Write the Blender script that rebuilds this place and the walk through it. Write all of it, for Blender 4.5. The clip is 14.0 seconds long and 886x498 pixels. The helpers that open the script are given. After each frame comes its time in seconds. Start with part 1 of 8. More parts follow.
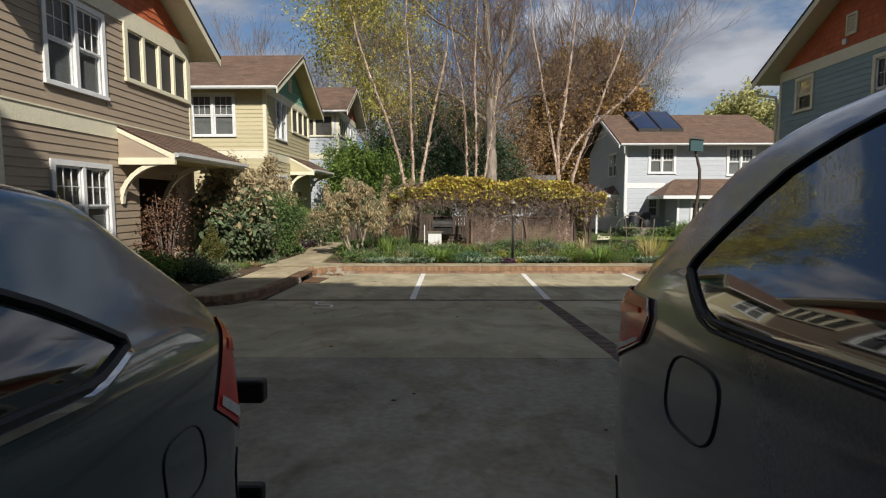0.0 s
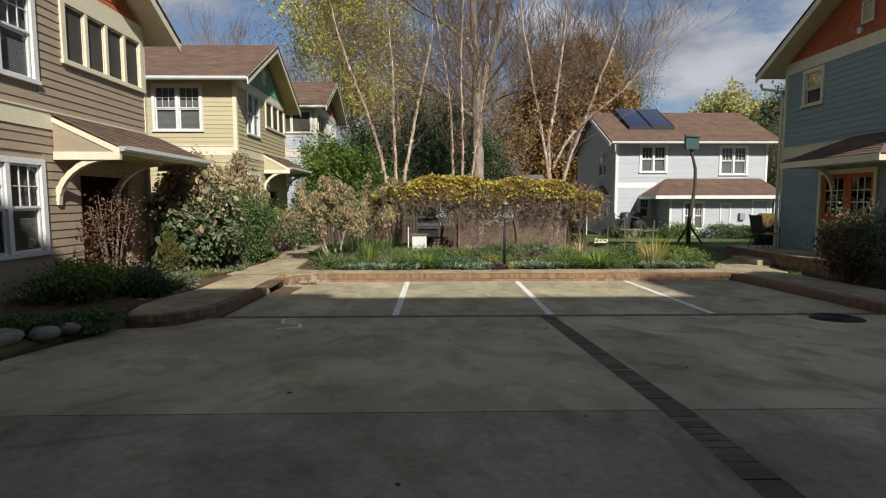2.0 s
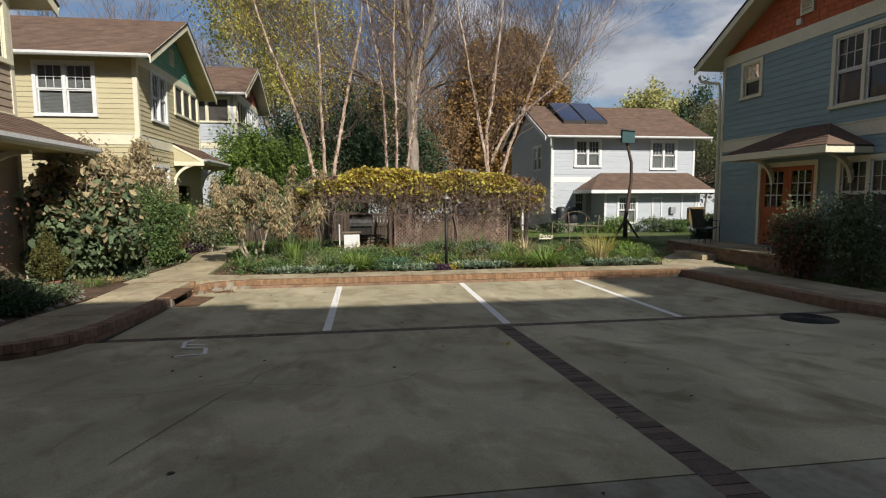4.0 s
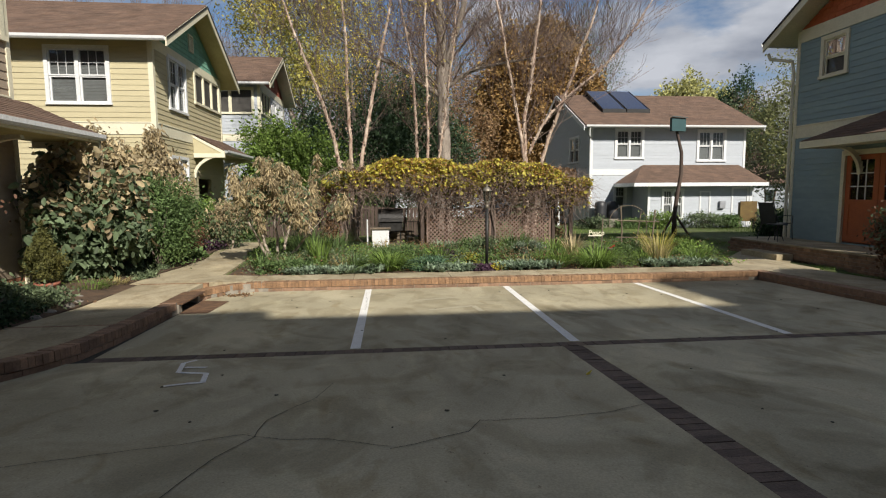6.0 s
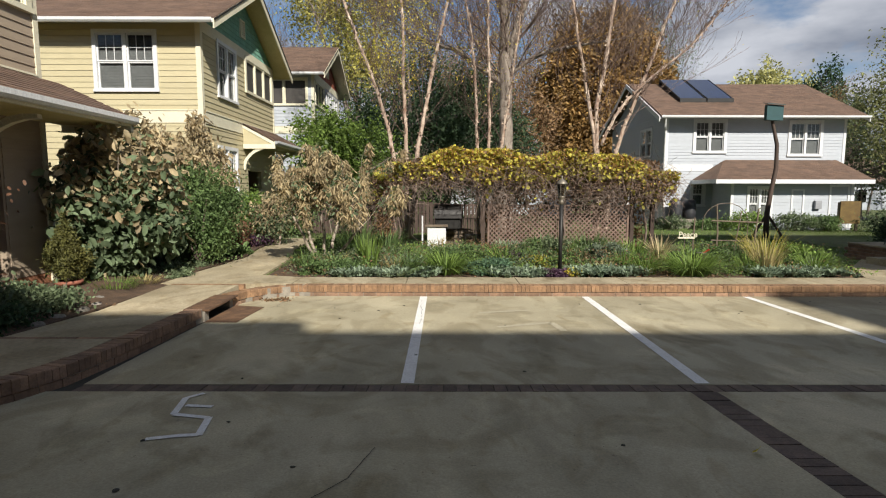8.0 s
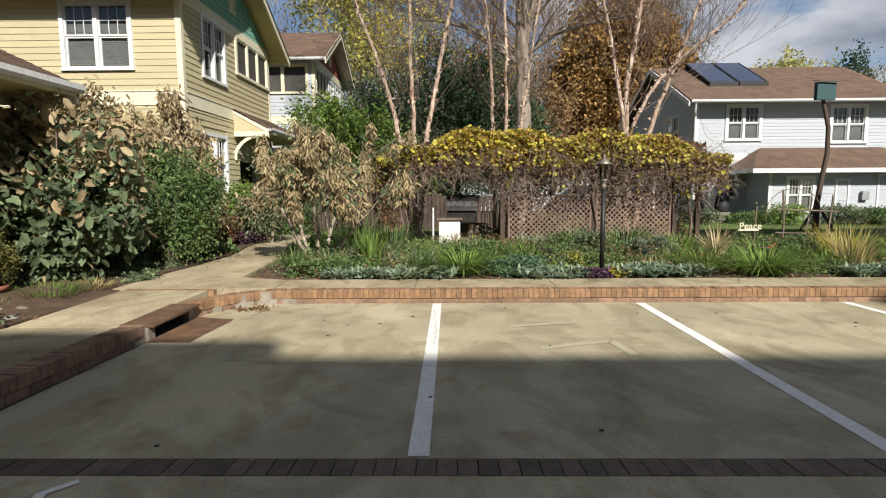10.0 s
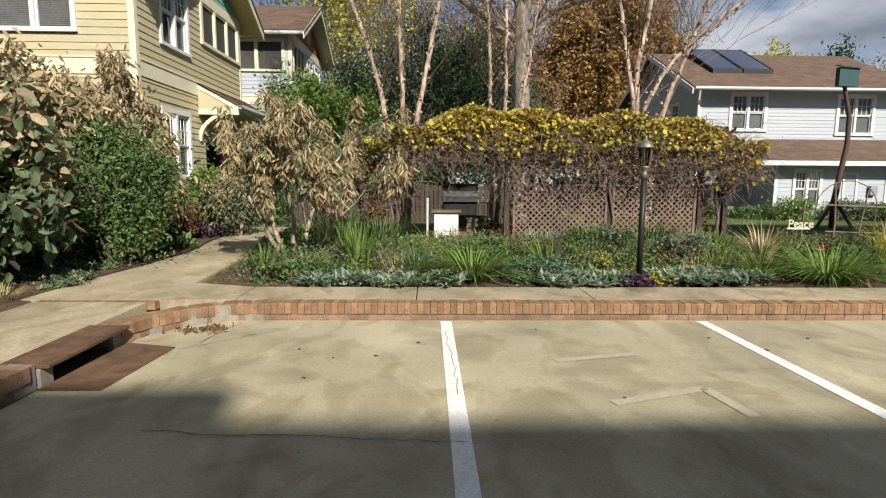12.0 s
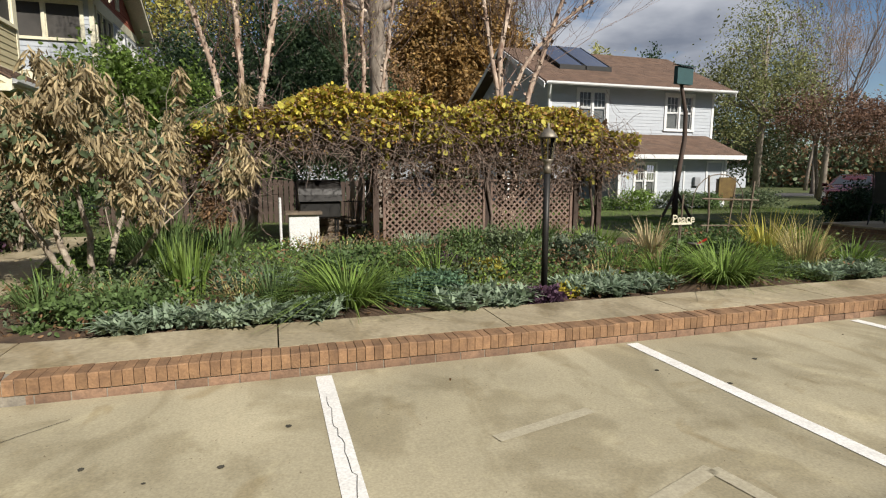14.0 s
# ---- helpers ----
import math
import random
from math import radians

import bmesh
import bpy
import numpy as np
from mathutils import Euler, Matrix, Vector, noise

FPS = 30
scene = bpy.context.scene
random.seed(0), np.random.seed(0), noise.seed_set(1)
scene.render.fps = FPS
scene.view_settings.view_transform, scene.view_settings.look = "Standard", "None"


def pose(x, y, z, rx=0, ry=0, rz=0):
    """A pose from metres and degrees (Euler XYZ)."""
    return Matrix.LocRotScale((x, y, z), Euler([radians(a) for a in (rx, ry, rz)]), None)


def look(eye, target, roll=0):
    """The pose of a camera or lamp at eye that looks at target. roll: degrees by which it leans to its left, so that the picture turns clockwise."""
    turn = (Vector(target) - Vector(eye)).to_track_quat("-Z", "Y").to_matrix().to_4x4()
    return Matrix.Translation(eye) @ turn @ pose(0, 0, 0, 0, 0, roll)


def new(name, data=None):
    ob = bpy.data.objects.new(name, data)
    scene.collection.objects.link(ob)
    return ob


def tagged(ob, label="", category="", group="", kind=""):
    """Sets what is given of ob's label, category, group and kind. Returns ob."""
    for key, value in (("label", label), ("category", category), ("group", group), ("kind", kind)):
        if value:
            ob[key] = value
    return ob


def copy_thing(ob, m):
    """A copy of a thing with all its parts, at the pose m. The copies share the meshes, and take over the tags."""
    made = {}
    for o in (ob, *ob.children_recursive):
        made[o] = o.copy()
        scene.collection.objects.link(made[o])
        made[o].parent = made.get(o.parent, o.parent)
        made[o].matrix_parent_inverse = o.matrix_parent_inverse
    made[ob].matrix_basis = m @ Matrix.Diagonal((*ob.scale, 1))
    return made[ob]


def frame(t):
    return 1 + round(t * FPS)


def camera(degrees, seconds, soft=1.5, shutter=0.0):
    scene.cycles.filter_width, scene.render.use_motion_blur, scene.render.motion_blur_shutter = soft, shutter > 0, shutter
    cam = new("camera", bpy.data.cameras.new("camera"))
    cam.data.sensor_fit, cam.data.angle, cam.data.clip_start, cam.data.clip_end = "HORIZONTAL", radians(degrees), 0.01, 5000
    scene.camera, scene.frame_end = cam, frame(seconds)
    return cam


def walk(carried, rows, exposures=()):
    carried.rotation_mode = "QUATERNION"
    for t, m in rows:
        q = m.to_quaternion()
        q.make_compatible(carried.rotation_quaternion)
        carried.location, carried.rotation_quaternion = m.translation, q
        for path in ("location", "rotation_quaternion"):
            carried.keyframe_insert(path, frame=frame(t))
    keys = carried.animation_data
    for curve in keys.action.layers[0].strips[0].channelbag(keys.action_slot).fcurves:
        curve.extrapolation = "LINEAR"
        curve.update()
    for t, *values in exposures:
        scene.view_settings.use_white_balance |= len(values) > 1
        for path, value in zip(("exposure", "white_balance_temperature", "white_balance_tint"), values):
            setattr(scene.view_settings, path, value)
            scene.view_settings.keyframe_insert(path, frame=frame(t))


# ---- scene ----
cam = camera(78.2, 14.0, soft=1.15)
PATH = [
    (0, (0.754, -10.094, 1.842), (0.73, -8.102, 1.666), -0.1),
    (0.5, (0.715, -9.751, 1.857), (0.699, -7.759, 1.682), -0.1),
    (1, (0.706, -9.422, 1.87), (0.698, -7.43, 1.696), -0.1),
    (1.5, (0.679, -9.074, 1.874), (0.686, -7.082, 1.697), -0.1),
    (2, (0.667, -8.751, 1.862), (0.705, -6.759, 1.685), -0.1),
    (2.5, (0.666, -8.418, 1.857), (0.771, -6.429, 1.678), -0.2),
    (3, (0.654, -8.104, 1.873), (0.836, -6.121, 1.688), -0.2),
    (3.2, (0.647, -7.964, 1.87), (0.86, -5.984, 1.684), -0.2),
    (5.3, (0.481, -6.562, 1.774), (0.792, -4.598, 1.566), -0.3),
    (5.5, (0.481, -6.388, 1.786), (0.763, -4.419, 1.576), -0.3),
    (6, (0.454, -6.024, 1.75), (0.651, -4.045, 1.541), -0.4),
    (6.5, (0.421, -5.673, 1.756), (0.533, -3.688, 1.544), -0.2),
    (7, (0.402, -5.282, 1.729), (0.467, -3.295, 1.515), -0.1),
    (7.5, (0.372, -4.891, 1.657), (0.396, -2.902, 1.443), -0.0),
    (8, (0.35, -4.502, 1.654), (0.355, -2.514, 1.437), 0.1),
    (10.3, (0.191, -2.456, 1.397), (0.161, -0.469, 1.175), -0.3),
    (10.5, (0.162, -2.287, 1.409), (0.134, -0.301, 1.175), 0.1),
    (11, (0.098, -1.929, 1.404), (0.067, 0.056, 1.161), 0.2),
    (11.5, (-0.022, -1.531, 1.397), (-0.034, 0.453, 1.145), 0.3),
    (12, (-0.12, -1.145, 1.358), (-0.068, 0.838, 1.102), 0.4),
    (12.5, (-0.172, -0.726, 1.362), (0.015, 1.248, 1.099), 0.5),
    (13, (-0.245, -0.349, 1.363), (0.075, 1.607, 1.096), 0.4),
    (13.5, (-0.273, 0.027, 1.363), (0.197, 1.952, 1.09), 0.3),
    (14, (-0.238, 0.375, 1.391), (0.347, 2.267, 1.112), 0.1),
]
walk(cam, [(t, look(eye, target, roll)) for t, eye, target, roll in PATH],
     [(0, 0.3), (3, 0.3), (7.5, 0.5), (11, 0.6), (14, 0.4)])

# ---- world, sun, exposure ----
SUN_EL, SUN_AZ = radians(36.2), radians(22.0)
world = bpy.data.worlds.new("sky")
scene.world = world
world.use_nodes = True
wn, wl = world.node_tree.nodes, world.node_tree.links
wn.clear()
w_out = wn.new("ShaderNodeOutputWorld")
w_bg = wn.new("ShaderNodeBackground")
w_sky = wn.new("ShaderNodeTexSky")
w_sky.sky_type, w_sky.sun_disc = "NISHITA", False
w_sky.sun_elevation, w_sky.sun_rotation = SUN_EL, math.pi - SUN_AZ
w_sky.altitude, w_sky.dust_density, w_sky.air_density, w_sky.ozone_density = 600, 0.4, 1.0, 2.5
w_tc = wn.new("ShaderNodeTexCoord")
w_map = wn.new("ShaderNodeMapping")
w_map.inputs["Scale"].default_value = (1.6, 1.6, 4.2)
w_map.inputs["Location"].default_value = (0.35, 0.2, 0.1)
w_no = wn.new("ShaderNodeTexNoise")
w_no.inputs["Scale"].default_value, w_no.inputs["Detail"].default_value, w_no.inputs["Roughness"].default_value = 1.7, 8.0, 0.55
w_ramp = wn.new("ShaderNodeValToRGB")
w_ramp.color_ramp.elements[0].position, w_ramp.color_ramp.elements[1].position = 0.455, 0.545
w_no2 = wn.new("ShaderNodeTexNoise")
w_no2.inputs["Scale"].default_value, w_no2.inputs["Detail"].default_value = 3.2, 5.0
w_ramp2 = wn.new("ShaderNodeValToRGB")
w_ramp2.color_ramp.elements[0].position, w_ramp2.color_ramp.elements[1].position = 0.35, 0.68
w_ramp2.color_ramp.elements[0].color, w_ramp2.color_ramp.elements[1].color = (2.5, 2.85, 3.6, 1), (6.7, 6.95, 7.6, 1)
w_mix = wn.new("ShaderNodeMixRGB")
wl.new(w_tc.outputs["Generated"], w_map.inputs["Vector"])
wl.new(w_map.outputs["Vector"], w_no.inputs["Vector"])
wl.new(w_map.outputs["Vector"], w_no2.inputs["Vector"])
wl.new(w_no.outputs["Fac"], w_ramp.inputs["Fac"])
wl.new(w_no2.outputs["Fac"], w_ramp2.inputs["Fac"])
wl.new(w_ramp.outputs["Color"], w_mix.inputs["Fac"])
wl.new(w_sky.outputs["Color"], w_mix.inputs["Color1"])
wl.new(w_ramp2.outputs["Color"], w_mix.inputs["Color2"])
wl.new(w_mix.outputs["Color"], w_bg.inputs["Color"])
w_bg.inputs["Strength"].default_value = 0.064
wl.new(w_bg.outputs["Background"], w_out.inputs["Surface"])
sun_dir = Vector((math.sin(SUN_AZ) * math.cos(SUN_EL), -math.cos(SUN_AZ) * math.cos(SUN_EL), math.sin(SUN_EL)))
sun = new("sun", bpy.data.lights.new("sun", "SUN"))
sun.data.energy, sun.data.angle, sun.data.color = 5.0, radians(0.6), (1.0, 0.94, 0.84)
sun.matrix_world = look(sun_dir * 60, (0, 0, 0))

# ---- materials ----
_mats = {}


def mat(name, a, b=None, rough=0.8, scale=6.0, fine=60.0, bump=0.15, metal=0.0, rand=0.0, stretch=(1, 1, 1), spec=0.4, island=False, coat=0.0, trans=0.0):
    """Two mottled colours at two scales, grain and relief; rand: lightness that differs from piece to piece."""
    if name in _mats:
        return _mats[name]
    m = bpy.data.materials.new(name)
    _mats[name] = m
    m.use_nodes = True
    n, l = m.node_tree.nodes, m.node_tree.links
    p = n["Principled BSDF"]
    b = b or tuple(c * 0.75 for c in a)
    tc = n.new("ShaderNodeTexCoord")
    mp = n.new("ShaderNodeMapping")
    mp.inputs["Scale"].default_value = stretch
    l.new(tc.outputs["Object"], mp.inputs["Vector"])
    n1, n2 = n.new("ShaderNodeTexNoise"), n.new("ShaderNodeTexNoise")
    n1.inputs["Scale"].default_value, n1.inputs["Detail"].default_value, n1.inputs["Roughness"].default_value = scale, 6, 0.6
    n2.inputs["Scale"].default_value, n2.inputs["Detail"].default_value = fine, 4
    l.new(mp.outputs["Vector"], n1.inputs["Vector"])
    l.new(mp.outputs["Vector"], n2.inputs["Vector"])
    r = n.new("ShaderNodeValToRGB")
    r.color_ramp.elements[0].position, r.color_ramp.elements[1].position = 0.33, 0.67
    r.color_ramp.elements[0].color, r.color_ramp.elements[1].color = (*b, 1), (*a, 1)
    l.new(n1.outputs["Fac"], r.inputs["Fac"])
    mul = n.new("ShaderNodeMixRGB")
    mul.blend_type = "MULTIPLY"
    mul.inputs["Fac"].default_value = 0.35
    l.new(r.outputs["Color"], mul.inputs["Color1"])
    g = n.new("ShaderNodeMapRange")
    g.inputs["From Min"].default_value, g.inputs["From Max"].default_value = 0.3, 0.7
    g.inputs["To Min"].default_value, g.inputs["To Max"].default_value = 0.45, 1.25
    l.new(n2.outputs["Fac"], g.inputs["Value"])
    l.new(g.outputs["Result"], mul.inputs["Color2"])
    col = mul.outputs["Color"]
    if rand:
        hs = n.new("ShaderNodeHueSaturation")
        rr = n.new("ShaderNodeMapRange")
        rr.inputs["To Min"].default_value, rr.inputs["To Max"].default_value = 1 - rand, 1 + rand
        if island:
            ge = n.new("ShaderNodeNewGeometry")
            l.new(ge.outputs["Random Per Island"], rr.inputs["Value"])
        else:
            oi = n.new("ShaderNodeObjectInfo")
            l.new(oi.outputs["Random"], rr.inputs["Value"])
        l.new(rr.outputs["Result"], hs.inputs["Value"])
        l.new(col, hs.inputs["Color"])
        col = hs.outputs["Color"]
    l.new(col, p.inputs["Base Color"])
    p.inputs["Roughness"].default_value, p.inputs["Metallic"].default_value = rough, metal
    p.inputs["Specular IOR Level"].default_value = spec
    p.inputs["Coat Weight"].default_value = coat
    p.inputs["Coat Roughness"].default_value = 0.05
    if trans:
        out = n["Material Output"]
        tr = n.new("ShaderNodeBsdfTranslucent")
        mx = n.new("ShaderNodeMixShader")
        mx.inputs["Fac"].default_value = trans
        l.new(col, tr.inputs["Color"])
        l.new(p.outputs["BSDF"], mx.inputs[1])
        l.new(tr.outputs["BSDF"], mx.inputs[2])
        l.new(mx.outputs["Shader"], out.inputs["Surface"])
    if bump:
        bp = n.new("ShaderNodeBump")
        bp.inputs["Strength"].default_value, bp.inputs["Distance"].default_value = bump, 0.01
        l.new(n2.outputs["Fac"], bp.inputs["Height"])
        l.new(bp.outputs["Normal"], p.inputs["Normal"])
    return m


def glass_mat(name, tint=(0.75, 0.8, 0.82), dark=0.5):
    """A window pane: partly see-through, mirroring more at a slant."""
    if name in _mats:
        return _mats[name]
    m = bpy.data.materials.new(name)
    _mats[name] = m
    m.use_nodes = True
    n, l = m.node_tree.nodes, m.node_tree.links
    n.clear()
    out, mx = n.new("ShaderNodeOutputMaterial"), n.new("ShaderNodeMixShader")
    tr, gl, fr = n.new("ShaderNodeBsdfTransparent"), n.new("ShaderNodeBsdfGlossy"), n.new("ShaderNodeFresnel")
    tr.inputs["Color"].default_value = (*(c * dark for c in tint), 1)
    gl.inputs["Roughness"].default_value = 0.02
    fr.inputs["IOR"].default_value = 1.65
    l.new(fr.outputs["Fac"], mx.inputs["Fac"])
    l.new(tr.outputs["BSDF"], mx.inputs[1])
    l.new(gl.outputs["BSDF"], mx.inputs[2])
    l.new(mx.outputs["Shader"], out.inputs["Surface"])
    return m


def leafy(name, a, b, rough=0.6, trans=0.38, rand=0.5):
    a, b = tuple(min(0.7, c * 1.15 + 0.006) for c in a), tuple(c * 1.3 + 0.006 for c in b)
    return mat(name, a, b, rough=rough, scale=1.3, fine=30, bump=0, rand=rand, island=True, trans=trans, spec=0.3)


CREAM = mat("cream_paint", (0.72, 0.68, 0.52), (0.66, 0.62, 0.47), 0.6, 3, 40, 0.05)
WHITE = mat("white_paint", (0.70, 0.71, 0.71), (0.63, 0.64, 0.64), 0.5, 3, 40, 0.04)
SIDE_Y = mat("yellow_siding_paint", (0.50, 0.445, 0.28), (0.46, 0.405, 0.255), 0.65, 2.5, 80, 0.12, rand=0.04, stretch=(1, 1, 4))
SIDE_B = mat("taupe_siding_paint", (0.36, 0.29, 0.215), (0.32, 0.255, 0.19), 0.65, 2.5, 80, 0.12, rand=0.05, stretch=(1, 1, 4))
SIDE_BL = mat("blue_siding_paint", (0.25, 0.34, 0.36), (0.22, 0.30, 0.32), 0.65, 2.5, 80, 0.12, rand=0.05, stretch=(1, 1, 4))
SIDE_W = mat("white_siding_paint", (0.44, 0.47, 0.51), (0.40, 0.43, 0.47), 0.6, 2.5, 80, 0.1, rand=0.03, stretch=(1, 1, 4))
SH_GREEN = mat("green_shingle_paint", (0.20, 0.42, 0.32), (0.17, 0.36, 0.27), 0.7, 3, 60, 0.15, rand=0.08)
SH_ORANGE = mat("rust_orange_shingle_paint", (0.48, 0.13, 0.05), (0.40, 0.10, 0.04), 0.7, 3, 60, 0.15, rand=0.08)
SH_RED = mat("brick_red_shingle_paint", (0.34, 0.10, 0.06), (0.28, 0.08, 0.05), 0.7, 3, 60, 0.15, rand=0.08)
ROOF = mat("brown_asphalt_shingle", (0.165, 0.105, 0.075), (0.115, 0.076, 0.056), 0.95, 2.0, 45, 0.5, rand=0.14, island=True)
ROOF_G = mat("grey_roof_shingle", (0.16, 0.16, 0.16), (0.11, 0.11, 0.11), 0.95, 2.0, 45, 0.5)
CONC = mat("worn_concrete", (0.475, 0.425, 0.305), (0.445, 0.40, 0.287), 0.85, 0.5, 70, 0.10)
# near pour: slightly darker concrete, with shade deepened and cooled in its colour
CONC_NEAR = mat("shade_darkened_concrete", (0.355, 0.325, 0.26), (0.325, 0.30, 0.235), 0.85, 0.5, 18, 0.1)
CONC_WALK = mat("pale_path_concrete", (0.45, 0.39, 0.28), (0.34, 0.295, 0.205), 0.9, 1.2, 25, 0.3)
BRICK = mat("orange_red_brick", (0.30, 0.178, 0.095), (0.18, 0.105, 0.06), 0.85, 9, 60, 0.5, rand=0.22)
BRICK_J = mat("orange_red_brick_run", (0.38, 0.175, 0.095), (0.27, 0.12, 0.07), 0.85, 9, 60, 0.5, rand=0.22, island=True)
BRICK_D = mat("dull_brown_brick", (0.29, 0.18, 0.115), (0.18, 0.115, 0.08), 0.9, 9, 60, 0.5, rand=0.25)
PAVER = mat("dark_brown_paver", (0.16, 0.115, 0.09), (0.10, 0.075, 0.06), 0.9, 8, 60, 0.5, rand=0.25)
MORTAR = mat("grey_mortar", (0.30, 0.27, 0.22), (0.2, 0.18, 0.15), 0.95, 10, 70, 0.4)
SOIL = mat("dark_mulch_soil", (0.12, 0.075, 0.045), (0.055, 0.036, 0.024), 0.95, 5, 50, 0.9)
GRASS_G = mat("lawn_ground", (0.10, 0.125, 0.035), (0.06, 0.07, 0.025), 0.95, 1.5, 40, 0.6)
LINE = mat("white_road_paint", (0.82, 0.81, 0.78), (0.72, 0.70, 0.66), 0.7, 7, 60, 0.2)
CRACK = mat("crack_dirt", (0.07, 0.065, 0.05), (0.045, 0.04, 0.03), 0.95, 6, 60, 0.2)
RUST = mat("rusted_iron", (0.17, 0.095, 0.05), (0.075, 0.042, 0.026), 0.9, 6, 40, 0.4)
IRON = mat("dark_cast_iron", (0.05, 0.05, 0.05), (0.03, 0.03, 0.03), 0.6, 6, 50, 0.3, metal=0.6)
WOOD_D = mat("dark_brown_stained_wood", (0.085, 0.058, 0.045), (0.05, 0.034, 0.027), 0.8, 4, 40, 0.4, rand=0.15, stretch=(1, 1, 0.3))
WOOD_G = mat("weathered_grey_wood", (0.24, 0.19, 0.14), (0.13, 0.10, 0.075), 0.9, 5, 50, 0.5, rand=0.2, stretch=(1, 1, 0.3))
LAMPBLACK = mat("black_painted_metal", (0.03, 0.028, 0.026), (0.018, 0.018, 0.018), 0.5, 5, 50, 0.1, metal=0.3)
PEWTER = mat("dull_bronze_metal", (0.28, 0.25, 0.2), (0.18, 0.16, 0.13), 0.5, 8, 50, 0.1, metal=0.6)
STONE = mat("grey_field_stone", (0.30, 0.27, 0.23), (0.17, 0.155, 0.13), 0.9, 5, 40, 0.6, rand=0.2)
RED_P = mat("red_tool_plastic", (0.5, 0.03, 0.02), (0.4, 0.025, 0.02), 0.4, 5, 50, 0)
GLASS = glass_mat("window_glass", dark=1.0)
GLASS_LAMP = glass_mat("lamp_glass", (0.9, 0.88, 0.8), 0.9)
CAR_GLASS = glass_mat("tinted_car_glass", (0.4, 0.42, 0.45), 0.12)
# the dimness of the rooms indoors is put into this colour
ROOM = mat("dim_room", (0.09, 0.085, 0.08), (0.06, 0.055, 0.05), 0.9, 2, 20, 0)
BLIND = mat("grey_window_blind", (0.20, 0.20, 0.195), (0.16, 0.16, 0.155), 0.8, 2, 20, 0)
SCREEN = mat("charcoal_insect_screen", (0.065, 0.06, 0.055), (0.05, 0.046, 0.042), 0.7, 2, 90, 0.1)
DOOR_R = mat("orange_red_door_paint", (0.42, 0.12, 0.045), (0.35, 0.10, 0.04), 0.5, 3, 40, 0.1)
CEIL_Y = mat("yellow_soffit_paint", (0.58, 0.50, 0.25), (0.50, 0.43, 0.2), 0.7, 3, 40, 0.08)
BARK_B = mat("peeling_birch_bark", (0.60, 0.49, 0.39), (0.20, 0.115, 0.08), 0.9, 7, 30, 0.8, stretch=(1, 1, 0.45))
BARK_G = mat("grey_tree_bark", (0.34, 0.29, 0.24), (0.17, 0.14, 0.115), 0.95, 8, 30, 0.9, stretch=(1, 1, 0.25))
BARK_P = mat("pale_shrub_wood", (0.42, 0.36, 0.29), (0.2, 0.16, 0.12), 0.9, 10, 40, 0.5)
TWIG = mat("brown_twig", (0.22, 0.165, 0.135), (0.12, 0.09, 0.075), 0.9, 6, 30, 0.2)
L_GREEN = leafy("mid_green_leaf", (0.125, 0.19, 0.06), (0.07, 0.115, 0.04))
L_BRIGHT = leafy("fresh_green_leaf", (0.185, 0.27, 0.055), (0.10, 0.16, 0.035))
L_DARK = leafy("dark_evergreen_leaf", (0.045, 0.085, 0.035), (0.02, 0.045, 0.02))
L_OLIVE = leafy("olive_leaf", (0.15, 0.19, 0.10), (0.08, 0.11, 0.055))
L_TAN = leafy("withered_tan_leaf", (0.43, 0.355, 0.215), (0.26, 0.20, 0.115))
L_TASSEL = leafy("hanging_dry_leaf", (0.45, 0.37, 0.215), (0.27, 0.21, 0.12))
L_VINE = leafy("dry_vine_leaf", (0.30, 0.20, 0.135), (0.17, 0.11, 0.08))
L_YEL = leafy("autumn_yellow_leaf", (0.56, 0.48, 0.06), (0.36, 0.29, 0.045))
L_YGREEN = leafy("yellow_green_leaf", (0.48, 0.44, 0.08), (0.30, 0.27, 0.05))
L_ORANGE = leafy("rusty_orange_leaf", (0.36, 0.20, 0.06), (0.20, 0.11, 0.035))
L_BROWN = leafy("brown_vine_leaf", (0.26, 0.155, 0.08), (0.13, 0.08, 0.045))
L_RUSSET = leafy("russet_leaf", (0.22, 0.11, 0.06), (0.10, 0.055, 0.035))
L_SILVER = leafy("silver_green_leaf", (0.265, 0.33, 0.225), (0.16, 0.215, 0.145))
L_PURPLE = leafy("deep_purple_leaf", (0.10, 0.05, 0.085), (0.05, 0.025, 0.045))
L_LAWN = leafy("lawn_blade", (0.13, 0.20, 0.035), (0.07, 0.12, 0.025))
L_STRAW = leafy("straw_blade", (0.42, 0.36, 0.16), (0.25, 0.2, 0.09))


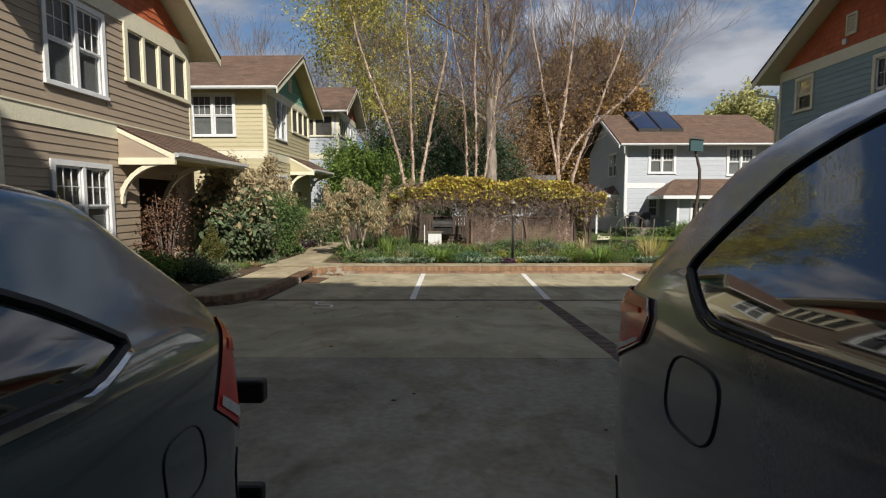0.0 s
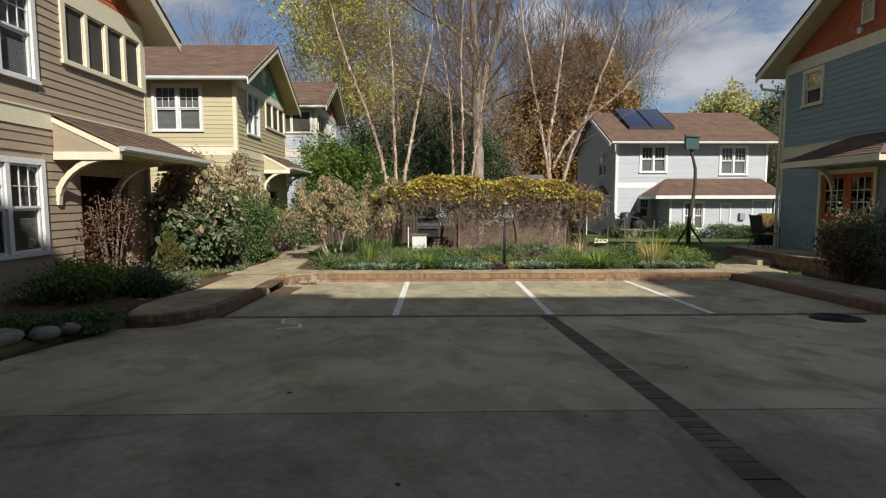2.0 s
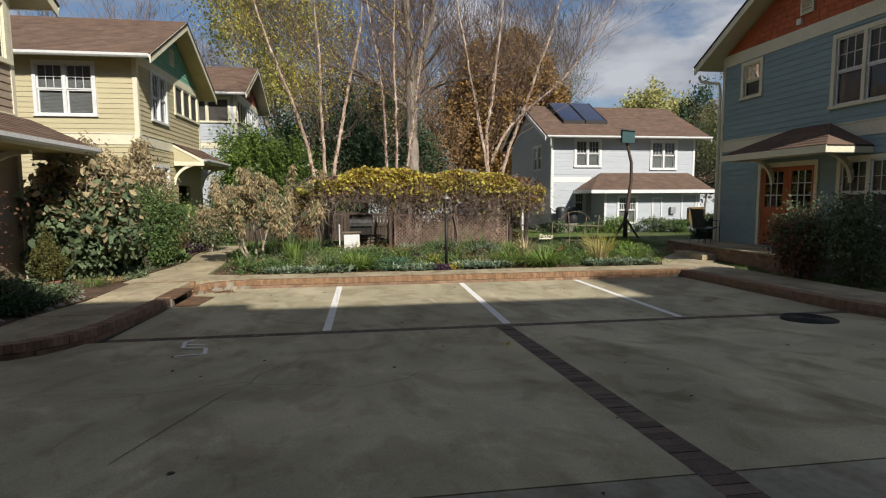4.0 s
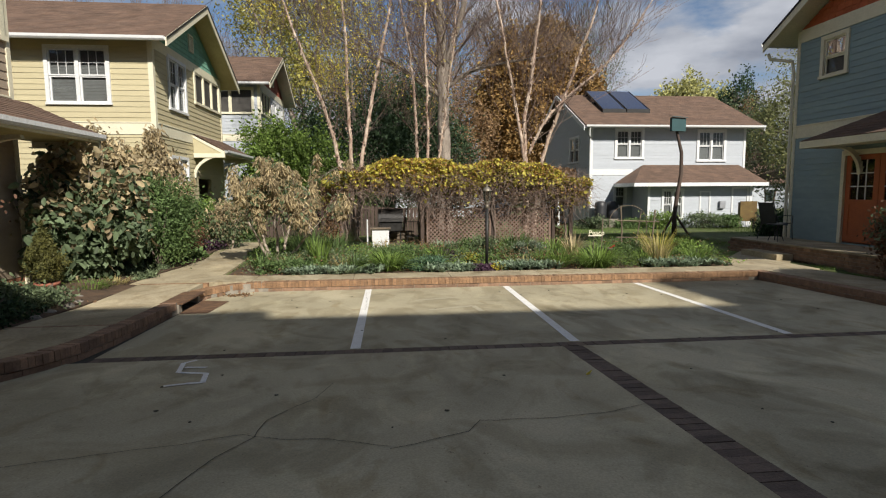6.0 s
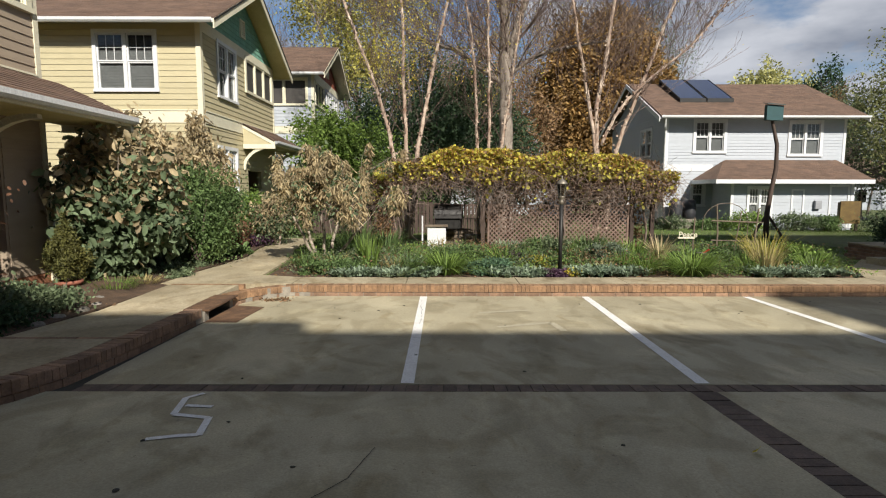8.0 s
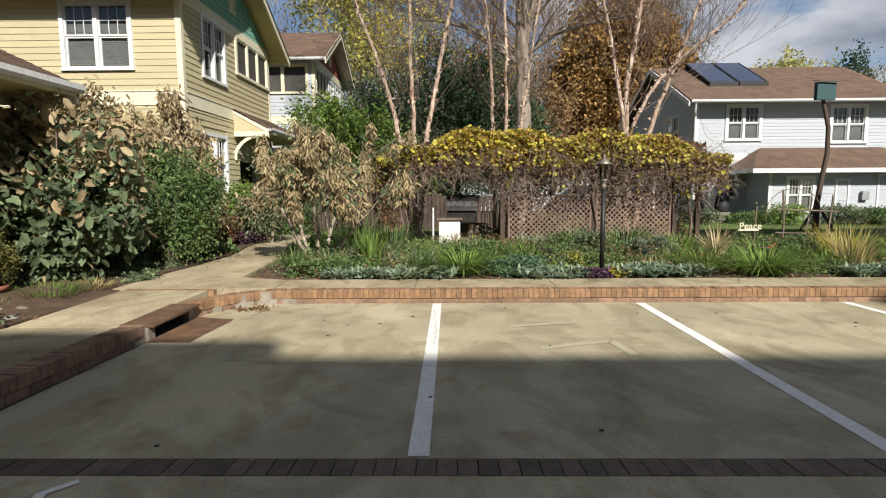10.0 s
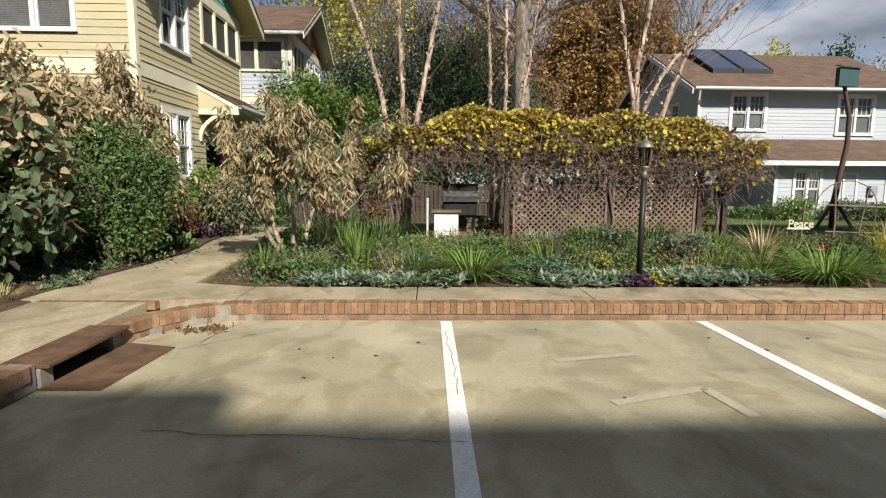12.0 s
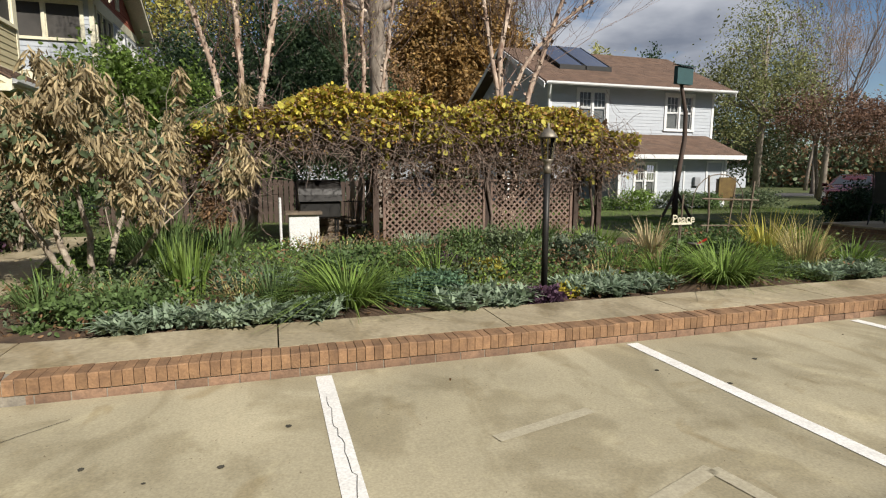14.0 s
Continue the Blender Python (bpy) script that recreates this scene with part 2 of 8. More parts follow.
def weather(m, dark, light):
    """Broad pale and dark stains, drips and spots over a paving material."""
    n, l = m.node_tree.nodes, m.node_tree.links
    p = n["Principled BSDF"]
    src = p.inputs["Base Color"].links[0].from_socket
    tc = n.new("ShaderNodeTexCoord")
    for sc, lo, hi, c0, c1, dist, rot in ((0.85, 0.40, 0.50, (0.80, 0.785, 0.75), (1, 1, 1), 2.2, (0, 0, 1.1)), (2.1, 0.57, 0.66, (1, 1, 1), (1.13, 1.13, 1.11), 1.2, (0, 0, 0.3)), (1.7, 0.33, 0.42, (0.84, 0.80, 0.73), (1, 1, 1), 1.6, (0, 0, 2.0)), (0.42, 0.36, 0.64, dark, light, 1.5, (0, 0, 0)), (1.3, 0.29, 0.41, (0.60, 0.57, 0.50), (1, 1, 1), 0.5, (0, 0, 0.6)), (3.6, 0.22, 0.30, (0.66, 0.62, 0.55), (1, 1, 1), 0.6, (0, 0, 0)), (0.55, 0.54, 0.72, (1, 1, 1), (1.16, 1.15, 1.12), 0.4, (0, 0, 0.3)), (38.0, 0.27, 0.32, (0.55, 0.5, 0.45), (1, 1, 1), 0.0, (0, 0, 0))):
        mp, no, r, mx = n.new("ShaderNodeMapping"), n.new("ShaderNodeTexNoise"), n.new("ShaderNodeValToRGB"), n.new("ShaderNodeMixRGB")
        mp.inputs["Rotation"].default_value = rot
        mp.inputs["Scale"].default_value = (1, 0.7, 1)
        no.inputs["Scale"].default_value, no.inputs["Detail"].default_value, no.inputs["Roughness"].default_value, no.inputs["Distortion"].default_value = sc, 6, 0.52, dist
        r.color_ramp.elements[0].position, r.color_ramp.elements[1].position = lo, hi
        r.color_ramp.elements[0].color, r.color_ramp.elements[1].color = (*c0, 1), (*c1, 1)
        mx.blend_type = "MULTIPLY"
        mx.inputs["Fac"].default_value = 1
        l.new(tc.outputs["Object"], mp.inputs["Vector"])
        l.new(mp.outputs["Vector"], no.inputs["Vector"])
        l.new(no.outputs["Fac"], r.inputs["Fac"])
        l.new(src, mx.inputs["Color1"])
        l.new(r.outputs["Color"], mx.inputs["Color2"])
        src = mx.outputs["Color"]
    l.new(src, p.inputs["Base Color"])
    rr = n.new("ShaderNodeMapRange")
    rr.inputs["To Min"].default_value, rr.inputs["To Max"].default_value = 0.62, 0.95
    l.new(no.outputs["Fac"], rr.inputs["Value"])
    l.new(rr.outputs["Result"], p.inputs["Roughness"])


weather(CONC, (0.70, 0.69, 0.65), (1.05, 1.04, 1.0))
weather(CONC_NEAR, (0.66, 0.65, 0.62), (1.05, 1.04, 1.0))
weather(CONC_WALK, (0.80, 0.78, 0.74), (1.04, 1.02, 0.98))

# ---- mesh helpers ----
class Shape:
    """Collects corners and faces in world metres."""

    def __init__(self):
        self.v, self.f = [], []

    def box(self, a, b):
        x0, y0, z0 = (min(p, q) for p, q in zip(a, b))
        x1, y1, z1 = (max(p, q) for p, q in zip(a, b))
        i = len(self.v)
        self.v += [(x0, y0, z0), (x1, y0, z0), (x1, y1, z0), (x0, y1, z0), (x0, y0, z1), (x1, y0, z1), (x1, y1, z1), (x0, y1, z1)]
        self.f += [(i, i + 3, i + 2, i + 1), (i + 4, i + 5, i + 6, i + 7), (i, i + 1, i + 5, i + 4), (i + 1, i + 2, i + 6, i + 5), (i + 2, i + 3, i + 7, i + 6), (i + 3, i, i + 4, i + 7)]
        return self

    def slab(self, poly, off):
        """A closed plate: a polygon and its copy moved by off."""
        i, n = len(self.v), len(poly)
        self.v += [tuple(p) for p in poly] + [tuple(p[k] + off[k] for k in range(3)) for p in poly]
        self.f += [tuple(range(i, i + n)), tuple(range(i + 2 * n - 1, i + n - 1, -1))]
        self.f += [(i + (k + 1) % n, i + k, i + n + k, i + n + (k + 1) % n) for k in range(n)]
        return self

    def tube(self, pts, radii, sides=6, cap=True):
        i = len(self.v)
        pts = [Vector(p) for p in pts]
        if not hasattr(radii, "__len__"):
            radii = [radii] * len(pts)
        for k, p in enumerate(pts):
            d = (pts[min(k + 1, len(pts) - 1)] - pts[max(k - 1, 0)]).normalized()
            u = d.cross(Vector((0.31, 0.95, 0.05)))
            if u.length < 0.1:
                u = d.cross(Vector((1, 0, 0)))
            u.normalize()
            w = d.cross(u)
            for s in range(sides):
                a = 2 * math.pi * s / sides
                self.v.append(tuple(p + (u * math.cos(a) + w * math.sin(a)) * radii[k]))
        for k in range(len(pts) - 1):
            for s in range(sides):
                a, b = i + k * sides + s, i + k * sides + (s + 1) % sides
                self.f.append((a, b, b + sides, a + sides))
        if cap:
            self.f.append(tuple(range(i + sides - 1, i - 1, -1)))
            e = i + (len(pts) - 1) * sides
            self.f.append(tuple(range(e, e + sides)))
        return self

    def lathe(self, c, prof, sides=16):
        """prof: rows of radius, height."""
        return self.tube([(c[0], c[1], c[2] + h) for r, h in prof], [max(r, 0.001) for r, h in prof], sides)


SPLIT = {"corner_board", "barge_board", "cheek_board", "door_casing", "belly_band", "drip_edge", "canopy_trim", "canopy_fascia", "side_porch_fascia", "storey_floor", "foundation_wall", "soffit", "panel_frame", "bracket_pair", "window_casing"}


def islands(sh):
    """The separate pieces of a shape."""
    up = list(range(len(sh.v)))

    def root(i):
        while up[i] != i:
            up[i] = up[up[i]]
            i = up[i]
        return i
    for f in sh.f:
        for i in f[1:]:
            up[root(i)] = root(f[0])
    groups = {}
    for f in sh.f:
        groups.setdefault(root(f[0]), []).append(f)
    out = []
    for fs_ in groups.values():
        q, idx = Shape(), {}
        for f in fs_:
            for i in f:
                if i not in idx:
                    idx[i] = len(q.v)
                    q.v.append(sh.v[i])
            q.f.append(tuple(idx[i] for i in f))
        out.append(q)
    return out


def part(name, sh, m, parent=None, label="", kind="", category="", smooth=False, bevel=0.0, group=""):
    """One mesh object; under a thing its mesh is laid out from the thing's foot."""
    if name in SPLIT and kind != "stuff":
        pieces = islands(sh)
        if len(pieces) > 1:
            return [part(name, q, m, parent, label, kind, category, smooth, bevel, group) for q in pieces][0]
    me = bpy.data.meshes.new(name)
    o = parent
    while o is not None and o.parent is not None:
        o = o.parent
    base = o.location if o is not None else Vector((0, 0, 0))
    me.from_pydata([(x - base.x, y - base.y, z - base.z) for x, y, z in sh.v], [], sh.f)
    me.materials.append(m)
    if smooth:
        me.polygons.foreach_set("use_smooth", [True] * len(me.polygons))
    me.validate()
    me.update()
    bm = bmesh.new()
    bm.from_mesh(me)
    bmesh.ops.recalc_face_normals(bm, faces=bm.faces)
    bm.to_mesh(me)
    bm.free()
    ob = new(name, me)
    if parent is not None:
        ob.parent = parent
    if bevel:
        md = ob.modifiers.new("bevel", "BEVEL")
        md.width, md.segments, md.limit_method = bevel, 2, "ANGLE"
    return tagged(ob, label, category, group, kind)


def thing(name, at, label, category, group=""):
    ob = new(name)
    ob.location = at
    ob.empty_display_size = 0.2
    return tagged(ob, label, category, group)


def mesh_np(name, verts, quads, m, parent=None, label="", kind="", category="", smooth=False):
    """A mesh from arrays: all faces with four corners."""
    me = bpy.data.meshes.new(name)
    o = parent
    while o is not None and o.parent is not None:
        o = o.parent
    if o is not None:
        verts = verts - np.array(o.location[:])
    me.vertices.add(len(verts))
    me.vertices.foreach_set("co", verts.astype(np.float32).ravel())
    me.loops.add(quads.size)
    me.loops.foreach_set("vertex_index", quads.astype(np.int32).ravel())
    me.polygons.add(len(quads))
    me.polygons.foreach_set("loop_start", np.arange(0, quads.size, 4, dtype=np.int32))
    me.materials.append(m)
    me.update(calc_edges=True)
    ob = new(name, me)
    if parent is not None:
        ob.parent = parent
    return tagged(ob, label, category, "", kind)


def leaves(name, pts, size, m, parent=None, label="", kind="", category="", aspect=0.5, droop=0.0, seed=1, up=0.0, fold=0.25):
    """Many small leaves, each of two folded quads, at the given points. droop: how far they hang; up: how far they face up."""
    rng = np.random.default_rng(seed)
    n = len(pts)
    d = rng.normal(size=(n, 3))
    d[:, 2] = d[:, 2] * (1 - min(1, abs(droop))) - droop * 1.6
    d /= np.linalg.norm(d, axis=1)[:, None] + 1e-9
    r = rng.normal(size=(n, 3))
    r[:, 2] *= 1 - up
    s = np.cross(d, r)
    s /= np.linalg.norm(s, axis=1)[:, None] + 1e-9
    nn = np.cross(d, s)
    L = size * rng.uniform(0.6, 1.35, n)[:, None]
    W = L * aspect * 0.5
    b, t = pts, pts + d * L
    m1, m2 = pts + d * L * 0.28, pts + d * L * 0.72
    f = nn * W * fold
    verts = np.stack([b, m1 + s * W + f, m2 + s * W * 0.85 + f, t, m2 - s * W * 0.85 + f, m1 - s * W + f], 1).reshape(-1, 3)
    k = np.arange(n)[:, None] * 6
    quads = np.concatenate([k + np.array([0, 1, 2, 3]), k + np.array([0, 3, 4, 5])], 0)
    return mesh_np(name, verts, quads, m, parent, label, kind, category)


def blades(name, pts, length, width, m, parent=None, label="", kind="", category="", lean=0.6, seed=1, out=None):
    """Arching blades that rise from the given points, each of three quads."""
    rng = np.random.default_rng(seed)
    n = len(pts)
    a = rng.uniform(0, 2 * math.pi, n)
    d = np.stack([np.cos(a), np.sin(a), np.zeros(n)], 1)
    if out is not None:
        d = d * 0.5 + (pts - out) * np.array([1, 1, 0]) / 0.12
        d /= np.linalg.norm(d, axis=1)[:, None] + 1e-9
    s = np.stack([-d[:, 1], d[:, 0], np.zeros(n)], 1)
    L = length * rng.uniform(0.5, 1.2, n)[:, None]
    q = lean * rng.uniform(0.3, 1.3, n)[:, None]
    z = np.array([0, 0, 1.0])
    rows = []
    for u, w in ((0, 0.7), (0.35, 1.0), (0.7, 0.75), (1.0, 0.08)):
        c = pts + z * L * (u - 0.45 * q * u * u) + d * L * q * u * u
        rows += [c - s * width * w / 2, c + s * width * w / 2]
    verts = np.stack(rows, 1).reshape(-1, 3)
    k = np.arange(n)[:, None] * 8
    quads = np.concatenate([k + np.array([i, i + 1, i + 3, i + 2]) for i in (0, 2, 4)], 0)
    return mesh_np(name, verts, quads, m, parent, label, kind, category)


def blob_points(c, r, n, rng, clumps=30, spread=0.28, flat=1.0, shell=0.75):
    """Points in uneven clumps over an ellipsoid, so that the outline is ragged and gaps stay."""
    c, r = np.array(c, float), np.array(r, float)
    u = rng.normal(size=(clumps, 3))
    u /= np.linalg.norm(u, axis=1)[:, None]
    cc = c + u * r * rng.uniform(shell * 0.55, 1.0, clumps)[:, None]
    k = rng.integers(0, clumps, n)
    return cc[k] + rng.normal(size=(n, 3)) * r * spread * rng.uniform(0.6, 1.3, clumps)[k][:, None] * np.array([1, 1, flat])


# ---- ground ----
def lerp(x, xs, ys):
    return float(np.interp(x, xs, ys))


def slope(y):
    """Height of the parking court along its length."""
    return lerp(y, [-30, -14, -10, -4.8, 0, 4.33, 60], [0.63, 0.60, 0.43, 0.288, 0.0, -0.09, -0.09])


def ground_z(x, y):
    """Height of the soil round the court."""
    z = slope(y) + 0.10
    if y > 4.4:
        z = 0.07
    if y > 11:
        z = 0.07 - 0.15 * min(1, (y - 11) / 8)
    if x < -3.7 and y < 4.5:
        z = slope(y) + 0.12
    if -3.95 < x < 8.45 and y < 4.5:
        z = slope(y) - 0.10
    if -2.0 < x < 9 and y < 4.5 or (x < -2 and x > -3.95 and y < -1.2):
        z = slope(y) - 0.10
    return z


gs = Shape()
gx = [-400, -120, -60, -30, -20, -14, -10, -8, -7, -6, -5, -4.4, -3.96, -3.9, -3.3, -2.8, -2.2, 0, 3, 6, 8.3, 8.46, 9, 10, 11, 12, 14, 18, 24, 40, 80, 400]
gy = [-400, -120, -60, -30, -20, -16, -13, -10, -8, -6, -4.8, -3.5, -2.4, -1.2, -1.1, -0.4, 0, 1, 2, 3.2, 4.3, 4.45, 5.3, 7, 9, 11, 13, 16, 20, 26, 34, 50, 90, 400]
for yy in gy:
    for xx in gx:
        gs.v.append((xx, yy, ground_z(xx, yy) - 0.02 if -35 < yy < 60 else slope(max(-30, min(60, yy)))))
nx = len(gx)
for j in range(len(gy) - 1):
    for i in range(nx - 1):
        k = j * nx + i
        gs.f.append((k, k + 1, k + nx + 1, k + nx))
part("ground", gs, GRASS_G, None, "lawn and bare earth around the brick-edged parking court", kind="structure", smooth=True)


def sheet(name, x0, x1, y0, y1, m, label, off=0.0, thick=0.12, parent=None, kind="structure", zf=slope, step=1.2):
    sh = Shape()
    n = max(1, int((y1 - y0) / step))
    ys = sorted(set([y0 + (y1 - y0) * i / n for i in range(n + 1)] + [y for y in (-10, -4.8, 0, 4.33) if y0 < y < y1]))
    for y in ys:
        z = zf(y) + off
        sh.v += [(x0, y, z), (x1, y, z), (x1, y, z - thick), (x0, y, z - thick)]
    for i in range(len(ys) - 1):
        a, b = i * 4, i * 4 + 4
        sh.f += [(a, a + 1, b + 1, b), (a + 3, b + 3, b + 2, a + 2), (a, b, b + 3, a + 3), (a + 1, a + 2, b + 2, b + 1)]
    e = (len(ys) - 1) * 4
    sh.f += [(0, 3, 2, 1), (e, e + 1, e + 2, e + 3)]
    return part(name, sh, m, parent, label, kind=kind)


pave = tagged(new("parking_court"), "grey-beige concrete parking court with dark paver bands and white stall lines", "", "", "structure")
KX0, KX1, KY = -2.70, 7.98, 4.33
sheet("concrete_slab", KX0 + 0.0, KX1, 0.0, KY, CONC, "sunlit stained concrete stall slab", parent=pave, kind="")
sheet("concrete_slab", KX0 - 0.3, 2.385, -4.795, -0.2, CONC, "shaded stained concrete slab", parent=pave, kind="")
sheet("concrete_slab", 2.605, KX1, -4.795, -0.2, CONC, "shaded stained concrete slab", parent=pave, kind="")
# the two near slabs carry part of their shade in the colour
sheet("concrete_slab", -4.4, 2.385, -14.0, -4.81, CONC_NEAR, "concrete slab by the parked cars, shade deepened in its colour", parent=pave, kind="")
sheet("concrete_slab", 2.605, KX1, -14.0, -4.81, CONC_NEAR, "concrete slab by the parked cars, shade deepened in its colour", parent=pave, kind="")
sheet("slab_bed", -4.4, KX1, -14.0, KY, CRACK, "dark bedding in the slab joints", off=-0.012, parent=pave, kind="")
# the driveway's widening to the planting bank
bank = Shape()
bank.slab([(-3.0, -0.2, slope(-0.2)), (-3.0, -4.795, slope(-4.8)), (-4.4, -4.795, slope(-4.8)), (-3.95, -3.7, slope(-3.7)), (-3.85, -2.14, slope(-2.1)), (-3.72, -1.1, slope(-1.1)), (-3.3, -1.0, slope(-1.0)), (-3.0, -0.55, slope(-0.5))][::-1], (0, 0, -0.12))
part("concrete_slab", bank, CONC, pave, "shaded concrete edge beside the planting bank")

# stall lines
for i, x in enumerate((0.0, 2.64, 5.28)):
    ls = Shape()
    skew = (0.0, -0.10, -0.06)[i]
    for a, b in ((0.02, 1.4), (1.4, 2.9), (2.9, 4.28)):
        xa_, xb_ = x + skew * (1 - a / 4.3), x + skew * (1 - b / 4.3)
        j = len(ls.v)
        za, zb = slope(a) + 0.004, slope(b) + 0.004
        ls.v += [(xa_, a, za), (xa_ + 0.115, a, za), (xb_ + 0.115, b, zb), (xb_, b, zb)]
        ls.f.append((j, j + 1, j + 2, j + 3))
    part("painted_stall_line", ls, LINE, pave, "cracked white stall line")


def ground_strip(name, pts, w, m, parent, label, off=0.005):
    sh = Shape()
    for k, (x, y) in enumerate(pts):
        x0, y0 = pts[max(k - 1, 0)]
        x1, y1 = pts[min(k + 1, len(pts) - 1)]
        d = math.hypot(x1 - x0, y1 - y0) or 1
        nx_, ny_ = -(y1 - y0) / d, (x1 - x0) / d
        ww = w[k] if hasattr(w, "__len__") else w
        sh.v += [(x - nx_ * ww / 2, y - ny_ * ww / 2, slope(y - ny_ * ww / 2) + off), (x + nx_ * ww / 2, y + ny_ * ww / 2, slope(y + ny_ * ww / 2) + off)]
    sh.f += [(2 * k, 2 * k + 1, 2 * k + 3, 2 * k + 2) for k in range(len(pts) - 1)]
    return part(name, sh, m, parent, label)


def wander(a, b, n, amp, seed):
    rng = random.Random(seed)
    out, off = [], 0
    for k in range(n + 1):
        t = k / n
        off = off * 0.7 + rng.uniform(-amp, amp)
        out.append((a[0] + (b[0] - a[0]) * t + off * 0.5, a[1] + (b[1] - a[1]) * t + off))
    return out


for a, b, n, s in (((-0.5, -2.43), (0.45, -2.71), 14, 4), ((-0.5, -2.43), (-1.85, -2.77), 14, 6), ((-0.15, -1.7), (-0.05, -1.3), 5, 7), 
                   ((-1.7, 1.75), (0.1, 1.6), 20, 12), ((-1.45, 4.0), (-2.2, 3.3), 10, 14), ((0.62, -7.7), (0.66, -8.4), 8, 21), ((-2.1, -5.4), (-1.0, -5.0), 8, 22)):
    ground_strip("crack", wander(a, b, n, 0.02, s), 0.005, CRACK, pave, "thin dark crack in the concrete")

for pts_, seed_ in (([(0.44, -2.78), (0.96, -2.57), (1.07, -2.37), (1.48, -2.39), (1.95, -2.35), (2.38, -2.2)], 41), ([(-0.95, -4.1), (-0.72, -3.17), (-0.61, -2.77), (-0.45, -2.48), (-0.44, -2.17), (-0.29, -1.91), (-0.15, -1.71)], 42), ([(-2.1, 3.5), (-2.05, 3.95), (-1.98, 4.2)], 43)):
    for p_, q_ in zip(pts_[:-1], pts_[1:]):
        ground_strip("crack", wander(p_, q_, 6, 0.012, seed_), 0.006, CRACK, pave, "thin dark crack in the concrete")
GHOST = mat("worn_off_road_paint", (0.43, 0.388, 0.285), (0.385, 0.345, 0.25), 0.85, 5, 60, 0.05)
for a, b in (((0.88, 2.98), (1.58, 3.16)), ((1.05, 2.12), (1.76, 2.37)), ((1.76, 2.37), (1.83, 1.9))):
    ground_strip("faded_paint_mark", [a, b], 0.085, GHOST, pave, "ghost of a worn-off painted mark", 0.0045)
for a, b, n, s in (((0.06, 3.9), (0.09, 2.3), 22, 31),):
    ground_strip("hairline_crack", wander(a, b, n, 0.035, s), 0.003, CRACK, pave, "hairline crack through the white paint", 0.007)

# the stall's number
for pts in ([(-1.56, -0.26), (-1.65, -0.38), (-1.57, -0.74)], [(-1.57, -0.55), (-1.36, -0.58)], [(-1.57, -0.74), (-1.29, -0.81)], [(-1.29, -0.80), (-1.22, -1.13)], [(-1.22, -1.12), (-1.34, -1.13), (-1.53, -1.19)]):
    ground_strip("painted_number", pts, 0.05, LINE, pave, "rough white stall number", 0.006)

# manhole cover
mh = thing("manhole_cover", (6.88, -0.62, slope(-0.62)), "round dark cast iron manhole cover set in the concrete", "manhole cover")
mc = Shape()
mc.tube([(6.88, -0.62, slope(-0.62) - 0.02), (6.88, -0.62, slope(-0.62) + 0.022)], [0.36, 0.36], 32)
part("cover_plate", mc, IRON, mh)
mr = Shape()
for r in (0.09, 0.17, 0.25, 0.32):
    mr.tube([(6.88 + r * math.cos(a), -0.62 + r * math.sin(a), slope(-0.62) + 0.024) for a in [2 * math.pi * i / 24 for i in range(25)]], 0.008, 4, False)
part("raised_ring", mr, IRON, mh)

# ---- raised paths behind the kerb ----
TOP = 0.175


def kerb_top(y):
    return slope(y) + TOP


path = tagged(new("path_pavement"), "pale worn concrete path with brick edging round the court", "", "", "structure")
def flat_plate(pts, z, m, parent, label, name="path_slab", thick=0.15):
    sh = Shape()
    sh.slab([(x, y, z(y) if callable(z) else z) for x, y in pts], (0, 0, -thick))
    return part(name, sh, m, parent, label)


zt = kerb_top(4.33)
xs_j = [-2.15, -0.25, 1.66, 3.5, 5.4, 7.3, 7.98]
for a, b in zip(xs_j[:-1], xs_j[1:]):
    flat_plate([(a + 0.006, 4.535), (b - 0.006, 4.535), (b - 0.006, 5.2), (a + 0.006, 5.2)], zt, CONC_WALK, path, "sunlit pale concrete path slab")
flat_plate([(-4.15, 4.51), (-2.95, 4.51), (-2.162, 4.55), (-2.162, 5.2), (-2.95, 5.45), (-3.02, 6.7), (-3.15, 8.2), (-3.6, 10.0), (-3.75, 13.0), (-4.7, 13.0), (-4.5, 10.0), (-4.2, 8.2), (-4.25, 6.6), (-4.35, 5.5), (-4.35, 4.51)], zt - 0.002, CONC_WALK, path, "pale concrete path to the houses")
flat_plate([(-3.0, 2.45), (-3.0, 4.385), (-4.15, 4.385), (-4.1, 2.45)], zt - 0.002, CONC_WALK, path, "shaded path slab by the drain")
for ya, yb in ((0.9, 2.435),):
    sh = Shape()
    sh.slab([(-2.93, ya, kerb_top(ya)), (-2.93, yb, zt - 0.002), (-4.1, yb, zt - 0.002), (-4.1, ya, kerb_top(ya))][::-1], (0, 0, -0.15))
    part("path_slab", sh, CONC_WALK, path, "shaded path slab")
flat_plate([(-2.93, 0.80), (-4.1, 0.80), (-4.1, 0.1), (-3.95, -0.55), (-3.72, -0.82), (-3.42, -0.72), (-3.18, -0.45), (-3.05, -0.1), (-2.95, 0.3)], kerb_top(0.2), CONC_WALK, path, "rounded end slab of the shaded path")
flat_plate([(8.2, 4.535), (9.5, 4.535), (9.5, 5.4), (10.0, 6.0), (10.0, 5.2), (11.0, 5.2), (11.0, 9.0), (8.8, 6.6), (8.0, 5.2), (8.0, 4.535)], zt - 0.003, CONC_WALK, path, "path slab beside the lawn")
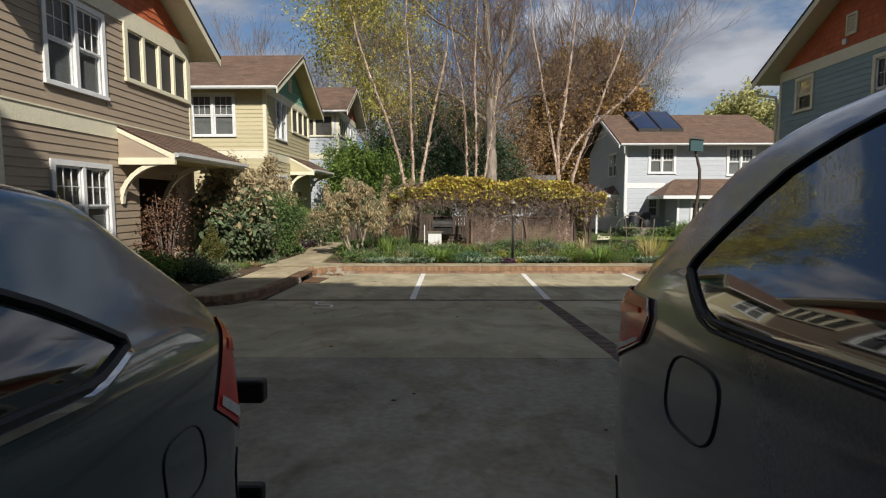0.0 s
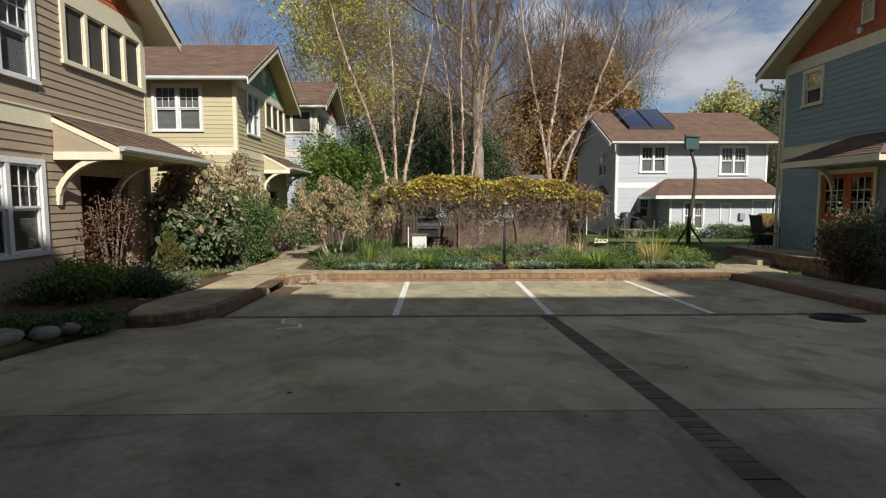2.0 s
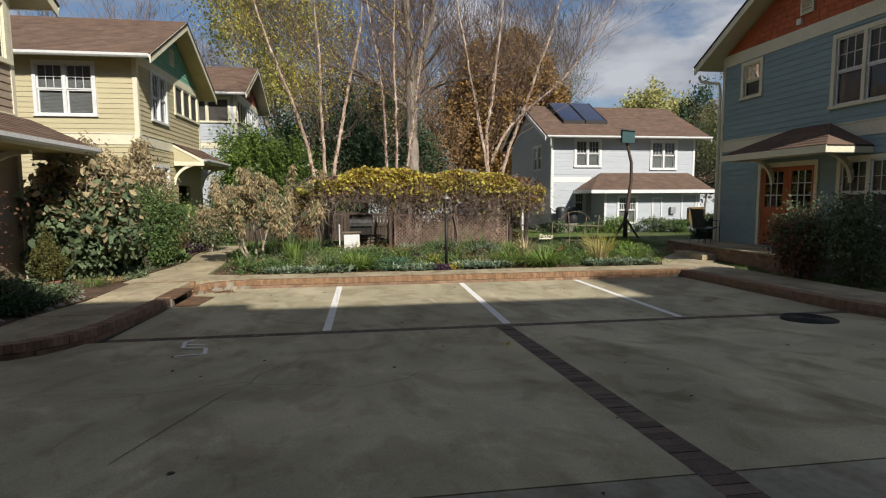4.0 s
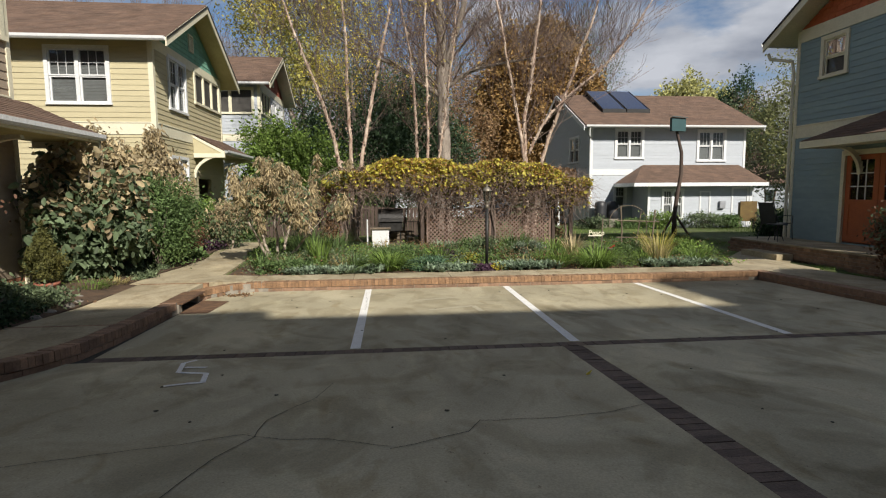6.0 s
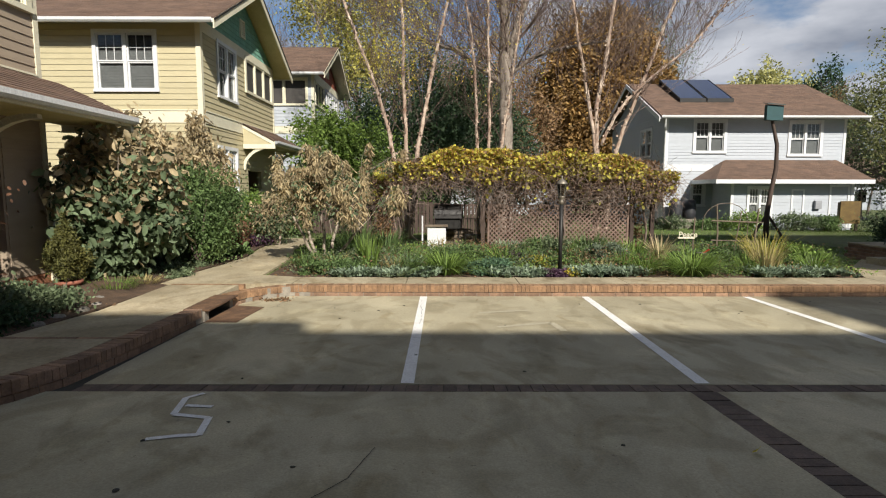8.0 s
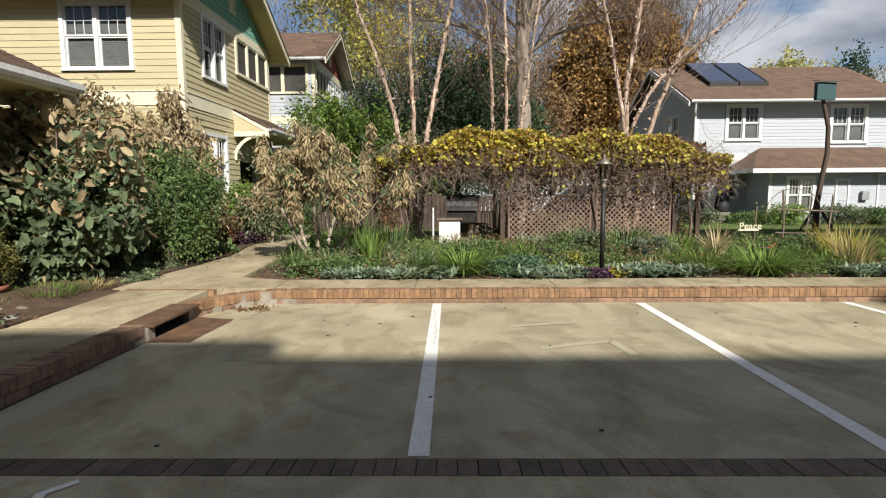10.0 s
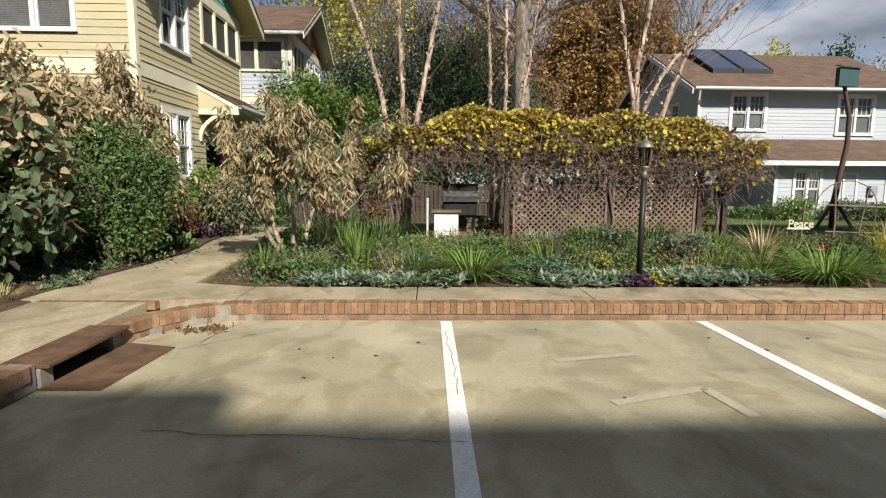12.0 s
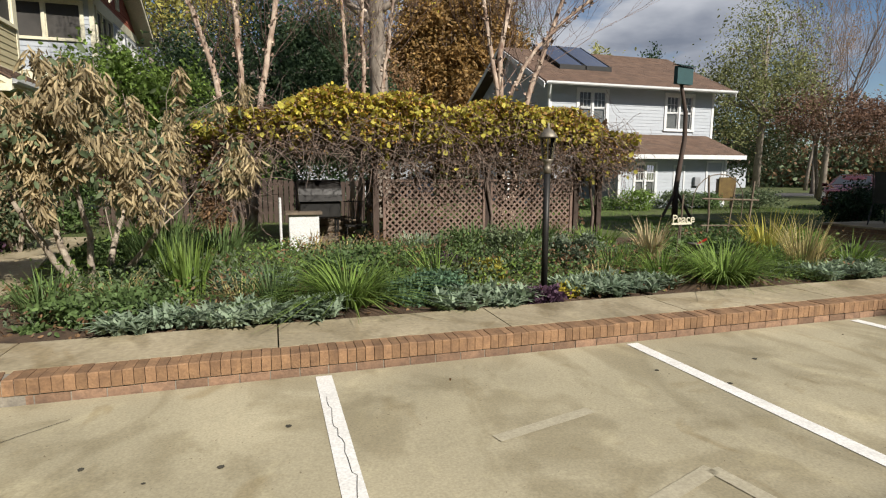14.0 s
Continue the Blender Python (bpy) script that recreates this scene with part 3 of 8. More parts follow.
for ya, yb in ((-13, -9.2), (-9.2, -7.3), (-7.3, -5.4), (-5.4, -3.5), (-3.5, -1.6), (-1.6, 0.3), (0.3, 2.2), (2.2, 4.535)):
    sh = Shape()
    sh.slab([(8.2, ya + 0.006, kerb_top(ya)), (9.3, ya + 0.006, kerb_top(ya)), (9.3, yb - 0.006, kerb_top(yb)), (8.2, yb - 0.006, kerb_top(yb))], (0, 0, -0.15))
    part("path_slab", sh, CONC_WALK, path, "shaded path slab beside the court")

# garden soil
bed = Shape()
bed.slab([(-2.16, 5.2, zt - 0.03), (8.2, 5.2, zt - 0.03), (9.3, 7.2, 0.05), (9.6, 10.0, 0.03), (6.6, 12.5, 0.02), (1.6, 9.0, 0.1), (-2.9, 9.3, 0.08), (-2.9, 5.5, zt - 0.03)], (0, 0, -0.2))
part("garden_bed_soil", bed, SOIL, None, "dark mulched soil of the garden bed", kind="structure")
bl = Shape()
bl.slab([(-4.12, 4.38, zt - 0.02), (-4.37, 4.6, zt - 0.01), (-4.37, 5.6, 0.1), (-4.27, 6.7, 0.1), (-4.25, 8.3, 0.1), (-4.55, 10, 0.1), (-4.75, 13, 0.12), (-6.1, 13, 0.12), (-10, 10, 0.1), (-10, 4.6, 0.1), (-6.1, 4.5, 0.12), (-6.1, -4.5, 0.42), (-4.0, -4.4, 0.30), (-3.97, -3.6, 0.25), (-3.87, -2.2, 0.18), (-3.95, -1.0, 0.16), (-4.12, -0.2, 0.17)], (0, 0, -0.2))
part("planting_bank_soil", bl, SOIL, None, "dark leaf-strewn soil of the planting bank", kind="structure")


# ---- houses ----
class Wall:
    """A wall plane: u runs along it, n points out of it."""

    def __init__(self, o, u, n):
        self.o, self.u, self.n = Vector(o), Vector(u), Vector(n)

    def p(self, u, z, d=0.0):
        q = self.o + self.u * u + self.n * d
        return (q.x, q.y, z)

    def box(self, sh, u0, u1, z0, z1, d0, d1):
        sh.slab([self.p(u0, z0, d0), self.p(u1, z0, d0), self.p(u1, z1, d0), self.p(u0, z1, d0)], tuple(self.n * (d1 - d0)))
        return sh


def wall_sheet(w, name, u0, u1, z0, z1, holes, m, parent, top=None):
    """A wall with thickness whose openings go through: strips between the openings' edges. top(u): its upper edge."""
    us = sorted({u0, u1, *[max(u0, h[0]) for h in holes], *[min(u1, h[1]) for h in holes]})
    sh = Shape()
    for a, b in zip(us[:-1], us[1:]):
        mid = (a + b) / 2
        cuts = sorted((h[2], h[3]) for h in holes if h[0] < mid < h[1])
        z = z0
        for c0, c1 in cuts:
            if c0 > z:
                w.box(sh, a, b, z, c0, -0.12, 0)
            z = c1
        if top is None:
            w.box(sh, a, b, z, z1, -0.12, 0)
        else:
            sh.slab([w.p(a, z, -0.12), w.p(b, z, -0.12), w.p(b, top(b), -0.12), w.p(a, top(a), -0.12)], tuple(w.n * 0.12))
    return part(name, sh, m, parent)


def siding(w, u0, u1, z0, z1, holes, m, parent, pitch=0.15, name="siding_board", small=False):
    """Lapped boards, each its own piece, cut at the openings."""
    k, z = 0, z0
    join = Shape()
    while z < z1 - 0.03:
        zt_ = min(z + pitch, z1)
        spans = [(u0, u1)]
        for h in holes:
            if h[2] < zt_ - 0.02 and h[3] > z + 0.02:
                nxt = []
                for a, b in spans:
                    if h[0] > a:
                        nxt.append((a, min(b, h[0])))
                    if h[1] < b:
                        nxt.append((max(a, h[1]), b))
                spans = [s for s in nxt if s[1] - s[0] > 0.03]
        for a, b in spans:
            sh = join if small else Shape()
            i = len(sh.v)
            sh.v += [w.p(a, z, 0.002), w.p(b, z, 0.002), w.p(b, zt_, 0.002), w.p(a, zt_, 0.002), w.p(a, z, 0.022), w.p(b, z, 0.022), w.p(b, zt_ + 0.012, 0.006), w.p(a, zt_ + 0.012, 0.006)]
            sh.f += [(i, i + 3, i + 2, i + 1), (i + 4, i + 5, i + 6, i + 7), (i, i + 1, i + 5, i + 4), (i + 1, i + 2, i + 6, i + 5), (i + 2, i + 3, i + 7, i + 6), (i + 3, i, i + 4, i + 7)]
            if not small:
                part(name, sh, m, parent)
        z = zt_
        k += 1
    if small and join.f:
        part(name, join, m, parent, kind="stuff")


def window(w, u0, u1, z0, z1, parent, sashes=2, m=WHITE, trim=0.10, grid=(3, 2), blind=0.96, screen=False, casing=None, single=False):
    """Outer size with its casing. Each sash: an upper light with glazing bars over a lower plain one."""
    win = new("window")
    win.parent = parent
    casing = casing or m
    c = Shape()
    w.box(c, u0, u1, z1 - trim, z1, 0.0, 0.055)
    w.box(c, u0 - 0.02, u1 + 0.02, z0, z0 + trim * 0.7, 0.0, 0.075)
    w.box(c, u0, u0 + trim, z0 + trim * 0.7, z1 - trim, 0.0, 0.055)
    w.box(c, u1 - trim, u1, z0 + trim * 0.7, z1 - trim, 0.0, 0.055)
    part("window_casing", c, casing, win)
    a0, a1, b0, b1 = u0 + trim, u1 - trim, z0 + trim * 0.7, z1 - trim
    n = sashes
    mull = 0.09 if n > 1 else 0
    wd = (a1 - a0 - mull * (n - 1)) / n
    for i in range(n):
        s0 = a0 + i * (wd + mull)
        s1 = s0 + wd
        if i < n - 1:
            mu = Shape()
            w.box(mu, s1, s1 + mull, b0, b1, -0.04, 0.05)
            part("mullion", mu, casing, win)
        if screen:
            fs = Shape()
            for p0, p1, q0, q1 in ((s0, s1, b0, b0 + 0.03), (s0, s1, b1 - 0.03, b1), (s0, s0 + 0.03, b0 + 0.03, b1 - 0.03), (s1 - 0.03, s1, b0 + 0.03, b1 - 0.03)):
                w.box(fs, p0, p1, q0, q1, -0.03, 0.01)
            part("screen_frame", fs, casing, win)
            pn = Shape()
            w.box(pn, s0 + 0.03, s1 - 0.03, b0 + 0.03, b1 - 0.03, -0.016, -0.01)
            part("insect_screen", pn, SCREEN, win)
            continue
        mid = (b0 + b1) / 2
        fr = Shape()
        t = 0.04
        for lo, hi, dd in ((mid, b1, 0.0), (b0, mid, -0.02)):
            for p0, p1, q0, q1 in ((s0, s1, lo, lo + t), (s0, s1, hi - t, hi), (s0, s0 + t, lo + t, hi - t), (s1 - t, s1, lo + t, hi - t)):
                w.box(fr, p0, p1, q0, q1, -0.03 + dd, 0.012 + dd)
        part("sash_frame", fr, m, win)
        bars = Shape()
        gx_, gz_ = grid
        for g in range(1, gx_):
            u = s0 + t + (s1 - s0 - 2 * t) * g / gx_
            w.box(bars, u - 0.008, u + 0.008, mid + t, b1 - t, -0.012, 0.004)
        for g in range(1, gz_):
            z = mid + t + (b1 - mid - 2 * t) * g / gz_
            w.box(bars, s0 + t, s1 - t, z - 0.008, z + 0.008, -0.013, 0.003)
        part("glazing_bar", bars, m, win)
        for lo, hi, dd in ((mid, b1, -0.008), (b0, mid, -0.03)):
            pn = Shape()
            q = [w.p(s0 + t, lo + t, dd), w.p(s1 - t, lo + t, dd), w.p(s1 - t, hi - t, dd), w.p(s0 + t, hi - t, dd)]
            if w.u.cross(Vector((0, 0, 1))).dot(w.n) < 0:
                q.reverse()
            pn.v += q
            pn.f.append((0, 1, 2, 3))
            pn = part("pane", pn, GLASS, win)
            pn.visible_shadow = False
        bd = Shape()
        z, top_z = b1 - 0.02, b1 - 0.02 - (b1 - b0) * max(blind, 0.06)
        while z > top_z:
            w.box(bd, s0 + 0.005, s1 - 0.005, z - 0.033, z, -0.075, -0.07)
            z -= 0.04
        part("blind", bd, BLIND, win)
    # dark sheet standing in for the unlit room behind the panes
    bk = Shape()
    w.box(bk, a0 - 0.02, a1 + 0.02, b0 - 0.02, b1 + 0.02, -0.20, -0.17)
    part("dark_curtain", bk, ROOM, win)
    return (u0 + 0.02, u1 - 0.02, z0 + 0.02, z1 - 0.02)


def roof_plane(name, a, b, c, d, m, parent, label="", rows=0.14, thick=0.05, tabs=True):
    """A pitched plane: eave a-b, ridge d-c; courses of shingles that lap."""
    a, b, c, d = (Vector(p) for p in (a, b, c, d))
    nrm = (b - a).cross(d - a).normalized()
    if nrm.z < 0:
        nrm = -nrm
    base = Shape()
    base.slab([tuple(p) for p in (a, b, c, d)], tuple(-nrm * thick))
    part(name, base, m, parent, label)
    if not tabs:
        return
    L = ((d + c) / 2 - (a + b) / 2).length
    n = max(2, int(L / rows))
    rng = random.Random(int(abs(a.x * 31 + a.y * 17) * 10))
    sh = Shape()
    for i in range(n):
        l0, l1 = a.lerp(d, i / n), a.lerp(d, (i + 1.15) / n if i < n - 1 else 1)
        r0, r1 = b.lerp(c, i / n), b.lerp(c, (i + 1.15) / n if i < n - 1 else 1)
        W = (r0 - l0).length
        k = max(1, int(W / 0.33))
        off = rng.random() / k
        us = sorted({0.0, 1.0, *[(j / k + off) for j in range(k) if 0.01 < j / k + off < 0.99]})
        for u0, u1 in zip(us[:-1], us[1:]):
            h = 0.009 + rng.random() * 0.004
            e = 0.006 / max(W, 0.1)
            q = [l0.lerp(r0, u0 + e), l0.lerp(r0, u1), l1.lerp(r1, u1), l1.lerp(r1, u0 + e)]
            j = len(sh.v)
            sh.v += [tuple(q[0] + nrm * h), tuple(q[1] + nrm * h), tuple(q[2] + nrm * 0.002), tuple(q[3] + nrm * 0.002), tuple(q[0] + nrm * 0.001), tuple(q[1] + nrm * 0.001)]
            sh.f += [(j, j + 1, j + 2, j + 3), (j + 4, j + 5, j + 1, j), (j + 5, j + 2, j + 1), (j + 4, j, j + 3)]
    part("shingle_course", sh, m, parent, kind="stuff")


def gutter(a, b, parent, m=WHITE, drop=0.11):
    a, b = Vector(a), Vector(b)
    d = (b - a).normalized()
    s = Vector((-d.y, d.x, 0))
    sh = Shape()
    prof = [(-0.06, 0), (-0.055, -0.07), (-0.02, -drop), (0.05, -drop), (0.05, 0), (0.042, 0), (0.042, -drop + 0.01), (-0.018, -drop + 0.01), (-0.047, -0.068), (-0.052, 0)]
    i = len(sh.v)
    for p in (a, b):
        for u, z in prof:
            q = p + s * u + Vector((0, 0, z))
            sh.v.append(tuple(q))
    n = len(prof)
    sh.f += [(i + k, i + (k + 1) % n, i + n + (k + 1) % n, i + n + k) for k in range(n)]
    part("gutter", sh, m, parent, "white metal gutter")


def gable_house(label, wx, s, y0, y1, depth, zb, ze, siding_m, shingle_m, gable_wins, south_wins, low=0.0, band=None, soffit=CREAM, canopy=None, gable_band=True, slopek=0.54, trim_m=CREAM, eave=0.55, rake=0.6, detail=True, north_wins=(), vent=True):
    """A two-storey house whose gable faces the court: wall plane x = wx, facing s along x, from y0 to y1."""
    h = thing("house", (wx - s * depth / 2, (y0 + y1) / 2, zb), label, "house")
    yc = (y0 + y1) / 2
    zp = ze + (y1 - y0) / 2 * slopek
    gw = Wall((wx, 0, 0), (0, 1, 0), (s, 0, 0))
    sw = Wall((0, y0, 0), (1, 0, 0), (0, -1, 0))
    nw = Wall((0, y1, 0), (1, 0, 0), (0, 1, 0))
    xa, xb = sorted((wx, wx - s * depth))
    top = lambda y: ze + (min(y - y0, y1 - y)) * slopek
    holes = [(g[0] + 0.04, g[1] - 0.04, g[2] + 0.04, g[3] - 0.04) for g in gable_wins]
    cuts = sorted({y0, yc, y1})
    holes_g = holes
    us = None
    wall_sheet(gw, "wall", y0, yc, zb, ze, [q for q in holes_g if q[0] < yc], siding_m, h, top)
    wall_sheet(gw, "wall", yc, y1, zb, ze, [q for q in holes_g if q[1] > yc], siding_m, h, top)
    sh_holes = [(g[0] + 0.04, g[1] - 0.04, g[2] + 0.04, g[3] - 0.04) for g in south_wins]
    wall_sheet(sw, "wall", xa + (0.12 if s < 0 else 0), xb - (0.12 if s > 0 else 0), zb, ze, sh_holes, siding_m, h)
    wall_sheet(nw, "wall", xa, xb - 0.12, zb, ze, [], siding_m, h)
    bw = Wall((wx - s * depth, 0, 0), (0, 1, 0), (-s, 0, 0))
    wall_sheet(bw, "wall", y0 + 0.12, y1 - 0.12, zb, ze, [], siding_m, h, lambda y: top(y))
    fl = Shape().box((xa + 0.13, y0 + 0.13, zb + 0.0), (xb - 0.13, y1 - 0.13, zb + 0.1))
    fl.box((xa + 0.13, y0 + 0.13, ze - 0.02), (xb - 0.13, y1 - 0.13, ze + 0.03))
    fl.box((xa + 0.13, y0 + 0.13, (zb + ze) / 2), (xb - 0.13, y1 - 0.13, (zb + ze) / 2 + 0.1))
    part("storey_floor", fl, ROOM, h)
    b0, b1 = band if band else (zb + (ze - zb) * 0.5, zb + (ze - zb) * 0.5 + 0.28)
    gb0, gb1 = ze - 0.30, ze + 0.02
    cb = 0.10
    gh = [(g[0], g[1], g[2], g[3]) for g in gable_wins] + ([(canopy[0], canopy[1], zb, canopy[2] - 0.45)] if canopy else [])
    siding(gw, y0 + cb, y1 - cb, zb + 0.25, b0, gh, siding_m, h)
    siding(gw, y0 + cb, y1 - cb, b1, gb0, gh, siding_m, h)
    siding(sw, xa + cb, xb - cb, zb + 0.25, b0, list(south_wins), siding_m, h, small=not detail)
    siding(sw, xa + cb, xb - cb, b1, ze - 0.02, list(south_wins), siding_m, h, small=not detail)
    tr = Shape()
    for w_, a_, b_ in ((gw, y0, y1), (sw, xa, xb)):
        w_.box(tr, a_ + cb, b_ - cb, b0, b1, 0.0, 0.032)
        w_.box(tr, a_ + cb, b_ - cb, b1, b1 + 0.03, 0.0, 0.05)
    part("belly_band", tr, trim_m, h)
    tr = Shape()
    gw.box(tr, y0 + cb, y1 - cb, gb0, gb1, 0.0, 0.034)
    part("gable_band", tr, trim_m, h)
    cbs = Shape()
    gw.box(cbs, y0, y0 + cb, zb + 0.1, ze, 0.0, 0.036)
    gw.box(cbs, y1 - cb, y1, zb + 0.1, ze, 0.0, 0.036)
    ux = xb if s > 0 else xa
    sw.box(cbs, ux - (cb if s > 0 else -0.0), ux + (0.036 if s > 0 else cb), zb + 0.1, ze, 0.0, 0.036)
    part("corner_board", cbs, trim_m, h)
    ft = Shape()
    gw.box(ft, y0 - 0.0, y1, zb - 0.3, zb + 0.25, -0.1, 0.012)
    sw.box(ft, xa, xb, zb - 0.3, zb + 0.25, -0.1, 0.012)
    part("foundation_wall", ft, BRICK_J, h)
    # shingles of the gable
    z = gb1
    row = 0
    while z < zp - 0.12:
        zt_ = min(z + 0.15, zp - 0.03)
        ya_, yb_ = y0 + (z - ze) / slopek + 0.02, y1 - (z - ze) / slopek - 0.02
        n = max(1, int((yb_ - ya_) / 0.22))
        for k in range(n):
            a_, b_ = ya_ + (yb_ - ya_) * k / n, ya_ + (yb_ - ya_) * (k + 1) / n
            hz = -0.015 if (k + row) % 2 else 0.0
            gs_ = Shape()
            ta, tb = a_, b_
            zz = zt_
            la, lb = min(zt_, top(a_ + 0.001) - 0.01), min(zt_, top(b_ - 0.001) - 0.01)
            gs_.v += [gw.p(a_ + 0.004, z + hz, 0.002), gw.p(b_ - 0.004, z + hz, 0.002), gw.p(b_ - 0.004, max(lb, z + 0.01), 0.002), gw.p(a_ + 0.004, max(la, z + 0.01), 0.002),
                      gw.p(a_ + 0.004, z + hz, 0.024), gw.p(b_ - 0.004, z + hz, 0.024), gw.p(b_ - 0.004, max(lb, z + 0.01), 0.008), gw.p(a_ + 0.004, max(la, z + 0.01), 0.008)]
            gs_.f += [(0, 3, 2, 1), (4, 5, 6, 7), (0, 1, 5, 4), (1, 2, 6, 5), (2, 3, 7, 6), (3, 0, 4, 7)]
            part("gable_shingle", gs_, shingle_m, h)
        z = zt_
        row += 1
    if vent:
        vs = Shape()
        zv = zp - 1.35
        gw.box(vs, yc - 0.2, yc + 0.2, zv, zv + 0.05, 0.02, 0.07)
        gw.box(vs, yc - 0.2, yc + 0.2, zv + 0.5, zv + 0.55, 0.02, 0.07)
        gw.box(vs, yc - 0.2, yc - 0.15, zv + 0.05, zv + 0.5, 0.02, 0.07)
        gw.box(vs, yc + 0.15, yc + 0.2, zv + 0.05, zv + 0.5, 0.02, 0.07)
        for k in range(7):
            gw.box(vs, yc - 0.15, yc + 0.15, zv + 0.07 + k * 0.06, zv + 0.10 + k * 0.06, 0.02, 0.055)
        part("gable_vent", vs, trim_m, h)
    # roof
    xr0, xr1 = (xa - 0.3, wx + rake) if s > 0 else (wx - rake, xb + 0.3)
    zE = ze - eave * slopek + 0.16
    zR = zp + 0.16
    roof = new("roof")
    roof.parent = h
    xf, xk = (xr1, xr0) if s > 0 else (xr0, xr1)
    roof_plane("roof_plane", (xr0, y0 - eave, zE), (xr1, y0 - eave, zE), (xr1, yc, zR), (xr0, yc, zR), ROOF, roof)
    roof_plane("roof_plane", (xr1, y1 + eave, zE), (xr0, y1 + eave, zE), (xr0, yc, zR), (xr1, yc, zR), ROOF, roof, tabs=False)
    rc = Shape()
    rc.tube([(xr0, yc, zR + 0.0), (xr1, yc, zR + 0.0)], 0.035, 6)
    part("ridge_cap", rc, ROOF, roof)
    so = Shape()
    for yy in (y0 - eave, y1 + eave):
        so.slab([(xr0, yy, zE - 0.075), (xr1 - s * 0.0, yy, zE - 0.075), (xr1, yc, zR - 0.075), (xr0, yc, zR - 0.075)], (0, 0, -0.02))
    part("soffit", so, soffit, roof)
    rk = Shape()
    for yy in (y0 - eave, y1 + eave):
        rk.slab([(xf, yy, zE - 0.25), (xf, yc, zR - 0.25), (xf, yc, zR - 0.02), (xf, yy, zE - 0.02)], (s * 0.035, 0, 0))
    part("barge_board", rk, trim_m, roof)
    dk = Shape()
    for yy in (y0 - eave, y1 + eave):
        dk.slab([(xf + s * 0.036, yy, zE - 0.055), (xf + s * 0.036, yc, zR - 0.055), (xf + s * 0.036, yc, zR + 0.0), (xf + s * 0.036, yy, zE + 0.0)], (s * 0.02, 0, 0))
    part("drip_edge", dk, LAMPBLACK, roof)
    gutter((xr0, y0 - eave - 0.05, zE), (xr1, y0 - eave - 0.05, zE), roof)
    gutter((xr1, y1 + eave + 0.05, zE), (xr0, y1 + eave + 0.05, zE), roof)
    return h, gw, sw


def shed_canopy(h, wx, s, y0, y1, proj, zw, zo, roof_m=ROOF, trim_m=CREAM, fill=SIDE_B, posts=()):
    """A lean-to roof over an entry, with a boarded cheek and curved brackets."""
    c = new("canopy")
    c.parent = h
    tagged(c, "brown shingled lean-to entry roof on curved cream brackets")
    xo = wx + s * proj
    roof_plane("canopy_roof", (xo, y0, zo), (xo, y1, zo), (wx, y1, zw), (wx, y0, zw), roof_m, c, rows=0.13)
    sh = Shape()
    for yy, t in ((y0 + 0.02, 0.03), (y1 - 0.05, 0.03)):
        sh.slab([(wx + s * 0.03, yy, zo - 0.12), (xo - s * 0.03, yy, zo - 0.12), (wx + s * 0.03, yy, zw - 0.08)], (0, t, 0))
    part("cheek_board", sh, fill, c)
    tr = Shape()
    for yy in (y0, y1 - 0.04):
        tr.slab([(wx + s * 0.03, yy, zw - 0.16), (xo, yy, zo - 0.17), (xo, yy, zo - 0.03), (wx + s * 0.03, yy, zw - 0.02)], (0, 0.015 if yy == y0 else 0.045, 0))
    tr.box((wx + s * 0.03, y0 - 0.005, zo - 0.26), (xo, y0 + 0.07, zo - 0.12))
    tr.box((wx + s * 0.03, y1 - 0.07, zo - 0.26), (xo, y1 + 0.005, zo - 0.12))
    tr.box((xo - s * 0.07, y0 + 0.07, zo - 0.16), (xo, y1 - 0.07, zo - 0.06))
    part("canopy_trim", tr, trim_m, c)
    ce = Shape().box((wx + s * 0.04, y0 + 0.08, zo - 0.14), (xo - s * 0.08, y1 - 0.08, zo - 0.12))
    part("canopy_ceiling", ce, CEIL_Y, c)
    gutter((xo + s * 0.055, y0, zo - 0.01) if s > 0 else (xo - 0.055, y1, zo - 0.01), (xo + s * 0.055, y1, zo - 0.01) if s > 0 else (xo - 0.055, y0, zo - 0.01), c)
    for yy in (y0 + 0.03, y1 - 0.12, *posts):
        br = Shape()
        pts = []
        for k in range(9):
            a = math.pi / 2 * k / 8
            pts.append((wx + s * (0.06 + (proj - 0.25) * (1 - math.cos(a))), zo - 0.26 - (proj - 0.25) * 0.85 * (1 - math.sin(a))))
        outer = [(wx + s * 0.0, zo - 0.26), ]
        for k in range(8):
            (xa_, za_), (xb_, zb_) = pts[k], pts[k + 1]
            j = len(br.v)
            w_ = 0.12
            br.v += [(xa_, yy, za_), (xb_, yy, zb_), (xb_ - s * w_ * (1 - k / 8) - 0.0, yy, min(zb_ + w_ * (k + 1) / 8, zo - 0.2)), (xa_ - s * w_ * (1 - k / 8), yy, min(za_ + w_ * k / 8, zo - 0.2))]
            br.v += [(x, y + 0.09, z) for x, y, z in br.v[j:j + 4]]
            br.f += [(j, j + 1, j + 2, j + 3), (j + 7, j + 6, j + 5, j + 4), (j, j + 4, j + 5, j + 1), (j + 1, j + 5, j + 6, j + 2), (j + 2, j + 6, j + 7, j + 3), (j + 3, j + 7, j + 4, j)]
        part("bracket", br, trim_m, c)
    return c


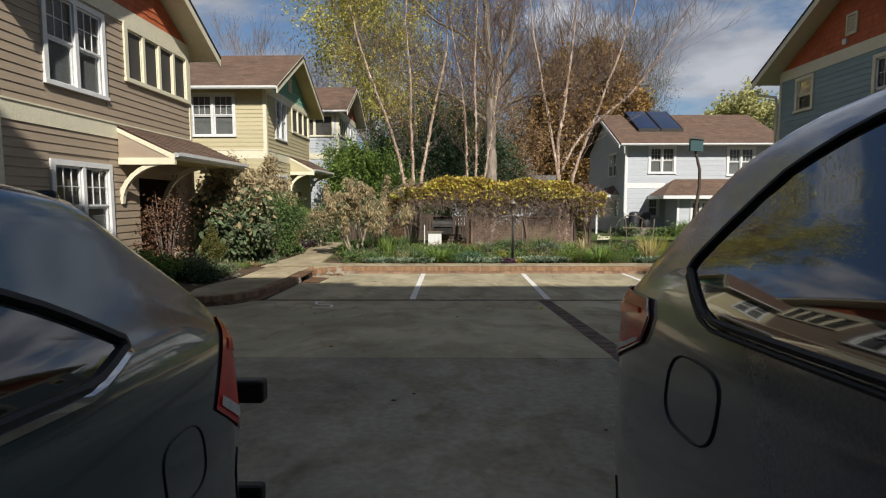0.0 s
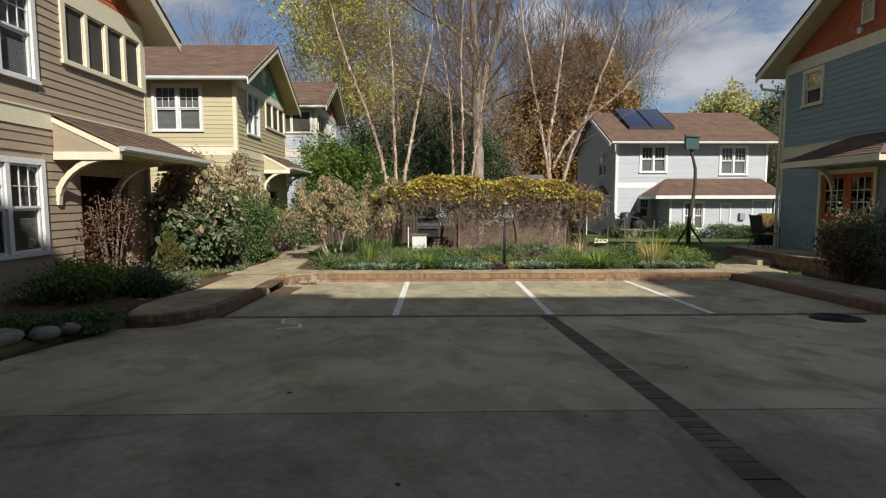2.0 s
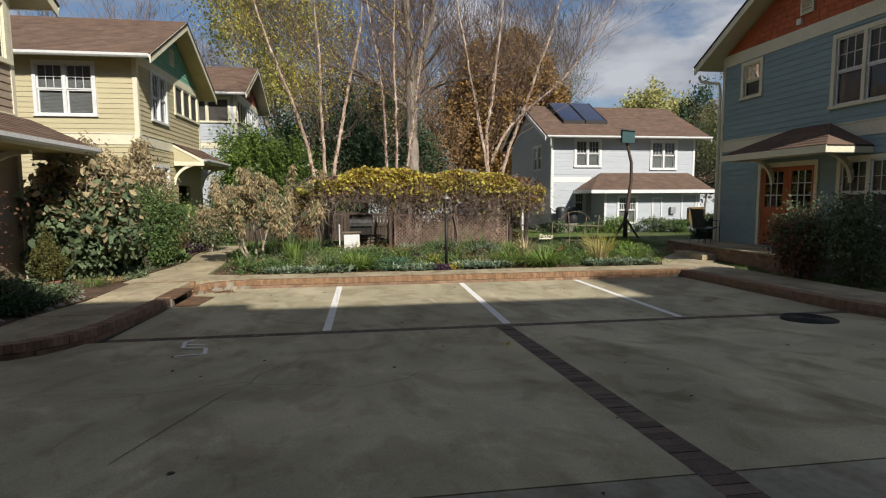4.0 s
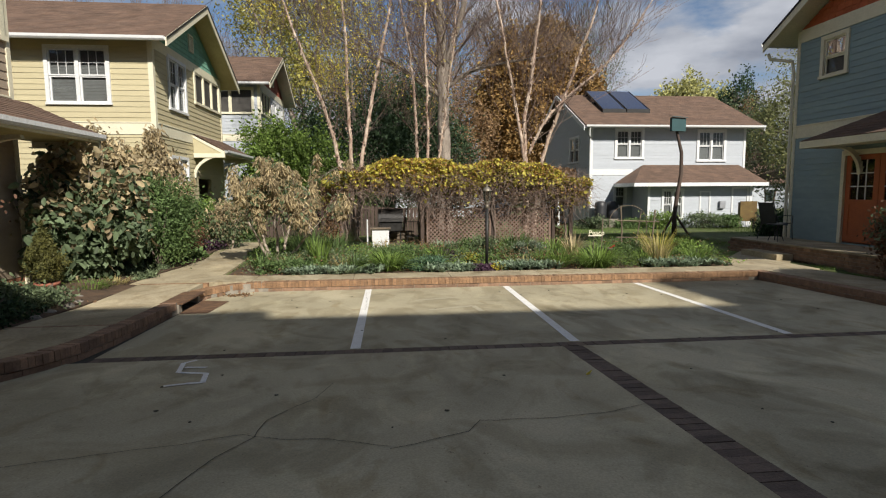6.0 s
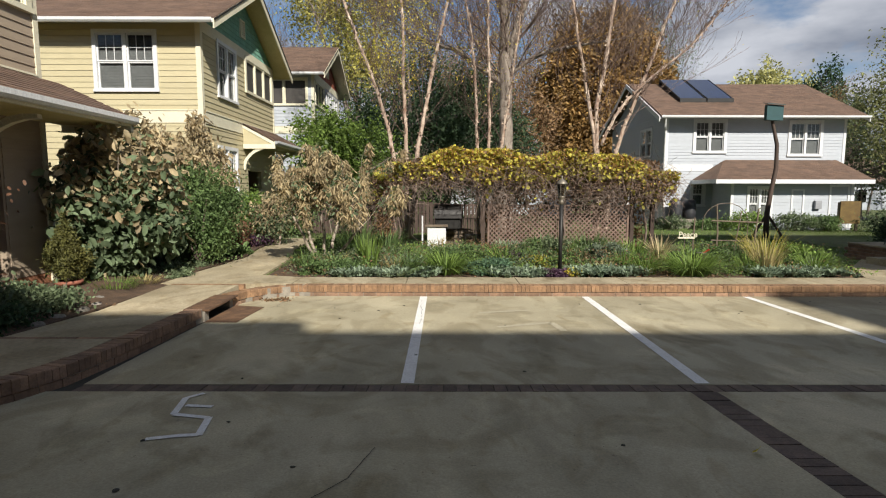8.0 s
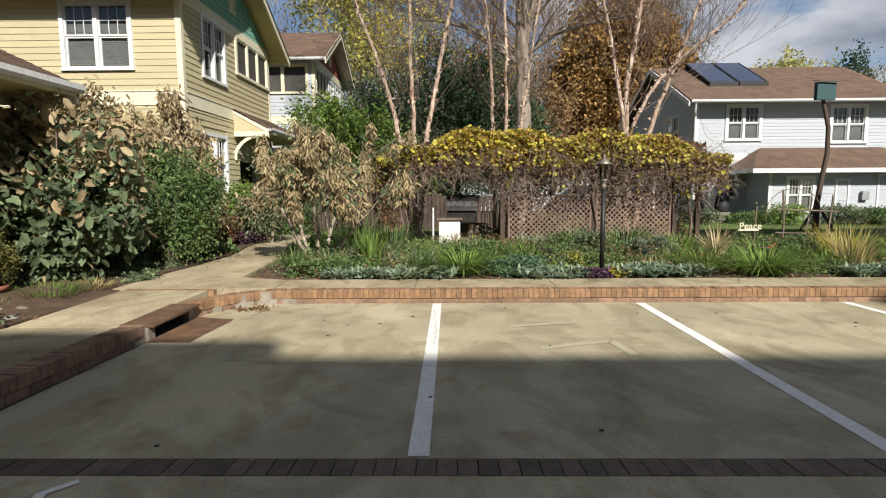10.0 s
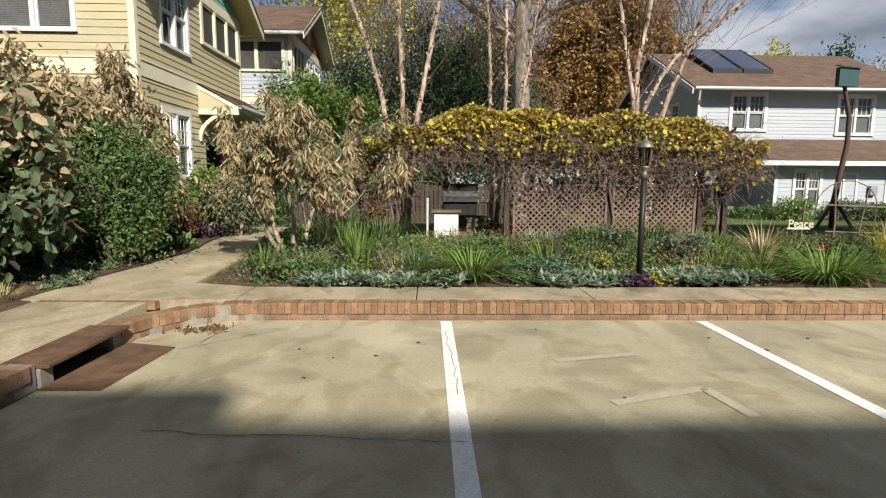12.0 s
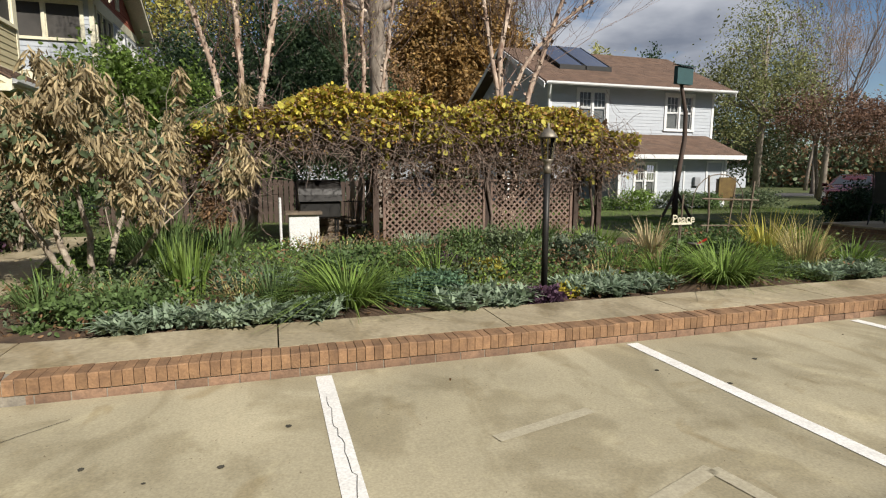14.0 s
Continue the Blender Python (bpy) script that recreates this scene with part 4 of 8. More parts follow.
# yellow house
gwY = [(11.55, 13.05, 4.28, 5.92), (13.80, 16.65, 4.80, 6.0), (11.4, 12.9, 1.30, 2.92)]
swY = [(-8.94, -7.22, 4.24, 5.86)]
HY, GWY, SWY = gable_house("yellow clapboard house with cream trim and green shingled gable", -6.1, 1, 10.52, 16.8, 9.0, -0.05, 6.13, SIDE_Y, SH_GREEN, gwY + [(13.8, 15.2, 0.1, 2.3)], swY, band=(3.43, 3.75), soffit=CEIL_Y)
window(GWY, *gwY[0], HY, grid=(3, 2), casing=WHITE)
window(GWY, *gwY[1], HY, sashes=3, m=CREAM, screen=True, trim=0.12)
window(GWY, *gwY[2], HY, grid=(3, 2))
window(SWY, *swY[0], HY, grid=(3, 2))
shed_canopy(HY, -6.1, 1, 13.4, 16.95, 1.05, 3.78, 3.22, fill=SIDE_Y)
# taupe house
gwB = [(-0.77, 0.93, 3.84, 5.50), (1.58, 4.38, 4.37, 5.60), (-0.77, 0.93, 0.94, 2.58)]
HB, GWB, SWB = gable_house("taupe clapboard house with cream trim and rust-orange gable", -6.1, 1, -1.85, 4.50, 9.0, 0.05, 5.87, SIDE_B, SH_ORANGE, gwB + [(1.9, 3.6, 0.3, 2.4)], [(-9.0, -7.6, 3.9, 5.4)], band=(3.12, 3.42))
window(GWB, *gwB[0], HB, grid=(3, 2))
window(GWB, *gwB[1], HB, sashes=4, m=CREAM, screen=True, trim=0.12)
window(GWB, *gwB[2], HB, grid=(3, 2))
window(SWB, -9.0, -7.6, 3.9, 5.4, HB)
shed_canopy(HB, -6.1, 1, 1.18, 4.95, 1.2, 3.42, 2.86, fill=SIDE_B, posts=(3.0,))
# blue house
gwL = [(6.27, 7.12, 4.50, 5.54), (2.37, 4.04, 3.78, 5.45), (2.14, 3.72, 1.08, 2.67)]
HL, GWL, SWL = gable_house("blue-grey clapboard house with cream trim and rust-orange gable", 11.4, -1, 1.75, 7.94, 8.5, 0.05, 5.88, SIDE_BL, SH_ORANGE, gwL + [(4.24, 6.24, 0.45, 2.66)], [], band=(3.10, 3.40))
window(GWL, *gwL[0], HL, sashes=1, m=CREAM, grid=(1, 1))
window(GWL, *gwL[1], HL, m=WHITE, grid=(3, 2), casing=CREAM)
window(GWL, *gwL[2], HL, m=WHITE, grid=(3, 2), casing=CREAM)
# red-gabled house beyond
gwR = [(21.2, 23.2, 5.5, 6.65), (23.6, 24.8, 5.0, 6.55), (25.2, 26.5, 5.0, 6.55)]
HR, GWR, SWR = gable_house("white two-storey house with screened upper porch and brick-red gable", -5.5, 1, 21.0, 27.0, 8.0, -0.1, 6.97, SIDE_W, SH_RED, gwR, [(-9.0, -5.75, 5.45, 6.7)], band=(4.2, 4.5), detail=False)
window(GWR, *gwR[0], HR, sashes=3, m=CREAM, screen=True)
window(GWR, *gwR[1], HR, m=WHITE)
window(GWR, *gwR[2], HR, m=WHITE)
window(SWR, -9.0, -5.75, 5.45, 6.7, HR, sashes=3, m=CREAM, screen=True)
# white house
Hh = thing("house", (14.8, 25.0, -0.1), "white two-storey clapboard house with brown roof and hipped entry bay", "house")
WF = Wall((0, 21.0, 0), (1, 0, 0), (0, -1, 0))
WS = Wall((10.68, 0, 0), (0, 1, 0), (-1, 0, 0))
WE = Wall((18.95, 0, 0), (0, 1, 0), (1, 0, 0))
WN = Wall((0, 29.0, 0), (1, 0, 0), (0, 1, 0))
winW = [(11.92, 13.47, 3.33, 4.88), (16.30, 17.90, 3.20, 4.84), (11.9, 12.62, 0.88, 2.05)]
winS = [(22.6, 24.2, 3.25, 4.7), (21.9, 23.0, 0.8, 2.0)]
wall_sheet(WF, "wall", 10.68, 18.95, -0.15, 5.1, [(a + 0.04, b - 0.04, c + 0.04, d - 0.04) for a, b, c, d in winW], SIDE_W, Hh)
for w_, hs_ in ((WS, winS), (WE, [])):
    wall_sheet(w_, "wall", 21.12, 25.0, -0.15, 5.1, [(a + 0.04, b - 0.04, c + 0.04, d - 0.04) for a, b, c, d in hs_], SIDE_W, Hh, lambda y: 5.1 + (y - 21) * 0.48)
    wall_sheet(w_, "wall", 25.0, 28.88, -0.15, 5.1, [], SIDE_W, Hh, lambda y: 5.1 + (29 - y) * 0.48)
wall_sheet(WN, "wall", 10.68, 18.95, -0.15, 5.1, [], SIDE_W, Hh)
part("storey_floor", Shape().box((10.85, 21.15, -0.1), (18.8, 28.8, 0)).box((10.85, 21.15, 4.8), (18.8, 28.8, 5.05)).box((10.85, 21.15, 2.6), (18.8, 28.8, 2.7)), ROOM, Hh)
siding(WF, 10.78, 18.85, 0.0, 2.52, winW + [(12.94, 18.3, 0, 2.9)], SIDE_W, Hh, pitch=0.14)
siding(WF, 10.78, 18.85, 2.82, 5.08, winW, SIDE_W, Hh, pitch=0.14)
siding(WS, 21.1, 28.9, 0.0, 5.08, winS, SIDE_W, Hh, pitch=0.14, small=True)
for q in winW[:2]:
    window(WF, *q, Hh, trim=0.13)
window(WF, *winW[2], Hh, sashes=1, trim=0.12)
window(WS, *winS[0], Hh)
window(WS, *winS[1], Hh, sashes=1)
tr = Shape()
WF.box(tr, 10.78, 12.9, 2.52, 2.82, 0, 0.03)
WF.box(tr, 10.66, 10.78, 0.0, 5.1, 0, 0.035)
WF.box(tr, 18.85, 18.97, 0.0, 5.1, 0, 0.035)
WS.box(tr, 20.97, 21.1, 0.0, 5.1, 0, 0.035)
part("corner_board", tr, WHITE, Hh)
roofW = new("roof")
roofW.parent = Hh
roof_plane("roof_plane", (10.18, 20.3, 4.94), (19.5, 20.3, 4.94), (19.5, 25.0, 7.20), (10.18, 25.0, 7.20), ROOF, roofW)
roof_plane("roof_plane", (19.5, 29.7, 4.94), (10.18, 29.7, 4.94), (10.18, 25.0, 7.20), (19.5, 25.0, 7.20), ROOF, roofW, tabs=False)
bb = Shape()
for xx in (10.06, 19.49):
    for yy in (20.3, 29.7):
        bb.slab([(xx, yy, 4.70), (xx, 25.0, 6.97), (xx, 25.0, 7.18), (xx, yy, 4.92)], (0.035, 0, 0))
part("barge_board", bb, WHITE, roofW)
so = Shape()
so.slab([(10.1, 20.32, 4.84), (19.46, 20.32, 4.84), (19.46, 21.0, 5.17), (10.1, 21.0, 5.17)], (0, 0, -0.02))
for x0_, x1_ in ((10.1, 10.68), (18.95, 19.46)):
    so.slab([(x0_, 21.0, 5.17), (x1_, 21.0, 5.17), (x1_, 25, 7.12), (x0_, 25, 7.12)], (0, 0, -0.02))
part("soffit", so, WHITE, roofW)
gutter((10.18, 20.25, 4.96), (19.5, 20.25, 4.96), roofW)
dp = Shape().tube([(10.35, 20.3, 4.84), (10.4, 20.45, 4.5), (10.62, 20.9, 4.4), (10.62, 20.92, 1.2), (10.75, 20.7, 1.0), (10.9, 20.4, 0.95)], 0.045, 8)
part("downpipe", dp, WHITE, Hh)
# bay and its hipped roof
BW = Wall((0, 19.3, 0), (1, 0, 0), (0, -1, 0))
BSW = Wall((12.94, 0, 0), (0, 1, 0), (-1, 0, 0))
bay = [(13.62, 14.75, 0.33, 1.82)]
wall_sheet(BW, "wall", 12.94, 18.25, -0.15, 2.02, [(a + 0.04, b - 0.04, c + 0.04, d - 0.04) for a, b, c, d in bay], SIDE_W, Hh)
wall_sheet(BSW, "wall", 19.42, 21.0, -0.15, 2.02, [], SIDE_W, Hh)
wall_sheet(Wall((18.25, 0, 0), (0, 1, 0), (1, 0, 0)), "wall", 19.42, 21.0, -0.15, 2.02, [], SIDE_W, Hh)
siding(BW, 13.04, 18.15, 0.0, 2.0, bay, SIDE_W, Hh, pitch=0.14)
window(BW, *bay[0], Hh, m=WHITE)
tb = Shape()
BW.box(tb, 12.92, 13.04, 0, 2.0, 0, 0.03)
BW.box(tb, 18.15, 18.27, 0, 2.0, 0, 0.03)
for q in ((15.55, 15.62, 0.2, 1.7), (16.05, 16.12, 0.2, 1.7), (15.62, 16.05, 1.63, 1.7), (15.62, 16.05, 0.2, 0.26), (17.2, 17.28, 0, 1.8), (18.0, 18.08, 0, 1.8), (17.2, 18.08, 1.8, 1.88)):
    BW.box(tb, *q, 0.02, 0.045)
part("door_casing", tb, WHITE, Hh)
part("meter_box", BW.box(Shape(), 16.55, 16.82, 0.85, 1.2, 0.02, 0.16), mat("grey_meter_paint", (0.3, 0.31, 0.33), None, 0.5), Hh)
part("canopy_roof", Shape().slab([(11.95, 18.68, 2.10), (18.62, 18.68, 2.10), (18.62, 21.0, 3.02), (13.4, 21.0, 3.02)], (0, 0, -0.04)), ROOF, Hh)
part("canopy_roof", Shape().slab([(11.95, 18.68, 2.10), (13.4, 21.0, 3.02), (11.95, 21.0, 2.10)], (0, 0, -0.04)), ROOF, Hh)
roof_plane("canopy_course", (12.0, 18.68, 2.115), (18.62, 18.68, 2.115), (18.62, 20.98, 3.035), (13.45, 20.98, 3.035), ROOF, Hh)
fb = Shape().box((11.93, 18.64, 1.93), (18.66, 18.68, 2.10)).box((11.93, 18.68, 1.93), (11.97, 21.0, 2.10)).box((11.97, 18.68, 1.98), (18.62, 21.0, 2.0))
part("canopy_fascia", fb, WHITE, Hh)
# side porch
sp = Shape().slab([(9.3, 22.0, 2.2), (10.66, 22.0, 2.2), (10.66, 23.2, 2.75)], (0, 0, -0.04)).slab([(9.3, 22.0, 2.2), (9.3, 24.4, 2.2), (10.66, 23.2, 2.75)], (0, 0, -0.04)).slab([(9.3, 24.4, 2.2), (10.66, 24.4, 2.2), (10.66, 23.2, 2.75)], (0, 0, -0.04))
part("side_porch_roof", sp, ROOF, Hh)
part("side_porch_fascia", Shape().box((9.28, 21.96, 2.03), (10.66, 22.0, 2.18)).box((9.28, 22.0, 2.03), (9.32, 24.4, 2.18)), WHITE, Hh)
part("porch_post", Shape().box((9.35, 22.05, -0.1), (9.45, 22.15, 2.03)), WHITE, Hh)
# solar panels
PV = mat("dark_blue_solar_cell", (0.02, 0.035, 0.085), (0.012, 0.02, 0.05), 0.12, 6, 60, 0, spec=0.8)
for x0_, x1_ in ((11.75, 12.92), (13.06, 14.24)):
    sp_ = thing("solar_panel", (x0_, 22, 6.0), "dark blue framed solar water panel tilted on the brown roof", "solar panel", "solar panels on the white house's roof")
    zz = lambda y: 4.94 + (y - 20.3) * 0.481
    ya_, yb_ = 22.1, 24.75
    part("panel_glass", Shape().slab([(x0_, ya_, zz(ya_) + 0.16), (x1_, ya_, zz(ya_) + 0.16), (x1_, yb_, zz(yb_) + 0.3), (x0_, yb_, zz(yb_) + 0.3)], (0, 0, -0.03)), PV, sp_)
    fr = Shape()
    for a_, b_ in ((x0_ - 0.04, x0_), (x1_, x1_ + 0.04)):
        fr.slab([(a_, ya_, zz(ya_) + 0.18), (b_, ya_, zz(ya_) + 0.18), (b_, yb_, zz(yb_) + 0.32), (a_, yb_, zz(yb_) + 0.32)], (0, 0, -0.09))
    for yy in (ya_, (ya_ + yb_) / 2, yb_):
        fr.box((x0_ - 0.04, yy - 0.02, zz(yy) - 0.02), (x1_ + 0.04, yy + 0.02, zz(yy) + 0.2))
    part("panel_frame", fr, LAMPBLACK, sp_)

# ---- entry of the blue house ----
cp = new("canopy")
cp.parent = HL
X0, X1, Y0_, Y1_, ZO, ZT = 10.25, 11.4, 2.86, 6.24, 2.88, 3.48
ym = (Y0_ + Y1_) / 2
roof_plane("canopy_roof", (X0, Y1_, ZO), (X0, Y0_, ZO), (X1, ym - 0.55, ZT), (X1, ym + 0.55, ZT), ROOF, cp, rows=0.13)
part("canopy_roof", Shape().slab([(X0, Y0_, ZO), (X1, Y0_, ZO), (X1, ym - 0.55, ZT)], (0, 0, -0.04)), ROOF, cp)
part("canopy_roof", Shape().slab([(X0, Y1_, ZO), (X1, ym + 0.55, ZT), (X1, Y1_, ZO)], (0, 0, -0.04)), ROOF, cp)
part("canopy_fascia", Shape().box((X0 - 0.02, Y0_, ZO - 0.17), (X0 + 0.04, Y1_, ZO - 0.01)).box((X0 + 0.04, Y0_, ZO - 0.17), (X1, Y0_ + 0.05, ZO - 0.01)).box((X0 + 0.04, Y1_ - 0.05, ZO - 0.17), (X1, Y1_, ZO - 0.01)), CREAM, cp)
part("canopy_ceiling", Shape().box((X0 + 0.05, Y0_ + 0.06, ZO - 0.12), (X1 - 0.04, Y1_ - 0.06, ZO - 0.1)), CREAM, cp)
for yy in (Y0_ + 0.45, Y1_ - 0.55):
    br = Shape()
    n = 8
    for k in range(n):
        a0_, a1_ = math.pi / 2 * k / n, math.pi / 2 * (k + 1) / n
        q = [(X1 - 0.06 - 0.62 * (1 - math.cos(a)), ZO - 0.18 - 0.62 * (1 - math.sin(a))) for a in (a0_, a1_)]
        i = len(br.v)
        for dy in (0, 0.09):
            br.v += [(q[0][0], yy + dy, q[0][1]), (q[1][0], yy + dy, q[1][1]), (q[1][0] + 0.10, yy + dy, min(q[1][1] + 0.07, ZO - 0.17)), (q[0][0] + 0.06, yy + dy, min(q[0][1] + 0.07, ZO - 0.17))]
        br.f += [(i, i + 1, i + 2, i + 3), (i + 7, i + 6, i + 5, i + 4), (i, i + 4, i + 5, i + 1), (i + 1, i + 5, i + 6, i + 2), (i + 2, i + 6, i + 7, i + 3), (i + 3, i + 7, i + 4, i)]
    part("bracket", br, CREAM, cp)
dd = new("double_door")
dd.parent = HL
for q in ((4.24, 4.34, 0.45, 2.66), (6.14, 6.24, 0.45, 2.66), (4.34, 6.14, 2.54, 2.66)):
    part("door_casing", GWL.box(Shape(), *q, 0.0, 0.06), CREAM, dd)
for a_, b_ in ((4.34, 5.23), (5.25, 6.14)):
    lf = new("door_leaf")
    lf.parent = dd
    sh = Shape()
    for q in ((a_, b_, 0.45, 0.65), (a_, b_, 2.42, 2.54), (a_, a_ + 0.13, 0.65, 2.42), (b_ - 0.13, b_, 0.65, 2.42), (a_ + 0.13, b_ - 0.13, 1.38, 1.5)):
        GWL.box(sh, *q, -0.04, 0.0)
    GWL.box(sh, a_ + 0.13, b_ - 0.13, 0.65, 1.38, -0.035, -0.015)
    part("door_panel", sh, DOOR_R, lf)
    part("pane", GWL.box(Shape(), a_ + 0.13, b_ - 0.13, 1.5, 2.42, -0.025, -0.018), GLASS, lf)
    gb = Shape()
    for k in (1, 2):
        u = a_ + 0.13 + (b_ - a_ - 0.26) * k / 3
        GWL.box(gb, u - 0.012, u + 0.012, 1.5, 2.42, -0.016, -0.004)
        z = 1.5 + 0.92 * k / 3
        GWL.box(gb, a_ + 0.13, b_ - 0.13, z - 0.012, z + 0.012, -0.015, -0.003)
    part("glazing_bar", gb, WHITE, lf)
    # same stand-in for indoor darkness behind the door panes
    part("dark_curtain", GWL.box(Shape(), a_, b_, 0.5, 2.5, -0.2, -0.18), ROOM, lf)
dpp = Shape().tube([(10.95, 8.50, 5.45), (10.97, 8.44, 5.3), (11.3, 8.02, 5.15), (11.33, 7.99, 4.9), (11.33, 7.99, 0.1)], 0.045, 8)
part("downpipe", dpp, CREAM, HL)
lt = Shape().box((11.32, 5.0, 6.0), (11.38, 5.14, 6.14))
part("wall_light", lt, WHITE, HL)

# brick platform
plat = thing("brick_platform", (10.7, 5.6, 0.0), "low weathered brick entry platform with a concrete step", "platform")
zp_ = 0.43
for row in range(5):
    z = 0.02 + row * 0.075
    for k in range(27):
        y = 2.9 + k * 0.21 + (0.105 if row % 2 else 0)
        if y < 8.3:
            part("brick", Shape().box((10.0, y + 0.005, z), (10.1, y + 0.205, z + 0.067)), BRICK_D, plat)
part("platform_core", Shape().box((10.012, 2.92, -0.05), (11.37, 8.3, 0.395)), MORTAR, plat)
part("platform_top", Shape().box((9.97, 2.88, 0.4), (11.37, 8.34, zp_)), CONC_WALK, plat)
part("step", Shape().box((9.55, 5.9, 0.0), (9.97, 7.2, 0.22)), CONC_WALK, plat)

METAL_CH = mat("dark_grey_chair_metal", (0.05, 0.055, 0.06), (0.03, 0.032, 0.036), 0.5, 5, 50, 0.1)


def patio_chair(x, y, z, rz):
    c = thing("patio_chair", (0, 0, 0), "dark grey metal patio chair on the brick platform", "chair", "patio chairs at the blue house")
    part("seat", Shape().slab([(-0.24, -0.22, 0.42), (0.24, -0.22, 0.42), (0.24, 0.24, 0.40), (-0.24, 0.24, 0.40)], (0, 0, 0.02)), METAL_CH, c)
    part("backrest", Shape().slab([(-0.24, 0.24, 0.42), (0.24, 0.24, 0.42), (0.22, 0.38, 0.98), (-0.22, 0.38, 0.98)], (0, 0.015, 0)), METAL_CH, c)
    for sx in (-0.27, 0.27):
        part("leg", Shape().tube([(sx, -0.26, 0), (sx, -0.22, 0.4), (sx, -0.24, 0.62), (sx, 0.0, 0.64), (sx, 0.28, 0.6)], 0.012, 6), METAL_CH, c)
        part("leg", Shape().tube([(sx, 0.34, 0), (sx, 0.22, 0.40), (sx * 0.9, 0.39, 1.0)], 0.012, 6), METAL_CH, c)
    c.matrix_basis = pose(x, y, z, 0, 0, rz)
    return c


ch = patio_chair(10.75, 7.55, zp_, 100)
copy_thing(ch, pose(10.6, 3.5, zp_, 0, 0, 70))
pt = thing("patio_table", (10.35, 7.0, zp_), "small round dark metal patio table", "table")
part("tabletop", Shape().tube([(10.35, 7.0, zp_ + 0.42), (10.35, 7.0, zp_ + 0.44)], 0.24, 20), METAL_CH, pt)
for k in range(3):
    a = k * 2.1
    part("leg", Shape().tube([(10.35 + 0.2 * math.cos(a), 7.0 + 0.2 * math.sin(a), zp_), (10.35 + 0.05 * math.cos(a), 7.0 + 0.05 * math.sin(a), zp_ + 0.42)], 0.009, 5), METAL_CH, pt)

# ---- unseen blocks added behind and beside the court to shade it ----
CL = mat("grey_brown_stucco", (0.34, 0.30, 0.25), (0.28, 0.25, 0.21), 0.9, 3, 50, 0.2)
def plain_block(name, x0, x1, y0, y1, zb, zt_, label):
    t = thing(name, ((x0 + x1) / 2, (y0 + y1) / 2, zb), label, "building")
    part("wall", Shape().box((x0, y0, zb - 0.5), (x1, y1, zt_ - 0.25)), CL, t)
    part("roof", Shape().box((x0 - 0.1, y0 - 0.1, zt_ - 0.25), (x1 + 0.1, y1 + 0.1, zt_)), ROOF, t)
    return t


# added shadow casters: tops and ends set by the shadow edges on the ground
plain_block("apartment_block", -20.0, 5.87, -24, -16.0, 0.8, 14.42, "unseen tall plain block added to cast the court's shadow")
plain_block("apartment_block", 5.87, 13.9, -23.8, -16.0, 0.8, 14.0, "unseen plain block added to cast the court's shadow")
plain_block("apartment_block", 14.1, 28.0, -23.9, -16.0, 0.8, 16.0, "unseen tall plain block added to shade the kerb's right end")
# added out of view to hide sky and darken the ground near the cars
plain_block("row_house", 10.2, 20.0, -14, -6.6, 0.5, 7.8, "unseen plain block added on the right to hide sky")
plain_block("row_house", -16.0, -5.6, -14, -3.4, 0.5, 9.6, "unseen plain block added on the left to hide sky")

# ---- pavers and kerb ----
rngp = random.Random(11)
n = 0
for k in range(104):
    x = KX0 + 0.02 + k * 0.1052
    if 2.44 < x < 2.72:
        pass
    z = slope(-0.1)
    j = rngp.uniform(-0.003, 0.003)
    part("paver", Shape().slab([(x, -0.195, slope(-0.195) + j), (x + 0.099, -0.195, slope(-0.195) + j), (x + 0.099, -0.005, slope(-0.005) + j), (x, -0.005, slope(-0.005) + j)], (0, 0, -0.06)), PAVER, pave)
run = Shape()
for k in range(125):
    y = -0.305 - k * 0.1052
    j = rngp.uniform(-0.003, 0.003)
    q = [(2.385, y, slope(y) + j), (2.605, y, slope(y) + j), (2.605, y + 0.099, slope(y + 0.099) + j), (2.385, y + 0.099, slope(y + 0.099) + j)]
    if k < 70:
        part("paver", Shape().slab(q, (0, 0, -0.06)), PAVER, pave)
    else:
        run.slab(q, (0, 0, -0.06))
part("paver_run", run, PAVER, pave, kind="stuff")

kerb = tagged(new("brick_kerb"), "raised orange-red brick kerb with a rowlock top round the court", "", "", "structure")


